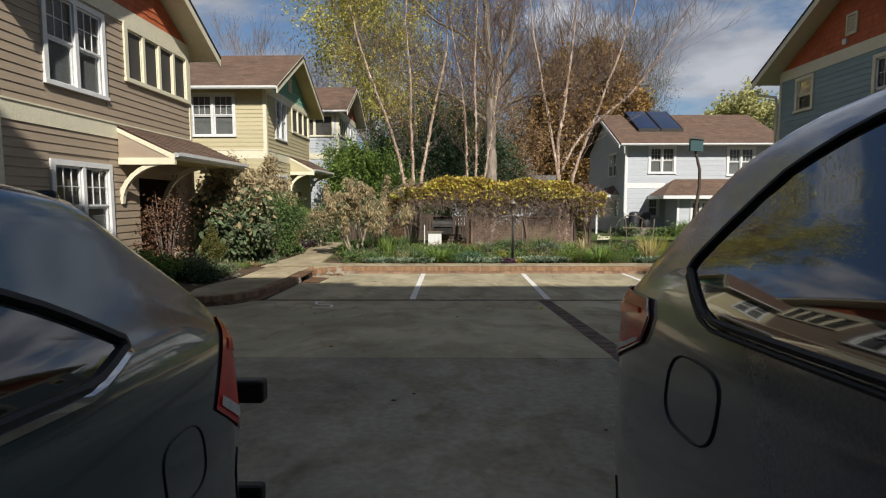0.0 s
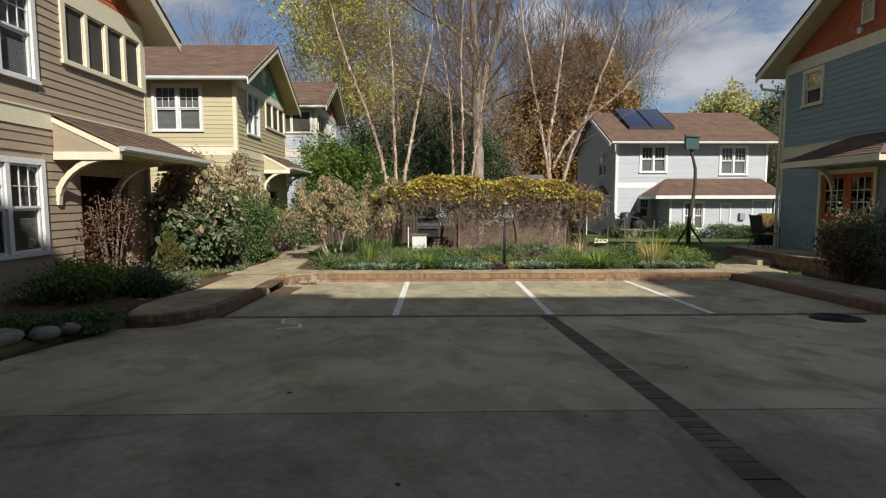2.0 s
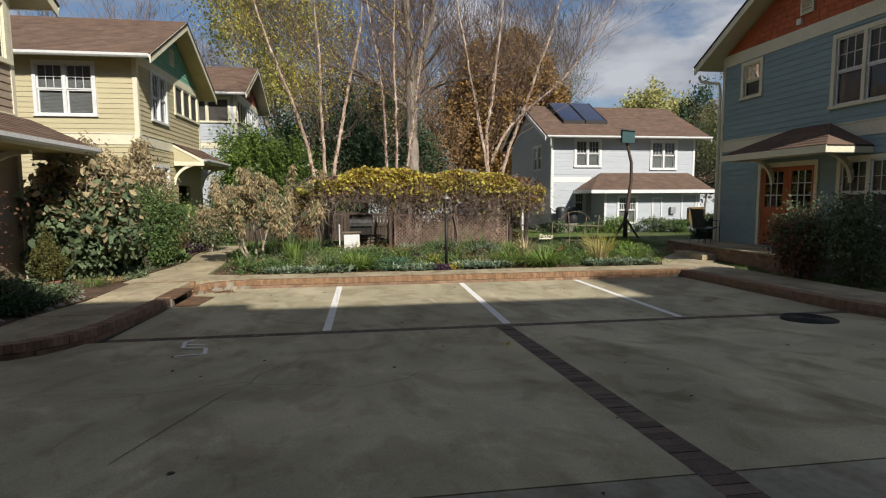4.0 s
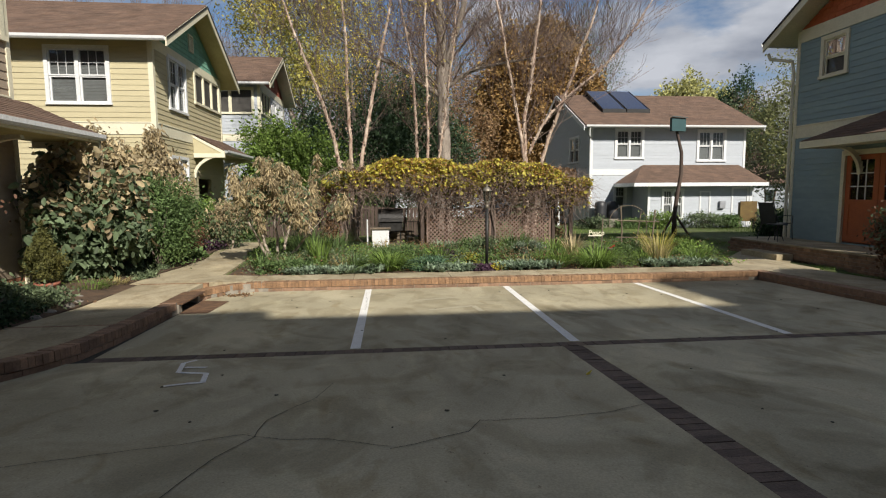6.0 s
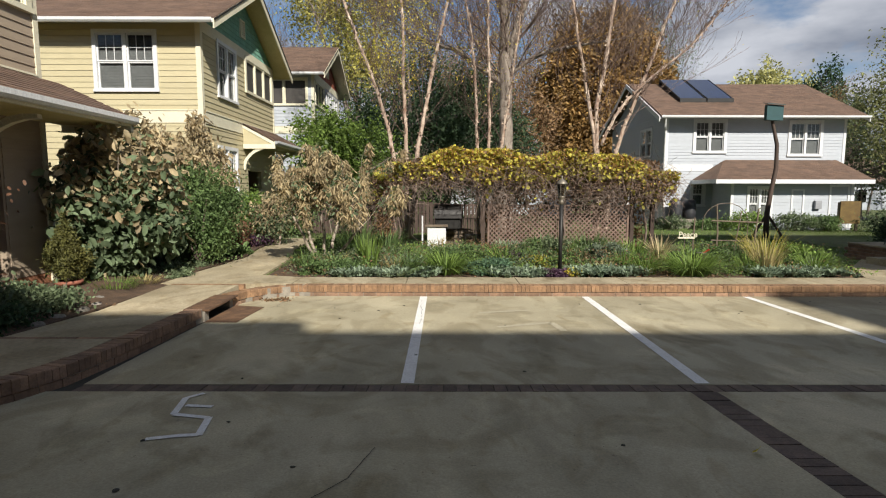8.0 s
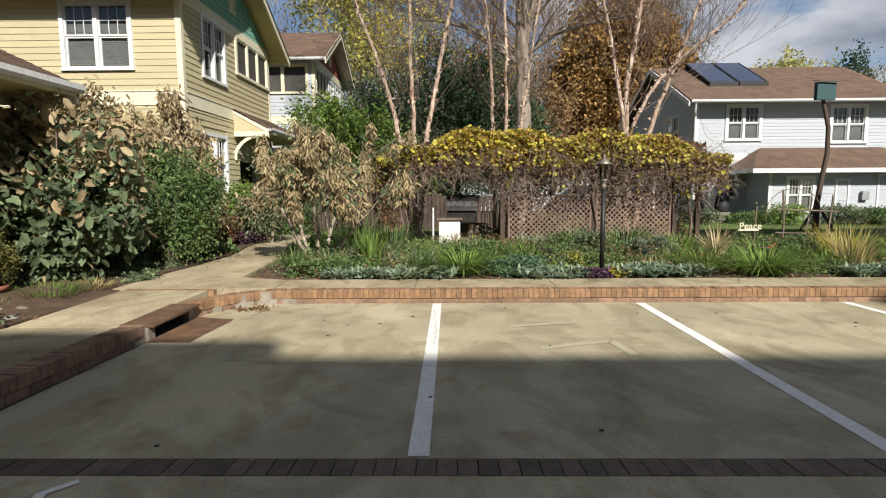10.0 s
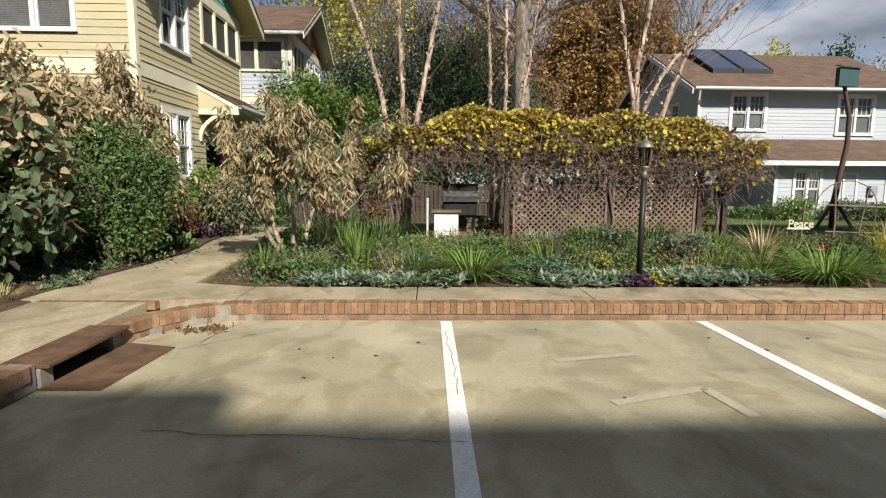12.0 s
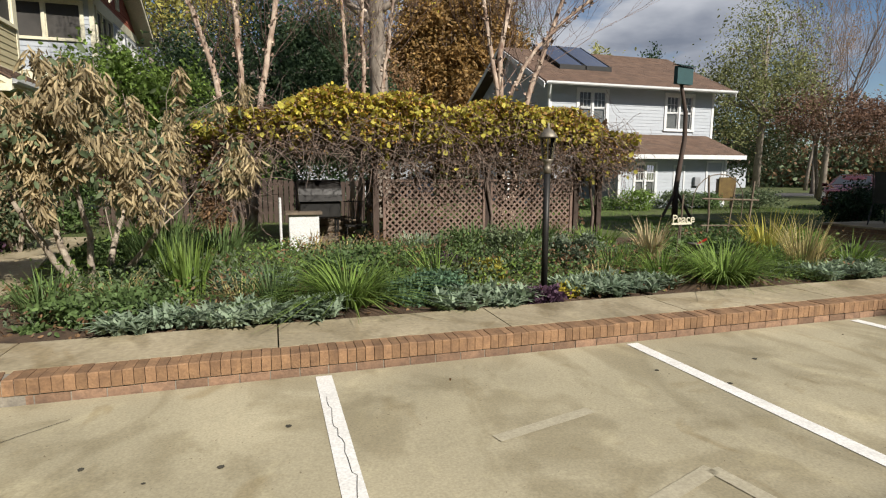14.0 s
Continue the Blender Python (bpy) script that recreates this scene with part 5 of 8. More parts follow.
def kerb_line(pts, m1, m2, singles=True, depth=0.19, side=1):
    """A course of stretchers under a rowlock of headers, along a line; side: to which hand the tread lies."""
    pts = [Vector((x, y, 0)) for x, y in pts]
    cum = [0.0]
    for a, b in zip(pts[:-1], pts[1:]):
        cum.append(cum[-1] + (b - a).length)
    def at(d):
        for k in range(len(pts) - 1):
            if d <= cum[k + 1] or k == len(pts) - 2:
                t = (d - cum[k]) / (cum[k + 1] - cum[k])
                u = (pts[k + 1] - pts[k]).normalized()
                return pts[k].lerp(pts[k + 1], t), u
    J = [Shape(), Shape(), Shape()]
    for kind, pitch, w, z0, z1, dep, m in (("kerb_brick", 0.0678, 0.0632, 0.068, TOP, depth, m1), ("base_brick", 0.2075, 0.199, -0.02, 0.060, depth - 0.02, m2)):
        for i in range(int(cum[-1] / pitch)):
            c, u = at((i + 0.5) * pitch)
            nrm = Vector((-u.y, u.x, 0)) * side
            j = rngp.uniform(-0.003, 0.003)
            pr = rngp.uniform(0, 0.004) + (0.012 if kind == "base_brick" else 0)
            a, b = c - u * w / 2 + nrm * pr, c + u * w / 2 + nrm * pr
            sh = Shape() if singles else (J[0] if kind == "kerb_brick" else J[1])
            p = []
            for q in (a, b, b + nrm * dep, a + nrm * dep):
                p.append((q.x, q.y, slope(q.y) + z0))
            i0 = len(sh.v)
            cut = 0.008
            tops = [(a + nrm * cut), (b + nrm * cut), (b + nrm * dep), (a + nrm * dep)]
            sh.v += p + [(p[0][0], p[0][1], slope(a.y) + z1 - cut + j), (p[1][0], p[1][1], slope(b.y) + z1 - cut + j)] + [(q.x, q.y, slope(q.y) + z1 + j) for q in tops]
            k = i0
            sh.f += [(k, k + 3, k + 2, k + 1), (k, k + 1, k + 5, k + 4), (k + 4, k + 5, k + 7, k + 6), (k + 6, k + 7, k + 8, k + 9), (k + 1, k + 2, k + 8, k + 7, k + 5), (k + 2, k + 3, k + 9, k + 8), (k + 3, k, k + 4, k + 6, k + 9)]
            if singles:
                part(kind, sh, m, kerb)
    if not singles:
        part("kerb_run", J[0], m1, kerb, kind="stuff")
        part("base_run", J[1], m2, kerb, kind="stuff")
    mo = Shape()
    for i in range(int(cum[-1] / 0.3) + 1):
        d0, d1 = i * 0.3, min((i + 1) * 0.3, cum[-1])
        if d1 - d0 < 0.02:
            continue
        (a, u), (b, u2) = at(d0), at(d1)
        nrm, nrm2 = Vector((-u.y, u.x, 0)) * side, Vector((-u2.y, u2.x, 0)) * side
        q = [a + nrm * 0.02, b + nrm2 * 0.02, b + nrm2 * (depth - 0.004), a + nrm * (depth - 0.004)]
        mo.slab([(v.x, v.y, slope(v.y) - 0.05) for v in q], (0, 0, TOP - 0.012 + 0.05))
    part("mortar_bed", mo, MORTAR, kerb)


kerb_line([(-2.74, 3.45), (-2.64, 3.78), (-2.42, 4.10), (-2.2, 4.27), (-1.95, 4.33), (7.98, 4.33)], BRICK, BRICK_D)
for yb_, zz_, m_ in ((4.392, zt - 0.002, BRICK), (0.808, kerb_top(0.8), BRICK_D)):
    for k in range(6):
        x = -4.13 + k * 0.203
        part("edging_brick", Shape().box((x, yb_, zz_ - 0.08), (x + 0.195, yb_ + 0.09, zz_ + rngp.uniform(0, 0.003))), m_, path)
kerb_line([(-3.66, -1.06), (-3.45, -1.05), (-3.24, -0.95), (-3.05, -0.74), (-2.92, -0.45), (-2.82, 0.0), (-2.76, 0.6), (-2.74, 1.2), (-2.72, 2.42)], BRICK_D, BRICK_D)
kerb_line([(7.98, 4.52), (7.98, -13.0)], BRICK_D, BRICK_D, singles=False)

# ---- drain inlet ----
dr = thing("drain_inlet", (-2.9, 2.95, -0.08), "kerb drain inlet with a rusty iron lid and block sides", "drain")
part("lid", Shape().box((-3.0, 2.44, 0.075), (-2.66, 3.44, 0.105)), RUST, dr, "rusted iron lid", bevel=0.006)
part("block", Shape().box((-2.98, 2.44, -0.3), (-2.72, 2.56, 0.074)), MORTAR, dr)
part("block", Shape().box((-2.98, 3.32, -0.3), (-2.74, 3.44, 0.074)), MORTAR, dr)
part("throat", Shape().box((-3.0, 2.56, -0.3), (-2.96, 3.32, 0.074)), CRACK, dr)
part("apron", Shape().slab([(-2.70, 2.36, slope(2.36) + 0.006), (-2.28, 2.36, slope(2.36) + 0.006), (-2.25, 3.36, slope(3.36) + 0.006), (-2.72, 3.50, slope(3.5) + 0.006)], (0, 0, -0.004)), RUST, dr, "rust-stained sunken concrete apron")

# ---- garden lamp ----
gl = thing("garden_lamp", (2.59, 5.72, 0.07), "black garden lamp post with a bronze glass lantern", "lamp post")
part("post", Shape().tube([(2.59, 5.72, 0.05), (2.59, 5.72, 1.38)], 0.036, 12), LAMPBLACK, gl, smooth=True)
part("collar", Shape().lathe((2.59, 5.72, 0), [(0.04, 1.38), (0.042, 1.44), (0.03, 1.46), (0.045, 1.50), (0.07, 1.53)], 12), PEWTER, gl, "dull bronze collar", smooth=True)
part("lantern_glass", Shape().tube([(2.59, 5.72, 1.52), (2.59, 5.72, 1.755)], [0.056, 0.088], 6), GLASS_LAMP, gl, "clear tapered lantern panes")
fr = Shape()
for k in range(6):
    a = k * math.pi / 3
    fr.tube([(2.59 + 0.058 * math.cos(a), 5.72 + 0.058 * math.sin(a), 1.52), (2.59 + 0.091 * math.cos(a), 5.72 + 0.091 * math.sin(a), 1.755)], 0.006, 4)
part("lantern_frame", fr, PEWTER, gl)
part("lantern_cap", Shape().lathe((2.59, 5.72, 0), [(0.108, 1.755), (0.108, 1.768), (0.055, 1.83), (0.022, 1.855), (0.012, 1.875), (0.017, 1.895), (0.002, 1.92)], 12), PEWTER, gl, smooth=True)

# ---- pergola, lattice, grill ----
pg = thing("pergola", (2.5, 11.0, 0.0), "dark brown timber pergola with lattice screens beside the garden bed", "pergola")
for x, y in ((-0.95, 9.65), (1.42, 9.65), (3.47, 9.65), (5.28, 9.65), (5.85, 9.75), (-0.95, 12.4), (2.4, 12.4), (5.75, 12.4)):
    part("post", Shape().box((x - 0.05, y - 0.05, -0.05), (x + 0.05, y + 0.05, 2.0)), WOOD_D, pg)
for y in (9.6, 12.4):
    part("beam", Shape().box((-1.15, y - 0.04, 1.9), (6.0, y + 0.04, 2.04)), WOOD_D, pg)
for k in range(13):
    x = -1.0 + k * 0.57
    part("rafter", Shape().box((x - 0.025, 9.3, 2.041), (x + 0.025, 12.7, 2.14)), WOOD_D, pg)


WOOD_L = mat("faded_brown_lattice_wood", (0.24, 0.165, 0.13), (0.15, 0.10, 0.08), 0.8, 4, 40, 0.4, rand=0.12)


def lattice(x0, x1, z0, z1, y):
    lp = new("lattice_panel")
    lp.parent = pg
    for q in ((x0, x1, z0, z0 + 0.05), (x0, x1, z1 - 0.05, z1), (x0, x0 + 0.05, z0 + 0.05, z1 - 0.05), (x1 - 0.05, x1, z0 + 0.05, z1 - 0.05)):
        part("lattice_rail", Shape().box((q[0], y - 0.025, q[2]), (q[1], y + 0.02, q[3])), WOOD_L, lp)
    a0_, a1_, b0_, b1_ = x0 + 0.045, x1 - 0.045, z0 + 0.045, z1 - 0.045
    W, H_ = a1_ - a0_, b1_ - b0_
    c = -H_ + 0.06
    while c < W - 0.02:
        for sgn in (1, -1):
            xa_, za_ = max(c, 0), max(-c, 0)
            L = min(W - xa_, H_ - za_)
            if L > 0.06:
                xb_, zb_ = xa_ + L, za_ + L
                w_ = 0.0145
                pl = [(xa_ - w_, za_ + w_), (xa_ + w_, za_ - w_), (xb_ + w_, zb_ - w_), (xb_ - w_, zb_ + w_)]
                pl = [(min(max(p, 0), W), min(max(q, 0), H_)) for p, q in pl]
                yy = y - 0.008 if sgn > 0 else y
                P = [((a0_ + p) if sgn > 0 else (a1_ - p), yy, b0_ + q) for p, q in pl]
                part("slat", Shape().slab(P, (0, 0.007, 0)), WOOD_L, lp)
        c += 0.118
    return lp


lattice(1.54, 3.42, 0.15, 1.27, 9.63)
lattice(3.50, 5.20, 0.15, 1.27, 9.63)

gr = thing("grill", (0.55, 10.1, 0.0), "covered dark barbecue grill on a cart under the pergola", "grill")
hood = Shape()
hd = [(math.cos(a) * 0.32, 0.90 + math.sin(a) * 0.36) for a in [math.pi * i / 10 for i in range(11)]]
hood.slab([(0.15, 10.1 + p, z) for p, z in hd], (0.72, 0, 0))
part("hood", hood, mat("sooty_black_enamel", (0.035, 0.032, 0.03), (0.02, 0.018, 0.017), 0.45, 5, 40, 0.15), gr)
part("firebox", Shape().box((0.17, 9.84, 0.62), (0.85, 10.36, 0.895)), LAMPBLACK, gr, bevel=0.02)
for x in (0.2, 0.8):
    for y in (9.88, 10.3):
        part("leg", Shape().tube([(x, y, 0.0), (x, y, 0.58)], 0.018, 6), LAMPBLACK, gr)
part("shelf", Shape().box((0.2, 9.86, 0.22), (0.82, 10.32, 0.25)), WOOD_G, gr)
cb_ = thing("white_cabinet", (0.0, 9.75, 0.1), "small white painted cabinet with a grey top by the grill", "cabinet")
part("body", Shape().box((-0.02, 9.55, 0.09), (0.46, 9.95, 0.70)), WHITE, cb_, bevel=0.008)
part("top", Shape().box((-0.07, 9.5, 0.701), (0.51, 10.0, 0.74)), WOOD_G, cb_)
pp = thing("white_pipe", (-0.45, 9.6, 0.0), "thin upright white metal pipe by the pergola", "pipe")
part("tube", Shape().tube([(-0.15, 9.6, 0.0), (-0.15, 9.6, 0.98)], 0.022, 8), WHITE, pp)
fwd = thing("firewood_pile", (0.9, 10.9, 0.0), "stack of old grey split firewood under the pergola", "firewood")
rf = random.Random(5)
for k in range(34):
    r_, c_ = k // 9, k % 9
    x = 0.3 + rf.uniform(-0.05, 0.05)
    part("log", Shape().tube([(x, 10.6 + c_ * 0.13 + r_ * 0.05, 0.09 + r_ * 0.12), (x + 0.9, 10.6 + c_ * 0.13 + r_ * 0.05 + rf.uniform(-0.05, 0.05), 0.09 + r_ * 0.12)], 0.055 + rf.uniform(0, 0.012), 7), WOOD_G, fwd)
gc = thing("garden_chair", (1.15, 10.3, 0.0), "black wire garden chair under the pergola", "chair")
for x in (1.0, 1.35):
    for y in (10.2, 10.5):
        part("leg", Shape().tube([(x, y, 0), (x, y, 0.42)], 0.01, 5), LAMPBLACK, gc)
part("seat", Shape().box((0.98, 10.18, 0.42), (1.37, 10.52, 0.44)), LAMPBLACK, gc)
bk = Shape()
for k in range(6):
    bk.tube([(1.0 + k * 0.07, 10.52, 0.43), (1.0 + k * 0.07, 10.58, 0.85)], 0.006, 4)
bk.tube([(0.98, 10.58, 0.85), (1.37, 10.58, 0.85)], 0.01, 5)
part("backrest", bk, LAMPBLACK, gc)

# fence behind the pergola
fn = thing("timber_fence", (-0.5, 14.5, 0.0), "dark brown slatted timber fence behind the pergola", "fence")
for k in range(52):
    x = -4.6 + k * 0.145
    part("board", Shape().box((x, 16.5, -0.1), (x + 0.12, 16.52, 1.25 + 0.15 * math.sin(k * 0.12))), WOOD_D, fn)
for z in (0.2, 1.0):
    part("rail", Shape().box((-4.6, 16.521, z), (2.9, 16.56, z + 0.08)), WOOD_D, fn)

# ---- sign, twig trellis, birdhouse, barrels, crate ----
sg = thing("garden_sign", (5.55, 7.1, 0.05), "small cream cut-out word sign on a stake in the garden", "sign")
tcu = bpy.data.curves.new("letters", "FONT")
tcu.body, tcu.size, tcu.extrude = "Peace", 0.175, 0.008
tob = new("letters", tcu)
bpy.context.view_layer.update()
me_ = bpy.data.meshes.new_from_object(tob.evaluated_get(bpy.context.evaluated_depsgraph_get()))
bpy.data.objects.remove(tob)
me_.transform(pose(5.41 - 5.55, 0, 0.648 - 0.05, 90, 0, 0))
me_.materials.append(CREAM)
lo = new("letters", me_)
lo.parent = sg
part("base_bar", Shape().box((5.40, 7.09, 0.62), (5.76, 7.11, 0.647)), CREAM, sg)
part("stake", Shape().tube([(5.52, 7.12, 0.0), (5.56, 7.115, 0.62)], 0.008, 5), TWIG, sg)

bk_ = thing("garden_bucket", (6.0, 7.25, 0.1), "small grey bucket with a red tool standing in it", "bucket")
part("bucket_body", Shape().lathe((6.0, 7.25, 0.09), [(0.09, 0.0), (0.11, 0.2), (0.12, 0.205), (0.12, 0.215), (0.10, 0.21), (0.08, 0.02)], 16), PEWTER, bk_, smooth=True)
part("tool_handle", Shape().tube([(5.99, 7.25, 0.11), (6.02, 7.22, 0.3), (6.12, 7.15, 0.38)], 0.018, 6), RED_P, bk_)
tw = thing("twig_trellis", (6.9, 7.5, 0.05), "rustic bent-twig trellis with an arched top in the garden", "trellis")
for p, r in (([(6.42, 7.5, 0), (6.45, 7.5, 0.7), (6.40, 7.5, 1.35)], 0.018), ([(7.32, 7.55, 0), (7.28, 7.5, 0.6), (7.33, 7.5, 1.25)], 0.018), ([(6.3, 7.5, 0.98), (6.9, 7.49, 0.96), (7.45, 7.5, 0.94)], 0.014), ([(6.3, 7.5, 0.55), (7.4, 7.5, 0.52)], 0.012),
             ([(6.1, 7.5, 0.75)] + [(6.6 + 0.5 * math.cos(a), 7.48, 0.95 + 0.42 * math.sin(a)) for a in [math.pi * (1 - i / 10) for i in range(11)]] + [(7.1, 7.5, 0.5)], 0.008), ([(5.9, 7.5, 0.0), (5.93, 7.5, 1.05)], 0.016), ([(6.8, 7.5, 0.05), (6.95, 7.5, 1.2)], 0.011)):
    part("twig", Shape().tube(p, r, 6), WOOD_G, tw)

TEAL = mat("dark_teal_paint", (0.022, 0.075, 0.08), (0.018, 0.06, 0.065), 0.6, 4, 50, 0.1)
bh_ = thing("bat_house", (11.75, 14.5, -0.05), "dark teal wooden bat house on a crooked tree-trunk pole with props", "birdhouse")
part("pole", Shape().tube([(11.7, 14.5, -0.1), (11.68, 14.5, 0.8), (11.78, 14.5, 1.6), (11.9, 14.5, 2.4), (11.88, 14.5, 3.2), (11.72, 14.5, 3.8), (11.64, 14.5, 4.1)], [0.10, 0.085, 0.075, 0.07, 0.065, 0.055, 0.05], 9), WOOD_D, bh_, smooth=True)
for dx in (-0.55, 0.6):
    part("prop", Shape().tube([(11.7 + dx, 14.45, -0.05), (11.7 + dx * 0.1, 14.5, 0.75)], 0.045, 7), WOOD_D, bh_)
part("box", Shape().slab([(11.36, 14.32, 4.02), (11.92, 14.32, 4.0), (11.92, 14.32, 4.5), (11.36, 14.32, 4.54)], (0, 0.16, 0)), TEAL, bh_)
part("lid", Shape().slab([(11.33, 14.25, 4.545), (11.95, 14.25, 4.505), (11.95, 14.52, 4.56), (11.33, 14.52, 4.6)], (0, 0, 0.02)), TEAL, bh_)

BARREL = mat("black_barrel_plastic", (0.035, 0.036, 0.04), (0.025, 0.026, 0.03), 0.45, 4, 40, 0.05)
for x in (11.0, 11.62):
    b = thing("rain_barrel", (x, 20.35, 0.1), "black plastic rain barrel on a low stand by the white house", "rain barrel", "rain barrels at the white house")
    part("barrel_body", Shape().lathe((x, 20.35, 0.35), [(0.24, 0.0), (0.27, 0.05), (0.29, 0.3), (0.285, 0.32), (0.29, 0.6), (0.27, 0.8), (0.2, 0.86), (0.1, 0.88)], 18), BARREL, b, smooth=True)
    part("stand", Shape().box((x - 0.27, 20.1, -0.1), (x + 0.27, 20.6, 0.35)), MORTAR, b)
bn = thing("compost_bin", (17.5, 18.6, -0.1), "orange-brown boarded compost bin near the white house", "bin")
part("front_board", Shape().box((17.1, 18.4, 0.25), (17.95, 18.44, 1.2)), mat("orange_brown_wood", (0.15, 0.10, 0.03), (0.09, 0.055, 0.02), 0.8, 4, 40, 0.3), bn)
for x in (17.12, 17.88):
    part("post", Shape().box((x - 0.04, 18.45, -0.1), (x + 0.04, 18.55, 1.15)), WOOD_G, bn)

# grey-roofed shed and pale house far off
fs = thing("distant_house", (5.0, 36.0, -0.1), "low pale house with a grey roof beyond the trees", "house")
part("wall", Shape().box((1.0, 34.0, -0.2), (9.5, 40.0, 2.4)), SIDE_W, fs)
part("roof", Shape().slab([(0.6, 33.5, 2.4), (9.9, 33.5, 2.4), (9.9, 37.0, 3.9), (0.6, 37.0, 3.9)], (0, 0, 0.1)), ROOF_G, fs)
fs2 = thing("distant_house", (33.0, 44.0, -0.1), "low pale house with a brown roof beyond the lawn", "house")
part("wall", Shape().box((27.0, 44.0, -0.2), (45.0, 50.0, 2.3)), SIDE_W, fs2)
part("roof", Shape().slab([(26.5, 43.5, 2.3), (45.5, 43.5, 2.3), (45.5, 47.0, 4.2), (26.5, 47.0, 4.2)], (0, 0, 0.1)), ROOF, fs2)
for x in (29.0, 33.0, 37.0):
    part("window", Shape().box((x, 43.96, 0.6), (x + 1.0, 43.99, 1.7)), GLASS, fs2)
flat_plate([(8.0, 15.4), (22.0, 15.4), (22.0, 16.4), (8.0, 16.4)], -0.05, CONC_WALK, path, "pale path across the lawn")
sheet("lane", 13.5, 60.0, 27.0, 31.0, mat("grey_asphalt", (0.12, 0.115, 0.11), (0.08, 0.078, 0.075), 0.9, 3, 50, 0.4), "grey asphalt lane behind the houses", off=0.02, kind="structure")

# ---- parked cars ----
def car_spline(xs, ys, x):
    """Smooth interpolation through points."""
    n = len(xs)
    x = min(max(x, xs[0]), xs[-1])
    k = max(0, min(n - 2, int(np.searchsorted(xs, x, "right")) - 1))
    h = xs[k + 1] - xs[k]
    t = (x - xs[k]) / h
    d = []
    for j in (k, k + 1):
        if j == 0:
            d.append((ys[1] - ys[0]) / (xs[1] - xs[0]))
        elif j == n - 1:
            d.append((ys[-1] - ys[-2]) / (xs[-1] - xs[-2]))
        else:
            a, b = (ys[j] - ys[j - 1]) / (xs[j] - xs[j - 1]), (ys[j + 1] - ys[j]) / (xs[j + 1] - xs[j])
            d.append(0 if a * b <= 0 else 2 * a * b / (a + b))
    return ys[k] * (2 * t ** 3 - 3 * t ** 2 + 1) + ys[k + 1] * (3 * t ** 2 - 2 * t ** 3) + h * d[0] * (t ** 3 - 2 * t ** 2 + t) + h * d[1] * (t ** 3 - t ** 2)


PLASTIC = mat("black_car_plastic", (0.02, 0.02, 0.02), (0.015, 0.015, 0.015), 0.5, 5, 80, 0.1)
RUBBER = mat("tyre_rubber", (0.03, 0.03, 0.03), (0.02, 0.02, 0.02), 0.85, 6, 60, 0.2)
CHROME = mat("chrome_strip", (0.6, 0.62, 0.65), (0.5, 0.52, 0.55), 0.15, 3, 30, 0, metal=1.0)
RED_L = mat("red_lamp_plastic", (0.86, 0.010, 0.008), (0.62, 0.006, 0.005), 0.2, 3, 14, 0, spec=0.4, coat=0.5)
AMBER_L = mat("orange_red_lamp_plastic", (0.88, 0.07, 0.02), (0.7, 0.04, 0.012), 0.25, 3, 30, 0)
CLEAR_L = mat("clear_lamp_plastic", (0.75, 0.72, 0.7), (0.6, 0.58, 0.56), 0.12, 3, 30, 0, coat=1.0)
CARGLASS = mat("dark_tinted_car_glass", (0.012, 0.014, 0.016), (0.01, 0.011, 0.013), 0.02, 3, 30, 0, spec=0.9, coat=1.0)


def paint(name, c):
    m = mat(name, c, tuple(k * 0.85 for k in c), 0.24, 2, 200, 0, metal=0.6, coat=1.0)
    return m


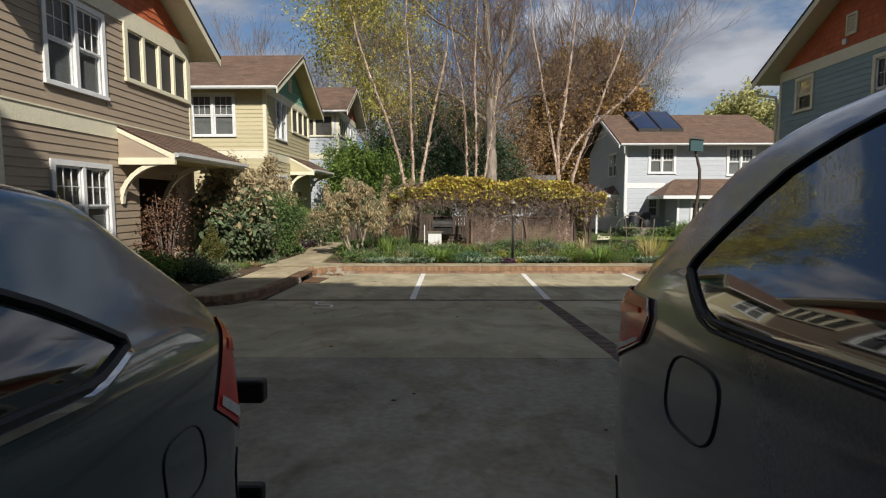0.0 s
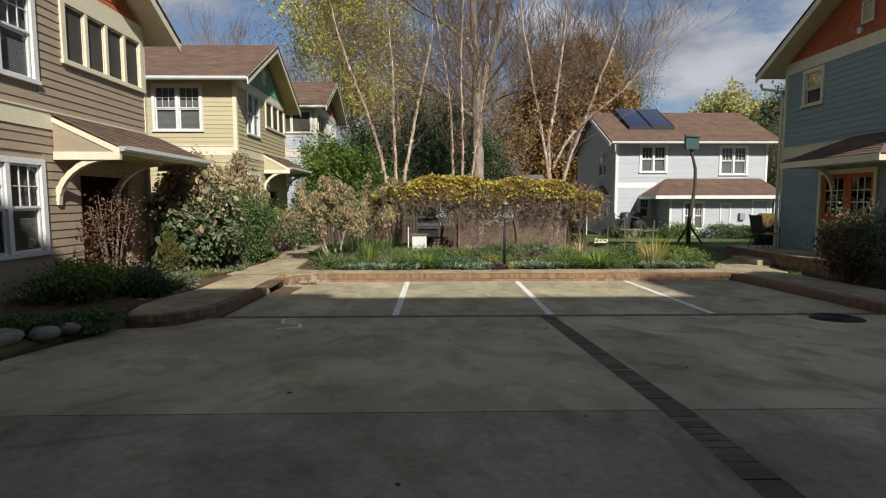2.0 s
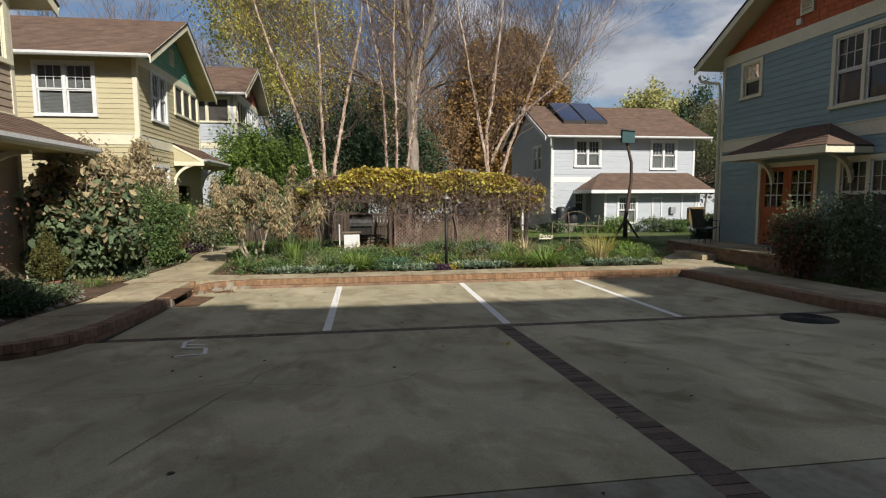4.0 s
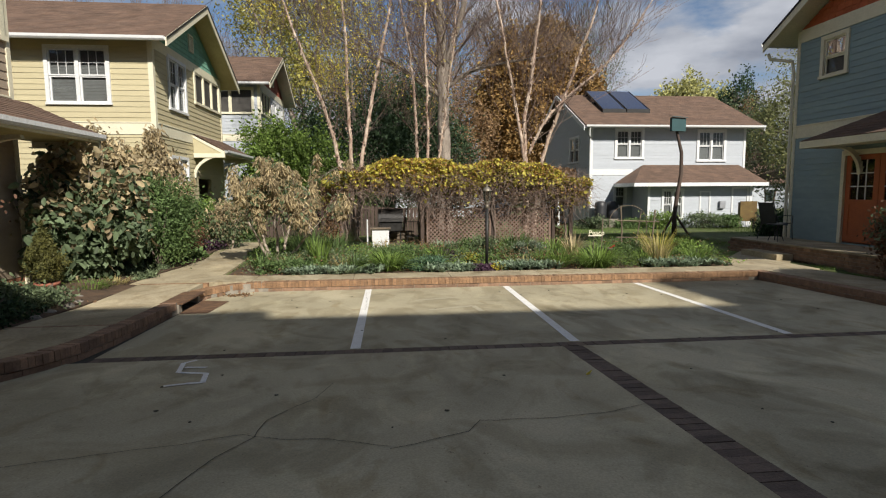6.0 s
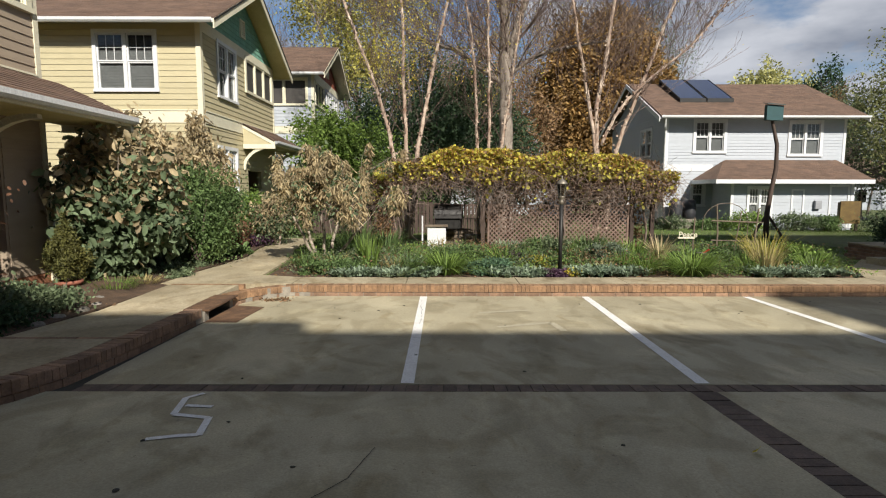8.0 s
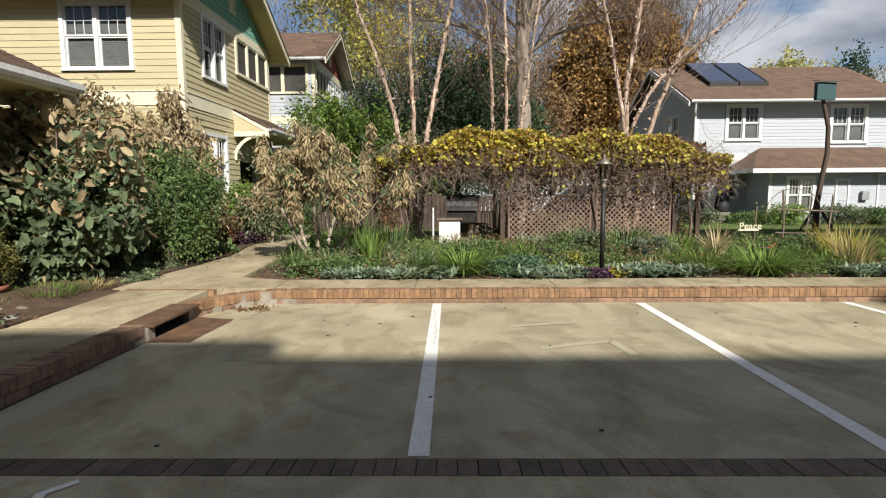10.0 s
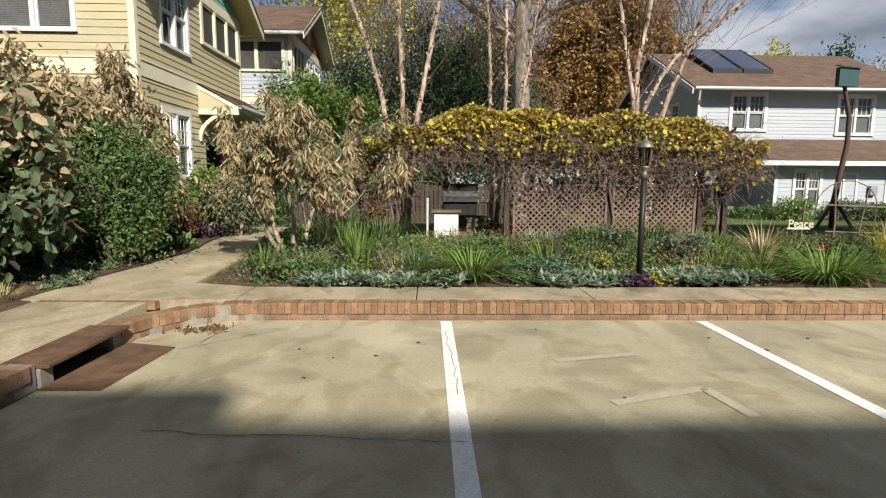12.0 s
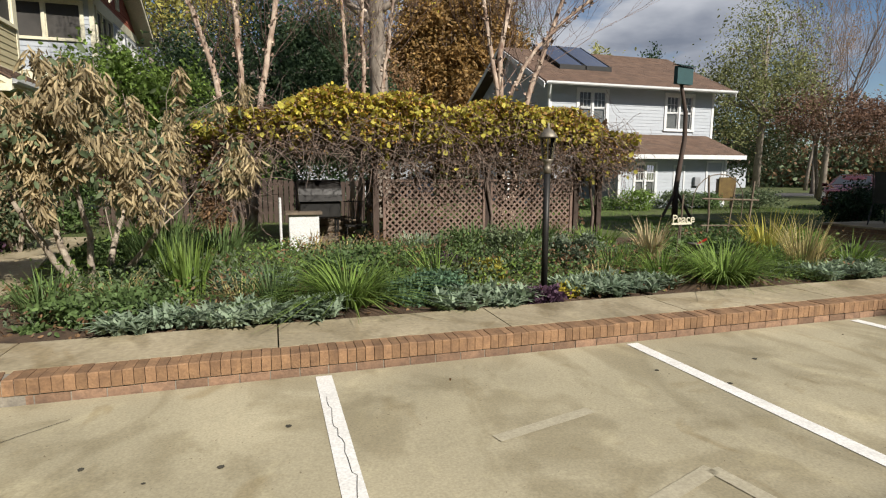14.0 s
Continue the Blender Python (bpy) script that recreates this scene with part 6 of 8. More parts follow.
def car(label, at, yaw, paint_m, W, H, prof_s, prof_h, belt, L=4.4, hi=(), lo=1.2, lamp=(0.9, 1.2), flap=(0.5, 1.0), hitch=False):
    """A hatchback built from its side line: s runs from the tail forwards (0 is the rear bumper). Local +y is rearwards."""
    c = thing("parked_car", (0, 0, 0), label, "car", "")
    def wid(s):
        return W / 2 * car_spline([0, 0.12, 0.35, 0.8, 1.6, 3.0, 4.0, 4.25, 4.4], [0.91, 0.965, 0.985, 1.0, 1.0, 1.0, 0.93, 0.82, 0.66], s * 4.4 / L)
    def roof_h(s):
        return car_spline(prof_s, prof_h, s)
    def sec(s):
        """Section from sill to roof centre: rows of x, z."""
        w, h = wid(s), roof_h(s)
        b = min(belt, h - 0.05)
        top = h
        inset = max(0.0, min(1.0, (h - belt) / 0.42))
        pts = [(w * 0.90, 0.24), (w * 0.985, 0.34), (w * 1.0, 0.55), (w * 0.985, 0.72), (w * 0.99, 0.86), (w * 0.965, b), (w * (0.955 - 0.13 * inset), b + (top - b) * 0.55), (w * (0.945 - 0.24 * inset), b + (top - b) * 0.88), (w * (0.90 - 0.36 * inset), top - 0.012), (w * 0.25, top + 0.012), (0.0, top + 0.016)]
        return pts
    us = [0, 0.09, 0.2, 0.3, 0.4, 0.5, 0.64, 0.76, 0.85, 0.95, 1.0]
    def surf(s, u, out=0.0):
        p = sec(s)
        x = car_spline(us, [q[0] for q in p], u)
        z = car_spline(us, [q[1] for q in p], u)
        if out:
            d = 0.01
            x1, z1 = car_spline(us, [q[0] for q in p], min(1, u + d)), car_spline(us, [q[1] for q in p], min(1, u + d))
            x0, z0 = car_spline(us, [q[0] for q in p], max(0, u - d)), car_spline(us, [q[1] for q in p], max(0, u - d))
            l = math.hypot(x1 - x0, z1 - z0) or 1
            x += (z1 - z0) / l * out
            z -= (x1 - x0) / l * out
        return x, -s, z
    # body skin, both sides, with wheel arches cut
    sh = Shape()
    ns, nu = 90, 34
    S = [L * (i / ns) ** 1.0 for i in range(ns + 1)]
    U = [j / nu for j in range(nu + 1)]
    wheels = (0.85, L - 0.85)
    grid = {}
    for side in (1, -1):
        for i, s in enumerate(S):
            for j, u in enumerate(U):
                x, y, z = surf(s, u)
                grid[side, i, j] = len(sh.v)
                sh.v.append((x * side, y, z))
        for i in range(ns):
            for j in range(nu):
                sm = (S[i] + S[i + 1]) / 2
                zc = sh.v[grid[side, i, j]][2]
                if any((sm - q) ** 2 + (zc - 0.33) ** 2 < 0.37 ** 2 for q in wheels) and j < 14:
                    continue
                sh.f.append((grid[side, i, j], grid[side, i + 1, j], grid[side, i + 1, j + 1], grid[side, i, j + 1]))
    # tail and nose closing faces
    for i in (0, ns):
        for j in range(nu):
            sh.f.append((grid[1, i, j], grid[1, i, j + 1], grid[-1, i, j + 1], grid[-1, i, j]))
    body = part("body", sh, paint_m, c, smooth=True)
    md = body.modifiers.new("edge", "EDGE_SPLIT")
    md.split_angle = radians(50)
    def patch(name, fs, fu, m, parent, off=0.006, na=26, nb=12, lab="", side=1):
        """A panel lying on the skin: fs, fu give s and u over a square."""
        q = Shape()
        for a in range(na + 1):
            for b in range(nb + 1):
                s, u = fs(a / na, b / nb), fu(a / na, b / nb)
                x, y, z = surf(s, u, off)
                q.v.append((x * side, y, z))
        for a in range(na):
            for b in range(nb):
                k = a * (nb + 1) + b
                q.f.append((k, k + nb + 1, k + nb + 2, k + 1))
        return part(name, q, m, parent, lab, smooth=True)
    zu = lambda s_, z_: float(np.interp(z_, [surf(s_, u_)[2] for u_ in US], US))
    US = [k / 60 for k in range(57)]
    for side in (1, -1):
        win_s = lambda a, b: hi[0][0] + (hi[0][-1] - hi[0][0]) * (a ** 1.6)
        def win_u(a, b):
            s_ = win_s(a, 0)
            top_, low_ = car_spline(hi[0], hi[1], s_), car_spline([hi[0][0], hi[0][0] + 0.15, 3.4], [hi[1][0] - 0.015, lo, lo], s_)
            return zu(s_, low_ + (top_ - low_) * b)
        gsd = patch("side_window", win_s, win_u, CARGLASS, c, 0.006, 44, 10, side=side)
        edge = [(win_s(a, 0), win_u(a, 0)) for a in [1 - i / 30 for i in range(31)]] + [(win_s(0, b), win_u(0, b)) for b in [i / 8 for i in range(1, 9)]] + [(win_s(a, 1), win_u(a, 1)) for a in [i / 30 for i in range(1, 31)]]
        pts = [surf(s, u, 0.009) for s, u in edge]
        pts = [(x * side, y, z) for x, y, z in pts]
        part("window_seal", Shape().tube(pts, 0.011 if hitch else 0.006, 6), PLASTIC, c)
        part("window_trim", Shape().tube([(x + 0.004 * side, y, z - 0.012) for x, y, z in pts[:34]], 0.011 if hitch else 0.004, 6), CHROME if hitch else PLASTIC, c, "bright window trim" if hitch else "")
        for sp in (1.35, 2.3):
            q = [surf(sp, 0.53 + 0.27 * k / 8, 0.011) for k in range(9)]
            part("window_pillar", Shape().tube([(x * side, y, z) for x, y, z in q], 0.022, 6), PLASTIC, c)
            q = [surf(sp - 0.12 + 0.12 * k / 10, 0.12 + 0.4 * k / 10, 0.0) for k in range(11)]
            part("door_seam", Shape().tube([(x * side, y, z) for x, y, z in q], 0.004, 5), PLASTIC, c)
        # rear lamp: wraps round the corner
        f_s = lambda a, b: 0.004 + a * (0.28 - 0.13 * b if hitch else 0.33 - 0.06 * abs(b - 0.6))
        f_u = lambda a, b: zu(max(0.03, f_s(a, b)), lamp[0] + (0.16 if hitch else 0.10) * a * (1 - b) + (lamp[1] - lamp[0]) * b)
        lm = patch("tail_light", f_s, f_u, RED_L, c, 0.005, 30, 16, side=side)
        if hitch or not yaw:
            patch("lamp_reflector", lambda a, b: f_s(0.12 + 0.70 * a, 0.66 + 0.12 * b), lambda a, b: f_u(0.12 + 0.70 * a, 0.66 + 0.12 * b), AMBER_L, c, 0.008, 20, 6, "orange-red upper lamp lens", side)
            patch("reversing_lens", lambda a, b: f_s(0.25 + 0.68 * a, 0.06 + 0.10 * b), lambda a, b: f_u(0.25 + 0.68 * a, 0.06 + 0.10 * b), CLEAR_L, c, 0.009, 20, 5, "clear lower lamp lens", side)
        rim = [] if hitch else [surf(f_s(*q), f_u(*q), 0.008) for q in [(k / 12, 1) for k in range(13)] + [(1, 1 - k / 8) for k in range(1, 9)] + [(1 - k / 12, 0) for k in range(1, 13)]]
        if rim:
            part("lamp_rim", Shape().tube([(x * side, y, z) for x, y, z in rim], 0.002, 5), CHROME, c)
        part("bumper_seam", Shape().tube([(x * side, y, z) for x, y, z in [surf(0.10 + 0.10 * k / 10, 0.34 - 0.30 * k / 10, 0.0) for k in range(11)]], 0.002, 5), PLASTIC, c)
    # fuel flap on the side that faces the gap between the cars
    fside = 1 if hitch else -1
    fc_s, fc_z = flap
    ring = []
    for k in range(33):
        a = 2 * math.pi * k / 32
        ex = 3.0
        ds = 0.095 * abs(math.cos(a)) ** (2 / ex) * (1 if math.cos(a) > 0 else -1)
        dz = (0.08 if hitch else 0.062) * abs(math.sin(a)) ** (2 / ex) * (1 if math.sin(a) > 0 else -1)
        s = fc_s + ds + dz * 0.2
        u = float(np.interp(fc_z + dz, [surf(s, u_)[2] for u_ in US], US))
        x, y, z = surf(s, u, 0.001)
        ring.append((x * fside, y, z))
    part("fuel_flap_seam", Shape().tube(ring, 0.002, 5, False), PLASTIC, c)
    # rear window, spoiler, bumper, plate
    sh = Shape()
    for a in range(9):
        for b in range(13):
            s = car_spline([0, 1], [prof_s[2], prof_s[4]], a / 8)
            h_, w_ = roof_h(s), wid(s) * (0.62 - 0.12 * a / 8)
            xx = -w_ + 2 * w_ * b / 12
            sh.v.append((xx, -s + 0.012, h_ + 0.014 - 0.02 * (xx / w_) ** 2))
    for a in range(8):
        for b in range(12):
            k = a * 13 + b
            sh.f.append((k, k + 1, k + 14, k + 13))
    part("rear_window", sh, CARGLASS, c, smooth=True)
    sp_s = prof_s[4]
    part("spoiler", Shape().slab([(-W * 0.34, -sp_s - 0.14, roof_h(sp_s + 0.14) - 0.01), (W * 0.34, -sp_s - 0.14, roof_h(sp_s + 0.14) - 0.01), (W * 0.31, -sp_s + 0.02, roof_h(sp_s + 0.05) - 0.01), (-W * 0.31, -sp_s + 0.02, roof_h(sp_s + 0.05) - 0.01)], (0, 0, -0.03)), paint_m, c, bevel=0.01)
    part("rear_bumper", Shape().box((-W * 0.38, -0.02, 0.26), (W * 0.38, 0.05, 0.56)), PLASTIC if hitch else paint_m, c, bevel=0.03)
    part("number_plate", Shape().box((-0.16, 0.03, 0.72), (0.16, 0.036, 0.87)), CLEAR_L, c)
    part("underbody", Shape().box((-W * 0.40, -L + 0.2, 0.18), (W * 0.40, -0.1, 0.5)), PLASTIC, c)
    for s in wheels:
        for side in (1, -1):
            wh = new("wheel")
            wh.parent = c
            xw = wid(s) * side
            part("tyre", Shape().tube([(xw * 0.99, -s, 0.32), (xw * 0.97, -s, 0.32), (xw * 0.80, -s, 0.32), (xw * 0.78, -s, 0.32)], [0.27, 0.32, 0.32, 0.28], 28), RUBBER, wh, smooth=False)
            part("rim", Shape().tube([(xw * 0.995, -s, 0.32), (xw * 0.98, -s, 0.32)], [0.20, 0.225], 24), PEWTER, wh)
    if hitch:
        hr = new("bike_hitch")
        hr.parent = c
        part("receiver", Shape().box((-0.03, -0.1, 0.33), (0.03, 0.22, 0.39)), LAMPBLACK, hr)
        part("upright", Shape().box((-0.035, 0.18, 0.36), (0.035, 0.24, 0.95)), LAMPBLACK, hr)
        part("arm_end", Shape().box((0.0, 0.10, 0.83), (0.855, 0.155, 0.905)), LAMPBLACK, hr, "folded black rack arm", bevel=0.012)
        part("tray_end", Shape().box((-0.1, 0.05, 0.53), (0.865, 0.10, 0.59)), LAMPBLACK, hr, bevel=0.012)
    if yaw:
        part("grille", Shape().box((-0.42, -L - 0.03, 0.60), (0.42, -L + 0.05, 0.74)), LAMPBLACK, c, bevel=0.02)
        part("grille_rim", Shape().tube([(-0.42, -L - 0.035, 0.74), (0.42, -L - 0.035, 0.74), (0.34, -L - 0.035, 0.60), (-0.34, -L - 0.035, 0.60), (-0.42, -L - 0.035, 0.74)], 0.016, 5), CHROME, c)
        for side in (1, -1):
            part("headlight", Shape().slab([(0.48 * side, -L - 0.01, 0.64), (0.74 * side, -L + 0.12, 0.66), (0.78 * side, -L + 0.2, 0.80), (0.46 * side, -L - 0.005, 0.75)], (0, -0.03, 0.005)), CLEAR_L, c)
            part("mirror", Shape().box((side * 0.98 - 0.09, -3.0, 1.0), (side * 0.98 + 0.09, -2.9, 1.13)), paint_m, c, bevel=0.02)
        part("front_bumper", Shape().box((-0.72, -L - 0.06, 0.30), (0.72, -L + 0.2, 0.54)), paint_m, c, bevel=0.04)
        ws = Shape()
        ws.v += [(-0.62, -3.58, 1.105), (0.62, -3.58, 1.105), (0.50, -3.06, 1.415), (-0.50, -3.06, 1.415)]
        ws.f.append((0, 1, 2, 3))
        part("windscreen", ws, CARGLASS, c)
    c.matrix_basis = pose(*at, -3.4 if yaw == 0 else 0, 0, yaw)
    return c


wagon = car("dark blue-green grey wagon with chrome window trim and rear rack", (-0.69, -8.58, 0.38), 0, paint("slate_blue_car_paint", (0.105, 0.15, 0.175)), 1.80, 1.50,
            [0, 0.07, 0.15, 0.23, 0.31, 0.39, 0.46, 0.7, 1.2, 2.2, 3.0, 3.6, 4.1, 4.45, 4.6], [0.98, 1.07, 1.19, 1.27, 1.34, 1.41, 1.48, 1.50, 1.51, 1.51, 1.42, 1.08, 0.98, 0.86, 0.70], 1.10, L=4.6,
            hi=([0.62, 0.80, 1.1, 1.6, 3.0], [1.175, 1.27, 1.37, 1.40, 1.36]), lo=1.12, lamp=(0.78, 1.14), flap=(0.45, 0.87), hitch=True)
suv = car("silver-grey compact sport utility car", (2.005, -8.78, 0.41), 0, paint("silver_grey_car_paint", (0.29, 0.325, 0.365)), 1.80, 1.62,
          [0, 0.05, 0.11, 0.17, 0.22, 0.27, 0.33, 0.5, 1.2, 2.0, 2.9, 3.55, 4.1, 4.3, 4.45], [1.10, 1.18, 1.25, 1.32, 1.39, 1.46, 1.53, 1.59, 1.63, 1.63, 1.56, 1.18, 1.06, 0.95, 0.75], 1.20, L=4.45,
          hi=([0.46, 0.56, 0.75, 1.4, 3.0], [1.30, 1.44, 1.50, 1.52, 1.46]), lo=1.22, lamp=(1.03, 1.22), flap=(0.54, 1.09))
far_car = car("dark red parked car with chrome-edged grille by the woods", (24.2, 17.6, -0.15), -62, paint("dark_red_car_paint", (0.12, 0.015, 0.02)), 1.8, 1.5,
              [0, 0.05, 0.12, 0.36, 0.72, 1.2, 2.2, 3.0, 3.6, 4.1, 4.45, 4.6], [0.98, 1.03, 1.10, 1.28, 1.44, 1.475, 1.49, 1.42, 1.08, 0.98, 0.86, 0.70], 0.94, L=4.6, hi=([0.54, 0.75, 1.1, 1.6, 3.0], [1.10, 1.22, 1.36, 1.40, 1.30]), lo=1.0, lamp=(0.8, 1.0), flap=(0.5, 0.8))

# ---- trees ----
def grow(sh, p, d, length, r, level, rng, tips, spread=0.5, up=0.15, kids=3, seg=4, sides=6, min_r=0.004, wob=0.12):
    """A limb that bends, tapers and forks."""
    pts, rad = [p.copy()], [r]
    q, dd = p.copy(), d.copy()
    for k in range(seg):
        dd = (dd + Vector((rng.uniform(-wob, wob), rng.uniform(-wob, wob), rng.uniform(-wob, wob) * 0.5 + up * 0.3))).normalized()
        q = q + dd * length / seg
        pts.append(q.copy())
        rad.append(max(min_r, r * (1 - 0.75 * (k + 1) / seg)) if level == 0 else max(min_r, r * (1 - 0.45 * (k + 1) / seg)))
    sh.tube(pts, rad, sides if r > 0.02 else 3, False)
    if level == 0:
        tips += pts[1:]
        return
    for k in range(kids):
        t = rng.uniform(0.35, 1.0) if k else 1.0
        i = min(seg - 1, int(t * seg))
        b = pts[i].lerp(pts[i + 1], t * seg - i) if i < seg else pts[-1]
        ax = Vector((rng.uniform(-1, 1), rng.uniform(-1, 1), rng.uniform(-0.2, 0.9))).normalized()
        nd = (dd * (1 - spread) + ax * spread + Vector((0, 0, up))).normalized()
        grow(sh, b, nd, length * rng.uniform(0.55, 0.8), rad[min(i + 1, seg)] * (0.8 if k == 0 else rng.uniform(0.4, 0.65)), level - 1, rng, tips, spread, up, kids, max(3, seg - 1), max(4, sides - 1), min_r, wob * 1.2)


def tree(name, label, at, trunks, bark, seed, levels=3, spread=0.5, up=0.15, kids=3, min_r=0.004, leaf=None, sides=8, twigs_m=None, wander_=0.11, limb=0.5, lo=3):
    """trunks: rows of lean x, lean y, height, radius."""
    t = thing(name, at, label, "tree")
    rng = random.Random(seed)
    tips = []
    base = Vector(at)
    for lx, ly, h, r in trunks:
        tr, cr = Shape(), Shape()
        p = base + Vector((lx * 0.08 * h * 0.3, ly * 0.05 * h * 0.3, -0.1))
        d = Vector((lx, ly, 1)).normalized()
        n = 14 if limb < 0.5 else 9
        pts, rad = [], []
        q = p.copy()
        for k in range(n + 1):
            pts.append(q.copy())
            rad.append(r * (1 - (0.82 if limb == 0.5 else 0.93) * (k / n) ** (1 if limb == 0.5 else 0.7)) * (1.25 if k == 0 else 1))
            d = (d + Vector((rng.uniform(-wander_, wander_), rng.uniform(-wander_, wander_), 0.02))).normalized()
            if limb < 0.5:
                d = Vector((d.x * 0.92, d.y * 0.92, d.z)).normalized()
            q = q + d * h / n
        tr.tube(pts, rad, sides)
        part("trunk", tr, bark, t, smooth=True)
        for k in range(lo, n + 1):
            for _ in range(2 if k < n else 3):
                a = rng.uniform(0, 2 * math.pi)
                nd = Vector((math.cos(a), math.sin(a), (0.9 if limb == 0.5 else 0.6) + up)).normalized()
                grow(cr, pts[k], nd, h * rng.uniform(0.16, 0.30) * (1 if limb == 0.5 else 0.85), rad[k] * limb, levels - 1, rng, tips, spread, up, kids, 4, 5, min_r)
        part("limb", cr, twigs_m or TWIG, t)
    if leaf and tips:
        m, size, n_, kw = leaf
        g = np.random.default_rng(seed)
        P = np.array([tuple(v) for v in tips])
        k = g.integers(0, len(P), n_)
        leaves("foliage", P[k] + g.normal(size=(n_, 3)) * kw.pop("scatter", 0.18), size, m, t, seed=seed, **kw)
    return t


BIRCH_TWIG = mat("reddish_birch_twig", (0.26, 0.185, 0.15), (0.12, 0.08, 0.065), 0.9, 6, 30, 0.2)
def smooth_line(pts, n):
    """A smooth run of n + 1 points through the given ones, with the share of its length."""
    P = np.array(pts, float)
    d = np.concatenate([[0], np.cumsum(np.linalg.norm(np.diff(P, axis=0), axis=1))])
    out = []
    for k in range(n + 1):
        q = d[-1] * k / n
        out.append(Vector([flow(list(d), list(P[:, i]), q) for i in range(3)]))
    return out


def flow(xs, ys, x):
    """A value on the smooth curve through given points."""
    n = len(xs)
    k = max(0, min(n - 2, int(np.searchsorted(xs, x, "right")) - 1))
    h = xs[k + 1] - xs[k]
    t = min(1.0, (x - xs[k]) / h)
    g = [(ys[1] - ys[0]) / (xs[1] - xs[0])] + [(ys[j + 1] - ys[j - 1]) / (xs[j + 1] - xs[j - 1]) for j in range(1, n - 1)] + [(ys[-1] - ys[-2]) / (xs[-1] - xs[-2])]
    return ys[k] * (2 * t ** 3 - 3 * t ** 2 + 1) + ys[k + 1] * (3 * t ** 2 - 2 * t ** 3) + h * g[k] * (t ** 3 - 2 * t ** 2 + t) + h * g[k + 1] * (t ** 3 - t ** 2)


def stemmed_tree(name, label, at, stems, bark, seed, twig, low=3.0, reach=1.7, flakes=0, leaf=None, side=1.0, min_r=0.004, each=2):
    """A tree whose stems follow given lines (y is counted from the base); limbs rise from them above the height low."""
    t = thing(name, at, label, "tree")
    rng = random.Random(seed)
    g = np.random.default_rng(seed)
    tips, skin = [], []
    for pts, r0, r1 in stems:
        r0 *= 0.88
        line = smooth_line([(x, at[1] + y, z) for x, y, z in pts], 34)
        line = [p + Vector((rng.uniform(-1, 1), rng.uniform(-1, 1), 0)) * 0.022 for p in line]
        n = len(line) - 1
        rad = [r0 + (r1 - r0) * (k / n) ** 0.8 for k in range(n + 1)]
        part("trunk", Shape().tube(line, rad, 10), bark, t, smooth=True)
        cr = Shape()
        for k in range(2, n + 1):
            p = line[k]
            if p.z < low or (k % 2 and k < n):
                continue
            along = (line[min(k + 1, n)] - line[k - 1]).normalized()
            for _ in range(each if k < n else 4):
                a = rng.uniform(0, 2 * math.pi)
                nd = (along * 0.9 + Vector((math.cos(a), math.sin(a), 0.25)) * side * (0.45 if k == n else 0.95)).normalized()
                grow(cr, p, nd, reach * rng.uniform(0.55, 1.25) * (1 - 0.35 * k / n), max(0.009, rad[k] * rng.uniform(0.16, 0.30)), 3, rng, tips, 0.38, 0.08, 3, 4, 4, min_r, 0.18)
        part("limb", cr, twig, t)
        for p, r in zip(line, rad):
            if p.z < 8:
                for _ in range(flakes):
                    a = g.uniform(0, 6.283)
                    skin.append((p.x + r * math.cos(a), p.y + r * math.sin(a), p.z + g.uniform(-0.15, 0.15)))
    if skin:
        leaves("peeling_bark", np.array(skin), 0.075, bark, t, "curling papery bark flakes", "stuff", seed=seed, aspect=0.8, fold=0.9)
    if leaf and tips:
        m, size, n_, scatter = leaf
        P = np.array([tuple(v) for v in tips])
        k = g.integers(0, len(P), n_)
        leaves("foliage", P[k] + g.normal(size=(n_, 3)) * scatter, size, m, t, seed=seed, droop=0.4)
    return t


stemmed_tree("river_birch", "river birch clump with peeling pale bark and sparse yellow leaves", (-0.85, 13.8, 0.05), [
    ([(-0.95, 0, 0), (-1.25, 0, 2.7), (-1.61, 0, 4.33), (-2.46, 0.1, 6.68), (-3.1, 0.2, 8.5), (-3.5, 0.2, 10.2)], 0.105, 0.025),
    ([(-0.83, 0.1, 0), (-0.83, 0, 3.0), (-0.9, 0, 5.2), (-0.94, 0, 7.34), (-1.1, -0.1, 9.5), (-1.0, 0, 11.5)], 0.10, 0.025),
    ([(-0.72, 0, 0), (-0.43, 0, 3.0), (0.12, 0, 5.86), (0.63, 0, 8.23), (0.65, 0, 9.5), (0.8, 0, 11.5)], 0.105, 0.025)], BARK_B, 4, BIRCH_TWIG, flakes=9, leaf=(L_YEL, 0.07, 5200, 0.14))
stemmed_tree("river_birch", "slender river birch with peeling pale bark, nearly leafless", (1.75, 13.7, 0.05), [
    ([(1.6, 0, 0), (1.51, 0, 3.2), (1.44, 0, 5.23), (1.23, 0, 6.96), (0.9, 0, 8.8), (0.6, 0, 10.5)], 0.08, 0.02),
    ([(1.75, 0.1, 0), (1.89, 0, 3.2), (1.88, 0, 5.23), (1.83, 0, 7.4), (1.9, 0, 9.5), (2.0, 0, 11.0)], 0.08, 0.02),
    ([(1.95, 0, 0), (2.3, 0, 3.0), (2.6, 0, 5.0), (2.85, 0, 7.0), (3.0, 0, 9.0)], 0.075, 0.02)], BARK_B, 9, BIRCH_TWIG, reach=1.3, flakes=8, leaf=(L_YEL, 0.06, 900, 0.1))
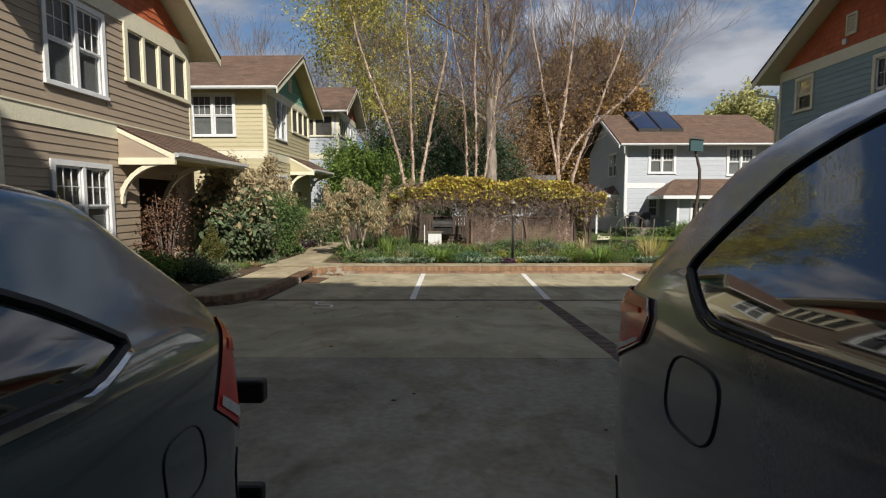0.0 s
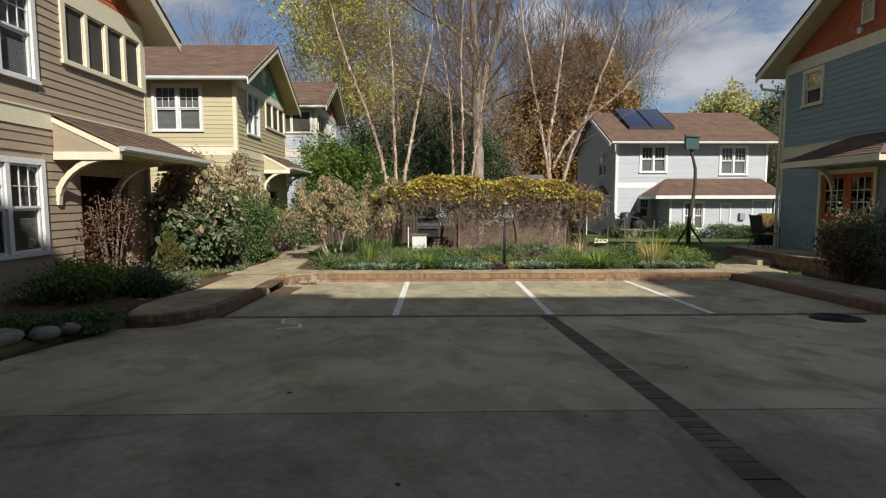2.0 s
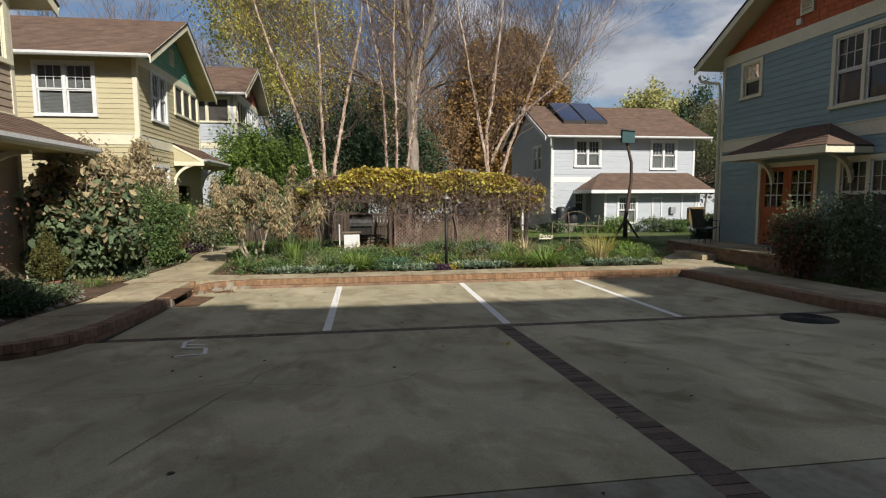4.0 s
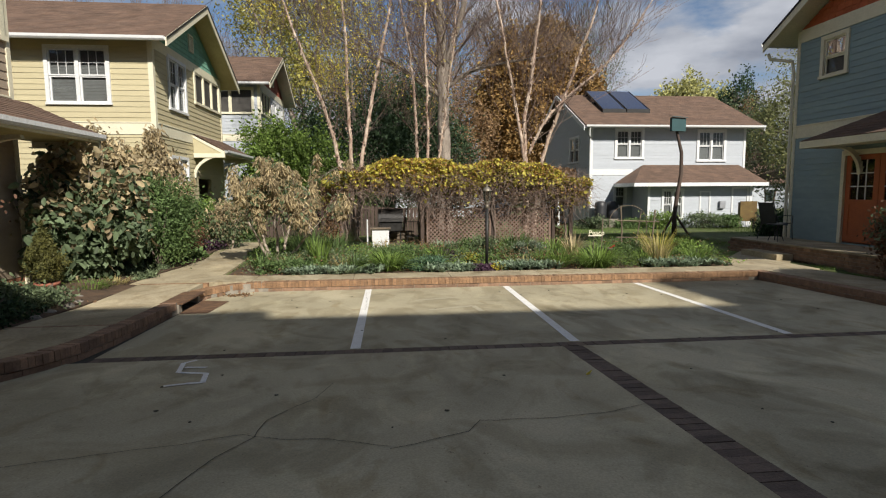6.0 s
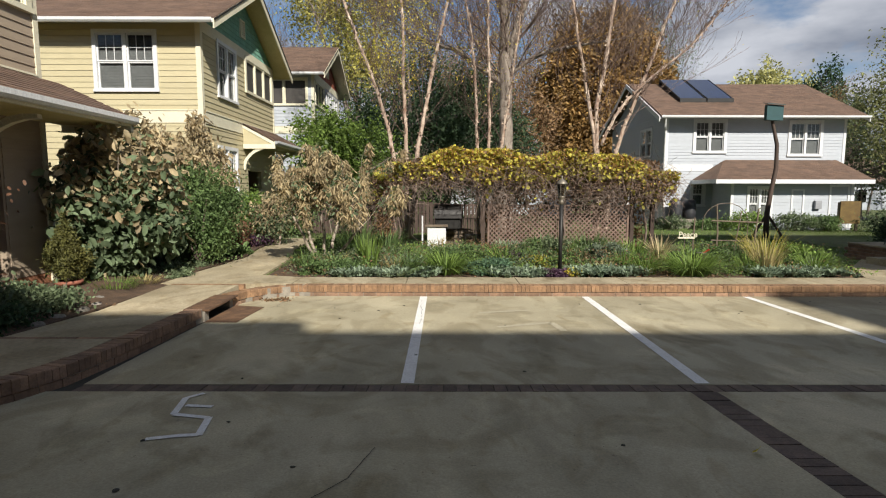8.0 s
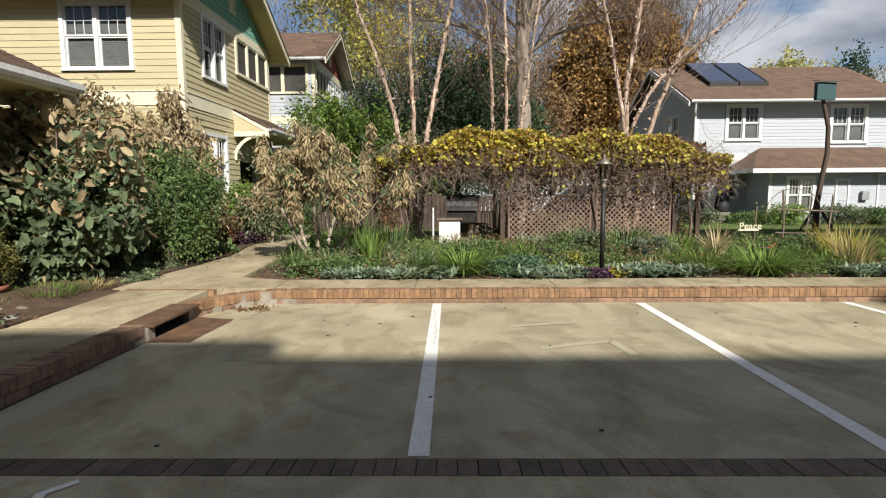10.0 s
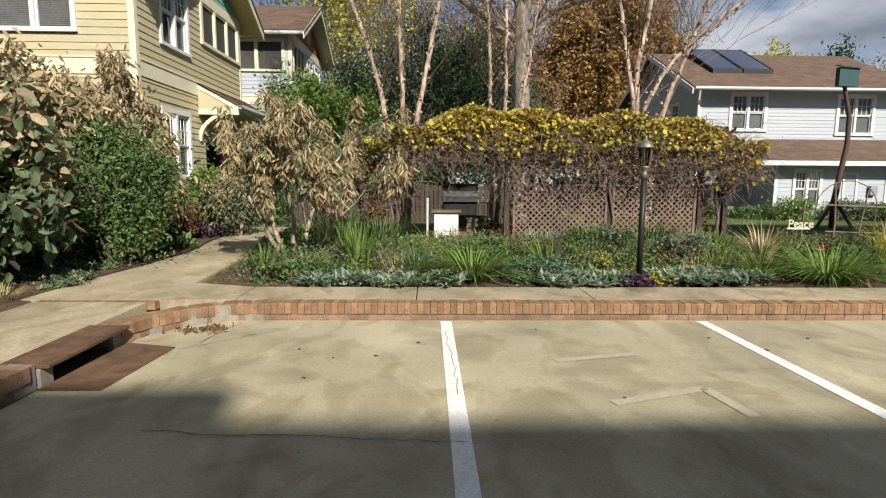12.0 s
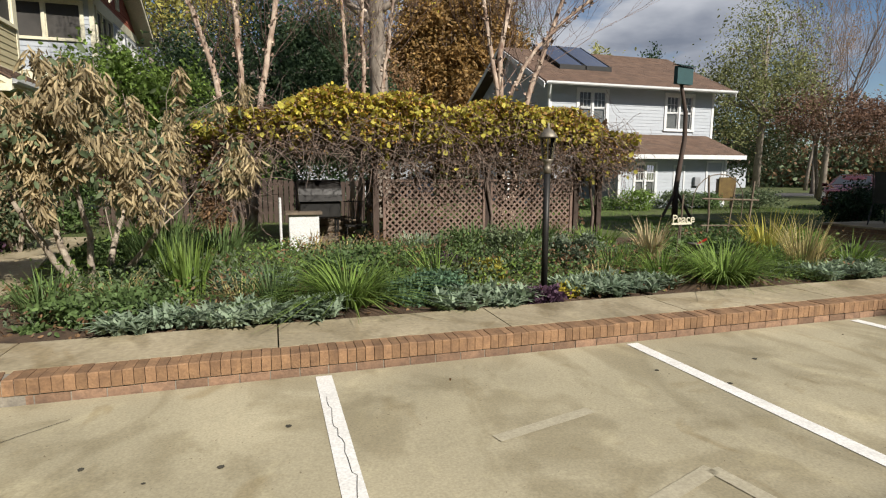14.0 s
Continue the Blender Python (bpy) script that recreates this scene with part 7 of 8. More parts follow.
stemmed_tree("river_birch", "bare river birch clump, pale pink peeling bark, one leaning limb", (5.6, 13.8, 0.05), [
    ([(5.5, 0, 0), (5.46, 0, 2.76), (4.98, 0, 5.49), (4.6, 0, 7.4), (4.35, 0, 8.75), (4.1, 0, 10.8)], 0.10, 0.025),
    ([(5.58, 0.1, 0), (5.5, 0, 2.9), (5.45, 0, 4.38), (5.67, 0, 5.72), (5.98, 0, 8.35), (6.08, 0, 9.65), (6.3, 0, 11.5)], 0.115, 0.03),
    ([(5.8, 0, 0), (6.09, 0, 2.76), (6.72, 0, 4.61), (7.61, 0, 7.07), (8.2, 0, 8.8), (8.8, 0, 10.8)], 0.105, 0.025),
    ([(5.6, -0.1, 3.1), (6.1, -0.2, 4.2), (6.95, -0.2, 5.1), (8.5, -0.3, 6.45), (9.8, -0.3, 8.2), (10.5, -0.3, 9.4)], 0.065, 0.015)], BARK_B, 16, BIRCH_TWIG, flakes=9, leaf=(L_YEL, 0.05, 450, 0.1), reach=2.2)
stemmed_tree("oak", "tall bare grey-barked tree with broad forking limbs", (2.7, 16.3, 0.0), [
    ([(2.75, 0, -0.1), (2.75, 0, 3.4), (2.7, 0, 6.1), (2.6, 0, 9.0), (2.45, 0, 11.0), (2.4, 0, 14.0)], 0.40, 0.09),
    ([(2.7, 0, 6.0), (3.05, 0, 7.4), (3.55, 0, 9.0), (3.85, 0, 11.0), (4.3, 0, 13.5)], 0.20, 0.05),
    ([(2.6, 0, 5.6), (1.8, 0.2, 6.15), (0.9, 0.2, 6.8), (-0.4, 0.3, 7.2), (-1.6, 0.4, 8.0)], 0.14, 0.03),
    ([(2.85, 0, 5.9), (3.8, -0.2, 6.5), (5.2, -0.3, 6.85), (6.8, -0.3, 7.1)], 0.12, 0.03),
    ([(2.6, 0, 8.5), (1.4, 0.1, 9.6), (0.0, 0.2, 10.4), (-1.2, 0.2, 11.6)], 0.12, 0.03)], BARK_G, 21, TWIG, low=5.2, reach=2.3, min_r=0.006)
L_GOLD = leafy("olive_gold_leaf", (0.42, 0.385, 0.10), (0.24, 0.225, 0.06))
L_PALE = leafy("pale_yellow_green_leaf", (0.44, 0.42, 0.17), (0.27, 0.27, 0.11))
L_CYP = leafy("brown_gold_needle", (0.34, 0.215, 0.07), (0.20, 0.12, 0.045))
tree("tulip_tree", "slim tree with yellow-green autumn leaves", (-4.3, 31.0, -0.05), [(-0.03, 0.0, 18.0, 0.2), (0.10, 0.0, 17.5, 0.16), (-0.12, 0.05, 16.0, 0.14)], BARK_G, 31, leaf=(L_GOLD, 0.17, 46000, {"scatter": 0.5}))

# bare woods round the place
wood_a = tree("bare_tree", "tall bare grey woodland tree", (0, 0, 0), [(0.03, 0.02, 13.0, 0.2)], BARK_G, 41, levels=4, kids=3, spread=0.5, min_r=0.010, limb=0.4, lo=4)
wood_b = tree("bare_tree", "bare woodland tree with many upright limbs", (0, 0, 0), [(-0.1, 0.0, 12.0, 0.15), (0.12, 0.05, 12.5, 0.15)], BARK_G, 43, levels=3, kids=4, spread=0.45, up=0.35, min_r=0.012)
wood_c = tree("bare_tree", "woodland tree with thin rusty autumn leaves", (0, 0, 0), [(0.05, -0.03, 12.0, 0.18)], BARK_G, 47, levels=3, kids=3, min_r=0.012, leaf=(L_ORANGE, 0.12, 4500, {"scatter": 0.5}))
wood_d = tree("bare_tree", "woodland tree with thin olive leaves", (0, 0, 0), [(0.0, -0.03, 11.0, 0.16)], BARK_G, 53, levels=3, kids=3, min_r=0.012, leaf=(L_OLIVE, 0.12, 6000, {"scatter": 0.5}))
rw = random.Random(77)
spots = [(-16, 34), (-12, 31), (-9, 36), (-7, 33), (-1.5, 34), (1, 47), (4.5, 37), (6, 48), (8, 47), (19, 47), (14, 40), (-20, 40), (-6, 44), (0, 42), (5, 46), (16, 46), (22, 48), (28, 52), (32, 40), (36, 46), (25, 38), (30, 33), (27, 28), (31, 24), (36, 30), (40, 22), (44, 36), (24, 43), (48, 28), (33, 52), (-26, 34), (20, 52), (40, 54), (9, 52), (-14, 50), (13, 50), (34, 19), (42, 14), (29, 60), (50, 44)]
protos = [wood_a, wood_b, wood_c, wood_d, wood_a, wood_b]
used = set()
for i, (x, y) in enumerate(spots):
    src = protos[i % 6]
    k = rw.uniform(0.75, 1.1) * (1.25 if y > 38 else 0.9)
    if 0.36 < (x - 0.5) / (y + 4.9) < 0.95:
        k = min(k, 0.0095 * math.hypot(x, y + 4.9) * rw.uniform(0.8, 1.2))
    m = Matrix.Translation((x + rw.uniform(-1, 1), y + rw.uniform(-1, 1), -0.12)) @ Euler((0, 0, rw.uniform(0, 6.28))).to_matrix().to_4x4() @ Matrix.Scale(k, 4)
    if src.name not in used:
        used.add(src.name)
        src.matrix_basis = m
    else:
        copy_thing(src, m @ Matrix.Diagonal((1 / src.scale[0], 1 / src.scale[1], 1 / src.scale[2], 1)))

# dense crowns
def crown_tree(name, label, at, trunk, crowns, m, size, n, seed, clumps=60, spread=0.2, bark=BARK_G, **kw):
    t = thing(name, at, label, "tree")
    g = np.random.default_rng(seed)
    sh = Shape()
    top = max(c[0][2] + c[1][2] * 0.6 for c in crowns)
    sh.tube([(at[0], at[1], at[2] - 0.1), (at[0] + 0.1, at[1], (top + at[2]) / 2), (at[0], at[1], top)], [trunk, trunk * 0.7, trunk * 0.2], 9)
    for c, r in crowns:
        for _ in range(7):
            u = g.normal(size=3)
            u /= np.linalg.norm(u)
            e = np.array(c) + u * np.array(r) * 0.75
            sh.tube([(at[0], at[1], c[2] - r[2] * 0.4), tuple((np.array(c) + e) / 2 + [0, 0, 0.2]), tuple(e)], [trunk * 0.35, trunk * 0.2, 0.02], 5, False)
    part("trunk", sh, bark, t, smooth=True)
    P = np.concatenate([blob_points(c, r, int(n / len(crowns)), g, clumps, spread) for c, r in crowns])
    leaves("crown", P, size, m, t, seed=seed, **kw)
    return t


crown_tree("cypress_tree", "tall dense rusty-brown autumn cypress", (13.6, 41, -0.1), 0.4, [((13.6, 41, 6.5), (5.0, 4, 5.2)), ((13.4, 41, 11.3), (4.4, 3.6, 5.4)), ((16.0, 41.0, 9.5), (3.0, 3, 4.8)), ((10.8, 41.5, 9.0), (2.9, 3, 5.0))], L_CYP, 0.3, 96000, 61, 230, 0.10, droop=0.3)
crown_tree("hemlock", "dark green dense evergreen behind the pergola", (-1.2, 21.5, -0.1), 0.2, [((-2.4, 21.5, 3.0), (2.0, 1.6, 3.4)), ((0.5, 22.5, 3.2), (2.4, 1.6, 3.6)), ((3.3, 24, 2.8), (2.2, 1.5, 3.2)), ((-0.6, 24, 5.6), (3.0, 1.6, 2.8)), ((2.0, 24, 5.6), (2.0, 1.5, 2.4))], leafy("hemlock_needle", (0.085, 0.135, 0.06), (0.04, 0.07, 0.035)), 0.14, 62000, 63, 110, 0.16, droop=0.3)
crown_tree("understorey_tree", "bushy bright green small tree beyond the yellow house", (-4.3, 18.5, -0.1), 0.1, [((-4.5, 18.4, 3.2), (1.4, 1.2, 1.9)), ((-3.0, 18.8, 2.5), (1.7, 1.2, 2.0)), ((-1.6, 19.3, 1.7), (1.4, 1.0, 1.5))], L_BRIGHT, 0.13, 27000, 65, 70, 0.16)
crown_tree("yellow_tree", "broad pale yellow autumn tree behind the white house", (42.0, 66, -0.1), 0.4, [((41.5, 66, 13.0), (4.4, 5, 5)), ((38.5, 66, 11.5), (3, 4, 4)), ((45, 66, 11), (3, 4, 4.5))], L_PALE, 0.42, 17000, 67, 90, 0.13)
crown_tree("pine_tree", "dark pine behind the white house", (43.0, 58, -0.1), 0.3, [((43, 58, 9.5), (2.4, 2.4, 6)), ((45.5, 58, 7), (2.6, 2.4, 5))], L_DARK, 0.32, 18000, 69, 60, 0.15)
crown_tree("rust_tree", "tall reddish-brown tree behind the bare trees", (2.5, 36, -0.1), 0.3, [((2.8, 36, 7.5), (3.4, 2.5, 4.5)), ((-1, 38, 5), (3, 2.5, 4)), ((6.4, 36, 6.0), (2.8, 2.5, 4.5))], leafy("faded_russet_leaf", (0.32, 0.205, 0.105), (0.17, 0.105, 0.055)), 0.16, 22000, 71, 90, 0.15)
crown_tree("ash_tree", "tall loose pale olive tree beyond the lawn", (26.0, 25.0, -0.1), 0.22, [((26, 25, 7.4), (3.0, 2.6, 3.2)), ((28.0, 25, 5.4), (2.2, 2.2, 2.4)), ((24.2, 25, 5.6), (1.8, 2, 2.4))], leafy("pale_olive_leaf", (0.24, 0.25, 0.10), (0.14, 0.15, 0.06)), 0.14, 15000, 75, 90, 0.2)
crown_tree("maple_tree", "low spreading reddish-brown tree by the parked red car", (28.5, 23.0, -0.1), 0.2, [((28.5, 23, 4.4), (3.4, 2.6, 1.5)), ((31.5, 22, 3.8), (2.6, 2.2, 1.5))], leafy("dull_red_brown_leaf", (0.21, 0.125, 0.085), (0.12, 0.07, 0.05)), 0.13, 14000, 76, 80, 0.16)
crown_tree("olive_tree", "loose olive-green tree with thin leaves at the wood's edge", (24.5, 30, -0.1), 0.2, [((24.5, 30, 4.5), (2.8, 2.4, 3.4)), ((28.5, 28, 3.2), (3.0, 2.4, 2.4))], L_OLIVE, 0.16, 12000, 73, 80, 0.2)
# far wooded edge
fg = np.random.default_rng(5)
for j, (m, n_) in enumerate(((L_OLIVE, 26000), (L_OLIVE, 30000), (L_BROWN, 45000))):
    a = fg.uniform(math.radians(15), math.radians(165), n_)
    R = fg.uniform(58, 72, n_)
    P = np.stack([5 + R * np.cos(a), R * np.sin(a) + 5, np.abs(fg.normal(size=n_)) * (1.8, 2.2, 2.8)[j] + 2.5 * (np.sin(a * 23 + j) * 0.5 + 0.5) * fg.random(n_)], 1)
    leaves("woodland_brush", P, 0.42, m, None, "distant brush and undergrowth of the woods", "stuff", "", seed=80 + j, aspect=0.7)


# ---- shrubs ----
def shrub(name, label, at, r, height, m, size, n, seed, stems=6, m2=None, frac=0.3, stem_m=TWIG, clumps=30, spread=0.22, lift=0.5, category="shrub", **kw):
    t = thing(name, at, label, category)
    g = np.random.default_rng(seed)
    c = (at[0], at[1], at[2] + height * lift)
    rr = (r, r * 0.9, height * (1 - lift) * 0.95)
    st = Shape()
    rg = random.Random(seed)
    for k in range(stems):
        a = 2 * math.pi * k / stems + rg.uniform(-0.4, 0.4)
        q = rg.uniform(0.35, 0.85)
        st.tube([(at[0] + 0.04 * math.cos(a), at[1] + 0.04 * math.sin(a), at[2] - 0.03), (at[0] + r * q * 0.5 * math.cos(a), at[1] + r * q * 0.5 * math.sin(a), at[2] + height * 0.4), (at[0] + r * q * math.cos(a), at[1] + r * q * math.sin(a), at[2] + height * rg.uniform(0.6, 0.92))], [0.022, 0.015, 0.005], 5, False)
    part("stem", st, stem_m, t)
    P = blob_points(c, rr, n, g, clumps, spread)
    P = P[P[:, 2] > at[2] + 0.02]
    if m2:
        k = int(len(P) * frac)
        order = np.argsort(-P[:, 2] + g.normal(size=len(P)) * height * 0.25)
        leaves("foliage", P[order[k:]], size, m, t, seed=seed, **kw)
        leaves("turned_foliage", P[order[:k]], size, m2, t, seed=seed + 1, **kw)
    else:
        leaves("foliage", P, size, m, t, seed=seed, **kw)
    return t


shrub("broadleaf_shrub", "large green shrub whose upper leaves have withered tan", (-6.2, 7.4, 0.05), 1.4, 3.3, L_OLIVE, 0.16, 10000, 101, 9, L_TAN, 0.55, BARK_P, 90, 0.085, droop=0.55, aspect=0.34, fold=0.6)
shrub("broadleaf_shrub", "tall shrub with frost-browned curled leaves", (-5.4, 8.0, 0.05), 1.25, 3.45, L_TAN, 0.165, 12500, 102, 8, L_TAN, 0.3, BARK_P, 75, 0.10, droop=0.8, aspect=0.28, fold=0.7)
shrub("broadleaf_shrub", "loose shrub with drooping half-withered leaves", (-4.3, 10.9, 0.05), 0.65, 1.6, L_OLIVE, 0.09, 4500, 121, 7, L_TAN, 0.5, BARK_P, 30, 0.18, droop=0.7, aspect=0.35, fold=0.6)
shrub("fig_shrub", "large-lobed dull green fig shrub by the porch", (-5.35, 4.95, 0.05), 1.1, 2.55, leafy("dull_fig_leaf", (0.15, 0.20, 0.105), (0.08, 0.115, 0.06)), 0.165, 6800, 103, 8, L_TAN, 0.30, BARK_P, 80, 0.13, aspect=0.5, droop=0.5, fold=0.4)
shrub("dense_shrub", "dense mid-green leafy shrub beside the path", (-4.75, 6.9, 0.05), 0.9, 2.05, L_GREEN, 0.06, 17000, 104, 8, None, 0, TWIG, 60, 0.17, lift=0.52)
shrub("dense_shrub", "dark glossy evergreen shrub by the path", (-5.6, 6.1, 0.05), 0.8, 1.35, L_DARK, 0.07, 9000, 105, 7, None, 0, TWIG, 40, 0.2)
shrub("dense_shrub", "yellow-green leafy shrub near the yellow porch", (-5.0, 11.3, 0.05), 0.75, 1.5, L_BRIGHT, 0.085, 5500, 106, 7, None, 0, TWIG, 40, 0.2)
shrub("dense_shrub", "reddish-brown low shrub by the yellow house", (-5.2, 9.8, 0.05), 0.6, 1.0, L_RUSSET, 0.07, 3500, 107, 6)
shrub("dense_shrub", "mixed green shrub under the house wall", (-5.5, 12.8, 0.0), 0.8, 1.4, L_GREEN, 0.08, 5000, 108, 6)
shrub("dense_shrub", "green leafy shrub at the corner of the yellow porch", (-4.9, 14.8, 0.0), 0.9, 1.7, L_GREEN, 0.09, 5000, 109, 6)
shrub("maple_shrub", "thin reddish-brown maple shrub before the taupe porch", (-5.55, 1.9, 0.1), 0.6, 2.1, L_RUSSET, 0.06, 1500, 110, 9, None, 0, TWIG, 34, 0.2)
shrub("azalea", "fresh green low azalea by the taupe wall", (-5.2, 0.3, 0.12), 0.75, 0.75, L_GREEN, 0.06, 7000, 111, 7, L_BRIGHT, 0.4, TWIG, 40, 0.2)
shrub("azalea", "dull green low azalea by the taupe wall", (-4.9, 1.4, 0.1), 0.6, 0.55, L_OLIVE, 0.055, 4500, 112, 6)
shrub("azalea", "low spreading green shrub beside the driveway", (-3.95, -1.55, 0.16), 0.42, 0.28, L_GREEN, 0.045, 4000, 113, 5)
shrub("azalea", "low green ground shrub behind the edging stones", (-4.35, -2.2, 0.2), 0.45, 0.3, L_GREEN, 0.045, 3500, 114, 5)
shrub("azalea", "low dark green ground shrub near the path", (-4.55, 0.9, 0.12), 0.5, 0.4, L_DARK, 0.05, 4500, 115, 5)
shrub("azalea", "low dark green ground shrub by the pot", (-4.7, 2.2, 0.1), 0.5, 0.42, L_OLIVE, 0.05, 4500, 116, 5)
shrub("rose_shrub", "rounded russet-green shrub before the blue house", (9.45, 2.55, -0.02), 0.66, 1.75, L_RUSSET, 0.065, 6000, 117, 11, L_OLIVE, 0.35, TWIG, 60, 0.17)
shrub("rose_shrub", "tall dull green shrub before the blue house", (9.85, 1.5, -0.02), 0.75, 1.85, L_OLIVE, 0.065, 7000, 118, 10)
shrub("holly_shrub", "small dark evergreen shrub by the brick platform", (12.0, 9.2, 0.0), 0.55, 1.15, L_DARK, 0.06, 6000, 119, 7)
shrub("holly_shrub", "small dark shrub at the blue corner", (13.2, 9.9, 0.0), 0.6, 1.1, L_OLIVE, 0.06, 4000, 120, 7)
for i, (x, y, r, h, m) in enumerate(((13.3, 18.7, 0.9, 0.9, L_BRIGHT), (15.4, 18.8, 0.9, 0.8, L_OLIVE), (16.6, 18.5, 0.7, 0.7, L_GREEN), (10.2, 19.2, 0.8, 0.6, L_OLIVE), (12.1, 19.4, 0.7, 0.5, L_GREEN), (18.7, 18.0, 0.9, 0.9, L_OLIVE))):
    shrub("foundation_shrub", "loose low shrub along the white house", (x, y, -0.1), r, h, m, 0.08, 2500, 130 + i, 6)

# the frost-withered bush in the bed
wb = thing("withered_shrub", (-2.35, 7.3, 0.07), "rounded shrub of drooping withered tan leaves on pale stems", "shrub")
rg = random.Random(8)
tips = []
st = Shape()
WX, WY = -2.2, 7.3
for k in range(5):
    a = 2 * math.pi * k / 5 + rg.uniform(-0.4, 0.4)
    ln = rg.uniform(0.12, 0.62)
    grow(st, Vector((WX + 0.14 * math.cos(a), WY + 0.10 * math.sin(a), 0.03)), Vector((ln * math.cos(a), ln * math.sin(a), 1)).normalized(), rg.uniform(1.15, 1.6), 0.042, 2, rg, tips, 0.46, 0.12, 3, 5, 7, 0.006, 0.26)
part("stem", st, BARK_P, wb, smooth=True)
g = np.random.default_rng(8)
P = np.array([tuple(v) for v in tips])
P = P[(P[:, 2] > 0.75)]
C = P[g.permutation(len(P))[:110]] + g.normal(size=(110, 3)) * 0.05
C[:, :2] = np.array([WX, WY]) + (C[:, :2] - np.array([WX, WY])) * 1.15
C[:, 2] = np.clip(C[:, 2], 0.75, 2.7)
k = g.integers(0, 110, 9000)
H = g.random((len(k), 1)) ** 0.8 * 0.26
leaves("withered_foliage", C[k] + g.normal(size=(len(k), 3)) * np.array([0.05, 0.05, 0.02]) + np.array([0, 0, 0.05]) - H * np.array([0, 0, 1.0]), 0.125, L_TASSEL, wb, aspect=0.2, droop=1.0, seed=9, fold=0.8)
k = g.integers(0, len(P), 1700)
leaves("green_foliage", P[k] + g.normal(size=(len(k), 3)) * np.array([0.12, 0.12, 0.12]) - np.array([0, 0, 0.15]), 0.09, L_OLIVE, wb, aspect=0.45, droop=0.5, seed=10)

# bare stems by the taupe wall
bs = thing("bare_shrub", (-5.0, -1.9, 0.2), "leafless multi-stemmed shrub by the taupe wall", "shrub")
st, tips = Shape(), []
for k in range(9):
    a = rg.uniform(0, 6.28)
    grow(st, Vector((-5.0, -1.9, 0.15)), Vector((0.6 * math.cos(a), 0.6 * math.sin(a), 1)).normalized(), rg.uniform(0.4, 0.6), 0.014, 1, rg, tips, 0.4, 0.2, 3, 4, 5, 0.003)
part("stem", st, TWIG, bs)

# potted conifer
pc = thing("potted_conifer", (-5.25, 3.6, 0.08), "small golden-green conifer in a terracotta pot", "potted plant")
part("pot", Shape().lathe((-5.25, 3.6, 0.08), [(0.13, 0), (0.17, 0.16), (0.19, 0.16), (0.19, 0.21), (0.16, 0.21), (0.15, 0.17)], 18), mat("terracotta", (0.30, 0.11, 0.07), (0.22, 0.08, 0.05), 0.85, 5, 40, 0.3), pc, smooth=True)
P = blob_points((-5.25, 3.6, 0.72), (0.34, 0.34, 0.46), 7000, np.random.default_rng(3), 46, 0.16)
P[:, :2] = np.array([-5.25, 3.6]) + (P[:, :2] - np.array([-5.25, 3.6])) * np.clip((1.35 - P[:, 2:3]) / 0.8, 0.15, 1)
leaves("foliage", P, 0.05, leafy("golden_conifer_needle", (0.16, 0.15, 0.04), (0.08, 0.085, 0.025)), pc, seed=3, aspect=0.3)
st = Shape().tube([(-5.25, 3.6, 0.2), (-5.25, 3.6, 1.1)], [0.03, 0.008], 6)
part("stem", st, TWIG, pc)

# field stones
rs = random.Random(15)
for i, (x, y, s) in enumerate([(-4.55, -3.4, 0.2), (-4.3, -3.05, 0.15), (-4.15, -2.7, 0.22), (-3.95, -2.3, 0.17), (-3.88, -1.95, 0.14), (-4.0, -1.25, 0.13), (-4.2, 1.5, 0.12), (-4.25, 1.9, 0.1), (-4.2, 2.3, 0.11), (-4.35, 0.6, 0.12), (-4.3, 2.7, 0.09), (-4.5, 3.1, 0.12), (-4.7, -3.9, 0.2), (-4.4, 0.0, 0.1)]):
    bm = bmesh.new()
    s *= 0.72
    bmesh.ops.create_icosphere(bm, subdivisions=2, radius=s)
    for v in bm.verts:
        k = 1 + 0.35 * (noise.noise(v.co * 6 + Vector((i * 3.1, 0, 0))))
        v.co = Vector((v.co.x * k * 1.3, v.co.y * k, v.co.z * k * 0.7))
    me = bpy.data.meshes.new("field_stone")
    bm.to_mesh(me)
    bm.free()
    me.materials.append(STONE)
    me.polygons.foreach_set("use_smooth", [True] * len(me.polygons))
    ob = tagged(new("field_stone", me), "rounded grey-brown edging stone half set in the soil", "stone", "edging stones of the bank")
    ob.location = (x, y, slope(y) + 0.14 + s * 0.2)
    ob.rotation_euler = (0, 0, rs.uniform(0, 6))

# ---- bed planting ----
def clump(name, label, x, y, z, r, n, length, width, m, seed, lean=0.8, category="plant", cx=None):
    g = np.random.default_rng(seed)
    a, q = g.uniform(0, 6.283, n), np.sqrt(g.random(n)) * r
    P = np.stack([x + q * np.cos(a), y + q * np.sin(a), np.full(n, z - 0.01)], 1)
    return blades(name, P, length, width, m, None, label, "", category, lean, seed, np.array([x, y, z]))


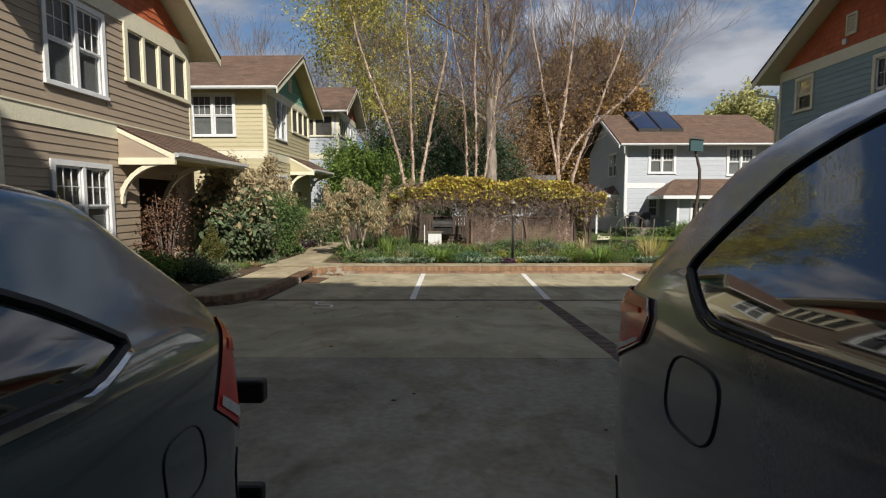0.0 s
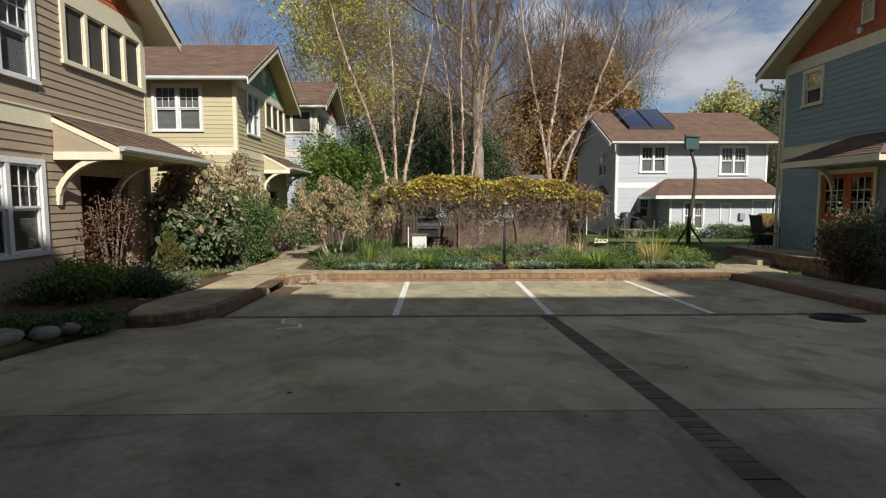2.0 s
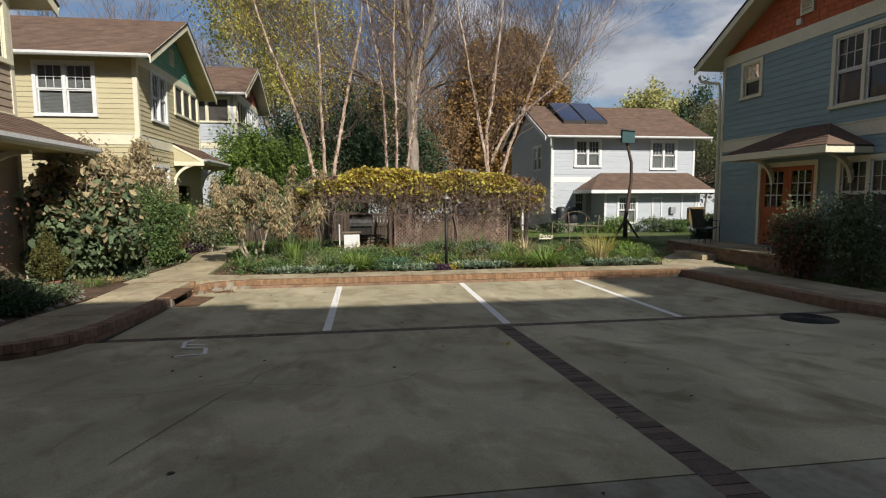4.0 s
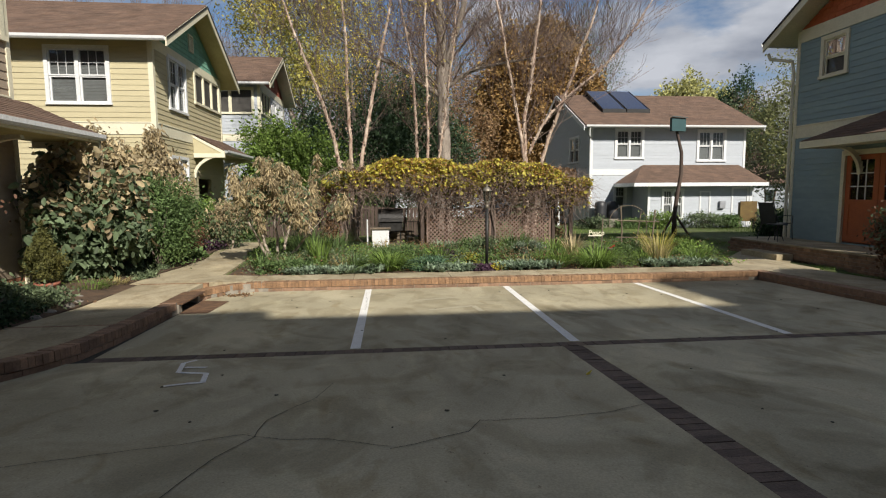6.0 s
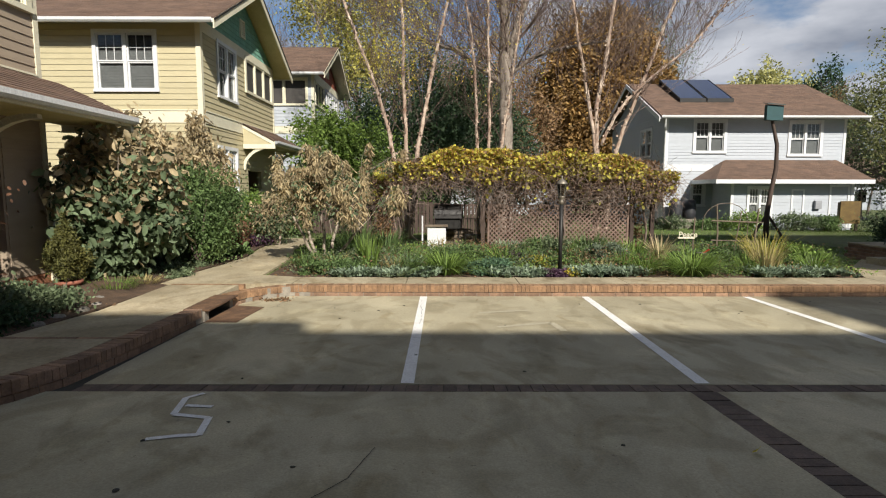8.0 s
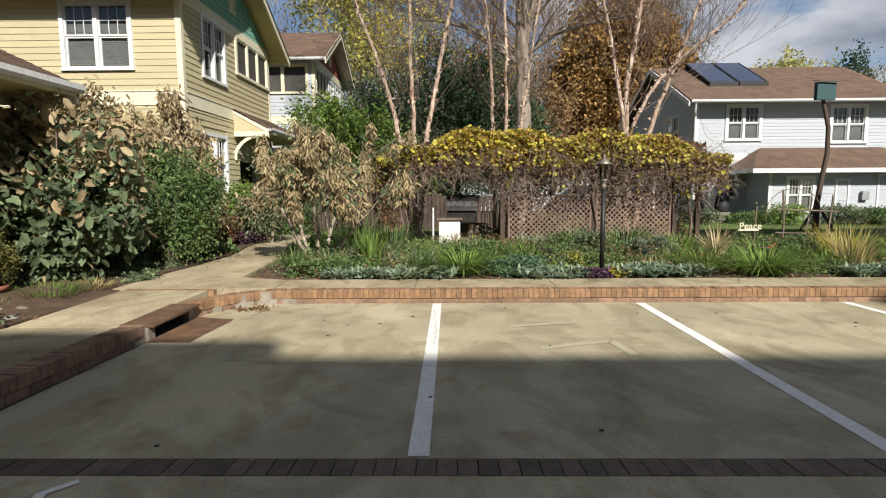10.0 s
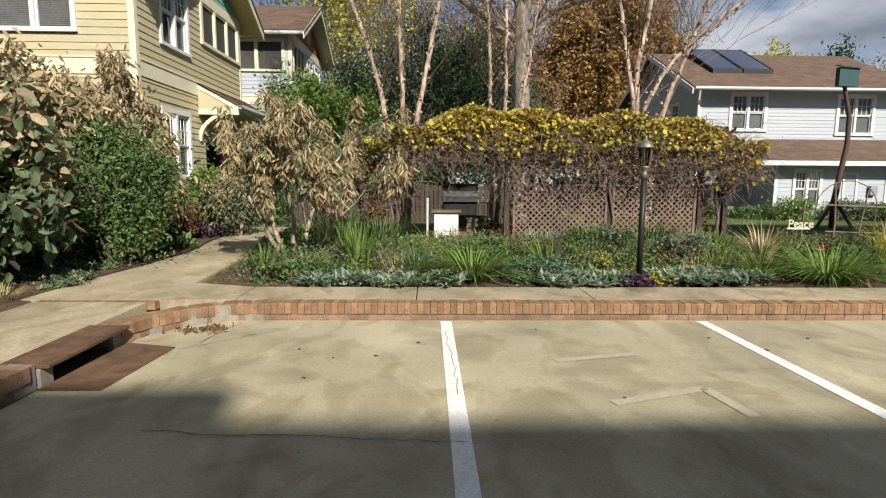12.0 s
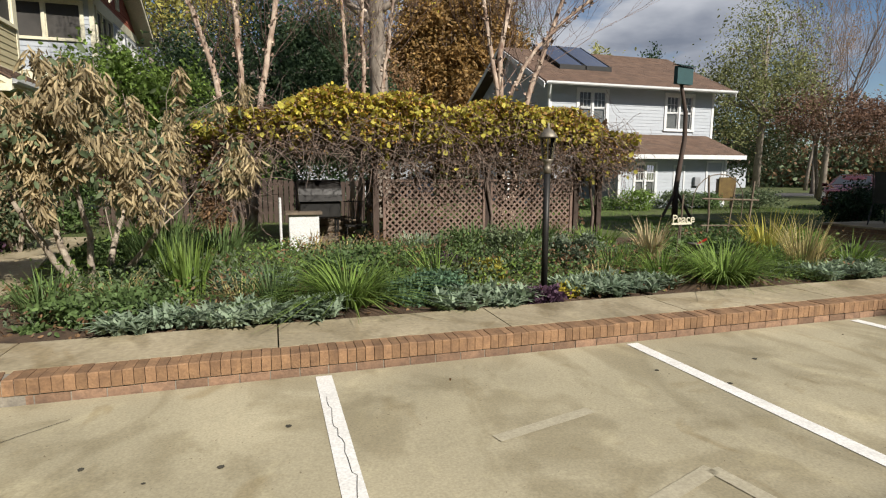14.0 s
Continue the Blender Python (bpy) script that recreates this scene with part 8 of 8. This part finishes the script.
zb_ = zt - 0.03
for i, (x, y, r, n, L, w, m, lean, lab) in enumerate((
        (0.45, 5.85, 0.26, 460, 0.64, 0.015, L_BRIGHT, 1.4, "arching bright green daylily clump"),
        (5.1, 5.75, 0.34, 560, 0.66, 0.015, L_BRIGHT, 1.4, "arching yellow-green daylily clump"),
        (4.3, 5.9, 0.18, 200, 0.5, 0.016, L_BRIGHT, 1.0, "small green arching daylily clump"),
        (-1.15, 6.6, 0.2, 160, 0.75, 0.02, L_BRIGHT, 0.35, "tall upright green iris leaves"),
        (-1.6, 7.9, 0.35, 350, 0.95, 0.014, L_GREEN, 0.4, "tall green ornamental grass"),
        (-1.0, 8.6, 0.3, 260, 0.7, 0.02, L_GREEN, 0.5, "upright green iris leaves"),
        (6.6, 5.9, 0.22, 190, 0.8, 0.012, L_STRAW, 0.5, "tall straw-green ornamental grass"),
        (7.2, 7.0, 0.3, 200, 0.8, 0.014, L_YGREEN, 0.5, "tall yellow-green ornamental grass"),
        (2.9, 8.8, 0.35, 240, 0.55, 0.026, L_GREEN, 0.5, "green iris leaves before the lattice"),
        (3.9, 8.7, 0.35, 240, 0.6, 0.026, L_GREEN, 0.5, "green iris leaves before the lattice"),
        (2.0, 8.9, 0.3, 180, 0.4, 0.024, L_SILVER, 0.5, "grey-green iris leaves before the lattice"),
        (4.9, 8.3, 0.3, 200, 0.5, 0.02, L_BRIGHT, 0.6, "short green strap-leaved clump"),
        (4.98, 7.0, 0.13, 90, 0.75, 0.022, L_TASSEL, 0.5, "dried standing flower stems on bare mulch"),
        (7.6, 6.0, 0.25, 240, 0.55, 0.016, L_BRIGHT, 1.0, "arching green daylily clump"),
        (-1.6, 6.1, 0.25, 140, 0.35, 0.016, L_GREEN, 0.9, "low green strap-leaved clump"),
        (-4.75, 3.9, 0.3, 420, 0.28, 0.008, L_BRIGHT, 0.9, "bright green grass tuft beside the path"),
        (-4.6, 4.5, 0.2, 260, 0.22, 0.008, L_STRAW, 1.0, "dry straw grass tuft beside the path"))):
    clump("grass_clump", lab, x, y, zb_, r, n, L, w, m, 200 + i, lean)


def mound(name, label, x, y, rx, ry, h, n, size, m, seed, category="plant", **kw):
    g = np.random.default_rng(seed)
    P = blob_points((x, y, zb_ + h * 0.35), (rx, ry, h * 0.65), n, g, max(10, int(rx * 40)), 0.16)
    P[:, 2] = np.maximum(P[:, 2], zb_ + 0.01)
    return leaves(name, P, size, m, None, label, "", category, seed=seed, **kw)


SP = [("silver_plant", "mat of woolly silver-green leaves along the path", -1.05, 5.5, 0.5, 0.22, 0.2, 420, 0.13, L_SILVER),
      ("silver_plant", "mat of woolly silver-green leaves along the path", -0.15, 5.42, 0.42, 0.2, 0.18, 380, 0.13, L_SILVER),
      ("silver_plant", "mat of woolly silver-green leaves along the path", 1.75, 5.42, 0.45, 0.2, 0.18, 380, 0.12, L_SILVER),
      ("silver_plant", "mat of woolly silver-green leaves near the lamp", 3.5, 5.65, 0.65, 0.28, 0.22, 620, 0.12, L_SILVER),
      ("silver_plant", "mat of woolly silver-green leaves at the bed's end", 7.0, 5.55, 0.75, 0.25, 0.22, 620, 0.12, L_SILVER),
      ("silver_plant", "grey-green leafy mound deeper in the bed", -0.6, 7.0, 0.5, 0.35, 0.3, 500, 0.11, L_SILVER),
      ("feathery_plant", "low feathery blue-green mound", 1.2, 5.75, 0.5, 0.35, 0.32, 6500, 0.045, leafy("blue_green_leaf", (0.13, 0.21, 0.12), (0.07, 0.13, 0.075))),
      ("purple_plant", "deep purple low spreading foliage at the lamp's foot", 2.35, 5.42, 0.34, 0.17, 0.14, 1500, 0.06, L_PURPLE),
      ("purple_plant", "deep purple low foliage deeper in the bed", 1.9, 7.1, 0.4, 0.3, 0.25, 1500, 0.06, L_PURPLE),
      ("yellow_plant", "low mustard-yellow foliage by the lamp", 2.85, 5.5, 0.25, 0.15, 0.12, 700, 0.045, L_YEL),
      ("yellow_plant", "low mustard-yellow foliage deeper in the bed", 2.4, 6.8, 0.35, 0.25, 0.25, 800, 0.05, L_YGREEN),
      ("leafy_plant", "low mixed green foliage in the bed", -1.9, 5.9, 0.6, 0.4, 0.25, 2600, 0.055, L_GREEN),
      ("leafy_plant", "low green foliage round the withered shrub", -1.5, 7.2, 0.7, 0.6, 0.35, 3600, 0.06, L_OLIVE),
      ("leafy_plant", "mixed green foliage in the bed's middle", 0.8, 7.2, 0.8, 0.6, 0.35, 4200, 0.06, L_GREEN),
      ("leafy_plant", "fine olive foliage before the lattice", 2.8, 7.4, 0.45, 0.4, 0.5, 3600, 0.05, L_OLIVE),
      ("leafy_plant", "rounded grey-green lavender mound", 4.1, 7.3, 0.5, 0.4, 0.5, 3600, 0.05, leafy("grey_green_leaf", (0.20, 0.24, 0.17), (0.11, 0.14, 0.09))),
      ("leafy_plant", "low green foliage by the twig trellis", 6.3, 7.4, 0.8, 0.5, 0.4, 4200, 0.06, L_GREEN),
      ("leafy_plant", "yellow-green foliage at the bed's far end", 8.0, 7.4, 0.7, 0.5, 0.45, 3200, 0.06, L_BRIGHT),
      ("leafy_plant", "broad fresh green leaves beside the path", -4.7, 8.4, 0.45, 0.5, 0.28, 420, 0.16, L_GREEN),
      ("leafy_plant", "trailing green ground cover beside the path", -4.9, 6.0, 0.6, 0.6, 0.18, 3800, 0.045, L_OLIVE),
      ("leafy_plant", "trailing green ground cover by the pot", -4.6, 5.3, 0.45, 0.5, 0.16, 2600, 0.045, L_OLIVE),
      ("purple_plant", "purple-leaved low plant near the yellow house", -4.9, 10.4, 0.5, 0.4, 0.4, 2200, 0.06, L_PURPLE),
      ("leafy_plant", "green foliage deeper in the bed", -2.3, 8.8, 0.7, 0.4, 0.4, 3200, 0.06, L_GREEN),
      ("leafy_plant", "dark trailing ground cover by the shaded path", -4.8, 1.6, 0.6, 0.8, 0.2, 4200, 0.045, L_DARK)]
def rosettes(name, label, x, y, rx, ry, count, length, width, m, seed):
    g = np.random.default_rng(seed)
    C = np.stack([g.uniform(-rx, rx, count) + x, g.uniform(-ry, ry, count) + y, np.full(count, zb_)], 1)
    k = np.repeat(np.arange(count), 17)
    a = g.uniform(0, 6.283, len(k))
    q = g.uniform(0, 6.283, 5)
    R_ = np.abs(np.sin(C[:, 0] * 3.1 + q[0])) * 0.6 + 0.5
    C[:, 1] = y + (C[:, 1] - y) * R_
    C[:, 2] += g.uniform(0, 0.07, count)
    P = C[k] + np.stack([np.cos(a), np.sin(a), np.zeros(len(k))], 1) * 0.03
    return blades(name, P, length, width, m, None, label, "stuff", "", 1.05, seed, C[k])


for i, (nm, lab, x, y, rx, ry, h, n, size, m) in enumerate(SP):
    if m is L_SILVER:
        rosettes(nm, lab, x, y, rx * 1.1, ry * 1.5, int(rx * ry * 520), 0.17, 0.042, m, 300 + i)
        continue
    mound(nm, lab, x, y, rx, ry, h, n, size, m, 300 + i, aspect=0.42 if m is L_SILVER else 0.5, up=0.3)

# loose mixed growth filling the bed
FILL = ((L_GREEN, "mixed green foliage filling the bed"), (L_OLIVE, "grey-green low foliage filling the bed"), (L_BRIGHT, "fresh green low foliage filling the bed"), (L_BROWN, "dried brown flower stems and leaves"))
for j, (m, lab) in enumerate(FILL):
    g = np.random.default_rng(500 + j)
    n = (15000, 13000, 7000, 6000)[j]
    cx, cy = g.uniform(-2.7, 8.4, 90), g.uniform(5.75, 9.3, 90)
    ch_ = g.uniform(0.06, 0.42, 90) * np.clip((cy - 5.0) / 1.8, 0.35, 1)
    k = g.integers(0, 90, n)
    P = np.stack([cx[k] + g.normal(size=n) * 0.26, cy[k] + g.normal(size=n) * 0.22, zb_ + np.abs(g.random(n)) ** 0.7 * ch_[k]], 1)
    P = P[(P[:, 1] > 5.4) & (P[:, 0] > -2.85) & ~((P[:, 0] > 4.6) & (P[:, 0] < 6.3) & (P[:, 1] > 6.4) & (P[:, 2] > zb_ + 0.12))]
    leaves("bed_foliage", P, 0.055, m, None, lab, "stuff", "", seed=510 + j, aspect=0.4, up=0.2)
for j in range(46):
    g = np.random.default_rng(600 + j)
    x_, y_ = g.uniform(-2.6, 8.2), g.uniform(6.0, 9.1)
    if 5.0 < x_ < 6.1 and y_ > 6.0:
        continue
    clump("grass_clump", "loose strappy green clump in the bed", x_, y_, zb_, 0.2, 90, g.uniform(0.25, 0.6), 0.014, (L_GREEN, L_BRIGHT, L_STRAW, L_GREEN)[j % 4], 620 + j, 0.7)

# lawns and fallen leaves
lg = np.random.default_rng(91)
def lawn(x0, x1, y0, y1, n, length, seed, m=L_LAWN):
    g = np.random.default_rng(seed)
    x, y = g.uniform(x0, x1, n), g.uniform(y0, y1, n)
    z = np.array([ground_z(a, b) - 0.02 for a, b in zip(x, y)])
    return blades("lawn_grass", np.stack([x, y, z], 1), length, 0.006, m, None, "short green lawn grass", "stuff", "", 0.7, seed)


lawn(8.9, 11.9, 6.5, 15, 12000, 0.07, 92)
lawn(9.5, 11.3, -2.0, 5.0, 9000, 0.06, 93)
lawn(6.0, 24, 12, 20, 22000, 0.09, 94)
lawn(-4.9, -4.3, 8.6, 13, 5000, 0.07, 95, L_BRIGHT)
lawn(-3.6, -2.9, 9.5, 14.5, 5000, 0.07, 96, L_BRIGHT)
lawn(-6, 8, 13.0, 20, 16000, 0.1, 97)
n = 2600
x, y = lg.uniform(-5.5, 8.5, n), lg.uniform(5.3, 9.2, n)
k = (x > -2.9) | (x < -4.4)
leaves("leaf_litter", np.stack([x[k], y[k], np.full(k.sum(), zb_ + 0.012)], 1), 0.06, L_BROWN, None, "brown fallen leaves on the bed's mulch", "stuff", seed=98, aspect=0.6, up=0.0)
n = 1500
x, y = lg.uniform(-5.9, -4.1, n), lg.uniform(-4, 4.5, n)
leaves("leaf_litter", np.stack([x, y, np.array([slope(q) for q in y]) + 0.13], 1), 0.055, L_BROWN, None, "brown fallen leaves on the shaded bank", "stuff", seed=99, aspect=0.6)
for i, (x, y, s, m) in enumerate(((2.24, -1.39, 0.09, L_YEL), (1.85, -8.55, 0.08, L_BROWN), (1.95, -8.62, 0.07, L_BROWN), (-2.3, 3.95, 0.05, L_BROWN), (0.9, 3.9, 0.04, L_BROWN), (1.9, -8.4, 0.08, L_STRAW))):
    leaves("fallen_leaf", np.array([[x, y, slope(y) + 0.012]]), s, m, None, "single fallen autumn leaf on the concrete", "", "leaf", aspect=0.8, up=1, seed=400 + i)
rd = random.Random(321)
spots_ = [(-0.98, -2.13), (-1.32, -1.85), (-0.49, -1.58), (0.86, -2.14), (1.15, 2.2), (-1.0, 2.6), (-1.2, 3.3)] + [(rd.uniform(-2.4, 7.5), rd.uniform(-7.5, 4.0)) for _ in range(46)]
for x, y in spots_:
    r_ = rd.uniform(0.008, 0.02)
    ring_ = [(x + r_ * rd.uniform(0.7, 1.3) * math.cos(k * 1.05), y + r_ * rd.uniform(0.6, 1.2) * math.sin(k * 1.05)) for k in range(6)]
    part("debris_fleck", Shape().slab([(a, b, slope(b) + 0.003) for a, b in ring_], (0, 0, 0.004)), CRACK, pave, "small dark fleck of plant debris")
n = 90
leaves("leaf_litter", np.stack([lg.normal(-2.25, 0.13, n), lg.normal(3.92, 0.08, n), np.full(n, -0.07)], 1), 0.06, L_BROWN, None, "small drift of dry leaves in the kerb corner", "stuff", seed=97, aspect=0.5)

# vine over the pergola
vn = thing("grape_vine", (2.4, 10.5, 0.0), "tangled vine with yellow and brown leaves over the pergola", "vine")
rv = random.Random(33)
tg = Shape()
for k in range(3600):
    x, y = rv.uniform(-1.3, 6.2), rv.uniform(9.1, 12.8)
    front = rv.random() < 0.45
    if front:
        y = rv.uniform(9.05, 9.55)
    edge = x < -0.5 or x > 5.6
    zz = rv.uniform(1.38 if front and (x > 1.2 or edge) else 1.68, 2.42)
    if edge and rv.random() < 0.5:
        zz = rv.uniform(0.7 if x < 0 else 1.2, 2.0)
    p = Vector((x, y, zz))
    d = Vector((rv.uniform(-1, 1), rv.uniform(-0.5, 0.5), rv.uniform(-0.6, 0.35))).normalized()
    pts = [tuple(p)]
    for _ in range(4):
        d = (d + Vector((rv.uniform(-0.5, 0.5), rv.uniform(-0.4, 0.4), rv.uniform(-0.5, 0.3)))).normalized()
        p = p + d * 0.16
        pts.append(tuple(p))
    tg.tube(pts, rv.uniform(0.0018, 0.005), 3, False)
part("tangled_stem", tg, TWIG, vn)
for x, y in ((-0.9, 9.55), (3.47, 9.55), (5.6, 9.6), (-0.8, 9.75)):
    part("main_stem", Shape().tube([(x, y, 0.0), (x + 0.07, y + 0.03, 0.6), (x - 0.05, y, 1.2), (x + 0.1, y, 2.1)], [0.04, 0.03, 0.028, 0.02], 7), TWIG, vn, smooth=True)
g = np.random.default_rng(35)
n = 85000
x = g.uniform(-1.35, 6.25, n)
y = np.where(g.random(n) < 0.5, g.uniform(9.0, 9.6, n), g.uniform(9.1, 12.8, n))
top_z = 2.32 + 0.24 * np.exp(-((x - 1.9) / 2.0) ** 2) + 0.10 * np.sin(x * 1.9) + 0.10 * np.sin(x * 4.3 + y * 2) - 0.35 * np.clip(np.abs(x - 2.4) - 3.0, 0, 1)
z = top_z + 0.06 - np.abs(g.normal(size=n)) * 0.42
keep = z > np.where((x > 1.3) | (x < -0.6), 1.25, 1.75) - 0.25 * np.sin(x * 5) * g.random(n)
P = np.stack([x, y, z], 1)[keep]
hgt = (P[:, 2] - 1.4) + g.normal(size=len(P)) * 0.22 + 0.25 * np.sin(P[:, 0] * 1.3 + 0.5)
yel = (hgt > 0.84 - 0.30 * np.exp(-((P[:, 0] - 2.4) / 1.2) ** 2)) & (g.random(len(P)) < 0.7)
brn = (~yel) & (g.random(len(P)) < 0.8)
yl = P[yel]
leaves("yellow_foliage", yl[::4], 0.06, L_YEL, vn, aspect=0.85, droop=0.3, seed=36)
leaves("orange_foliage", yl[1::2], 0.048, leafy("amber_leaf", (0.42, 0.25, 0.06), (0.24, 0.13, 0.035)), vn, aspect=0.8, droop=0.3, seed=37)
leaves("brown_foliage", P[brn], 0.046, L_VINE, vn, aspect=0.45, droop=0.5, seed=38)
k = (g.random(len(P)) < 0.04) | ((P[:, 2] > 1.9) & (g.random(len(P)) < 0.13))
leaves("green_foliage", P[k], 0.09, L_YGREEN, vn, aspect=0.85, droop=0.3, seed=39)
# extra leaf layer added over the rafters to keep sun out of the pergola
n = 9000
P = np.stack([g.uniform(-1.0, 6.0, n), g.uniform(9.7, 12.7, n), g.uniform(2.12, 2.36, n)], 1)
leaves("shaded_foliage", P, 0.13, L_BROWN, vn, aspect=0.8, seed=41, up=0.6)
n = 3800
P = np.stack([g.uniform(1.5, 5.9, n), 10.3 + np.abs(g.normal(size=n)) * 0.3, g.uniform(0.1, 1.9, n)], 1)
leaves("inner_foliage", P, 0.085, L_BROWN, vn, aspect=0.7, seed=43)
n = 3500
P = np.stack([g.normal(-1.15, 0.13, n), g.normal(9.5, 0.12, n), g.uniform(0.5, 2.0, n)], 1)
leaves("side_foliage", P, 0.06, L_BROWN, vn, aspect=0.45, droop=0.5, seed=44)
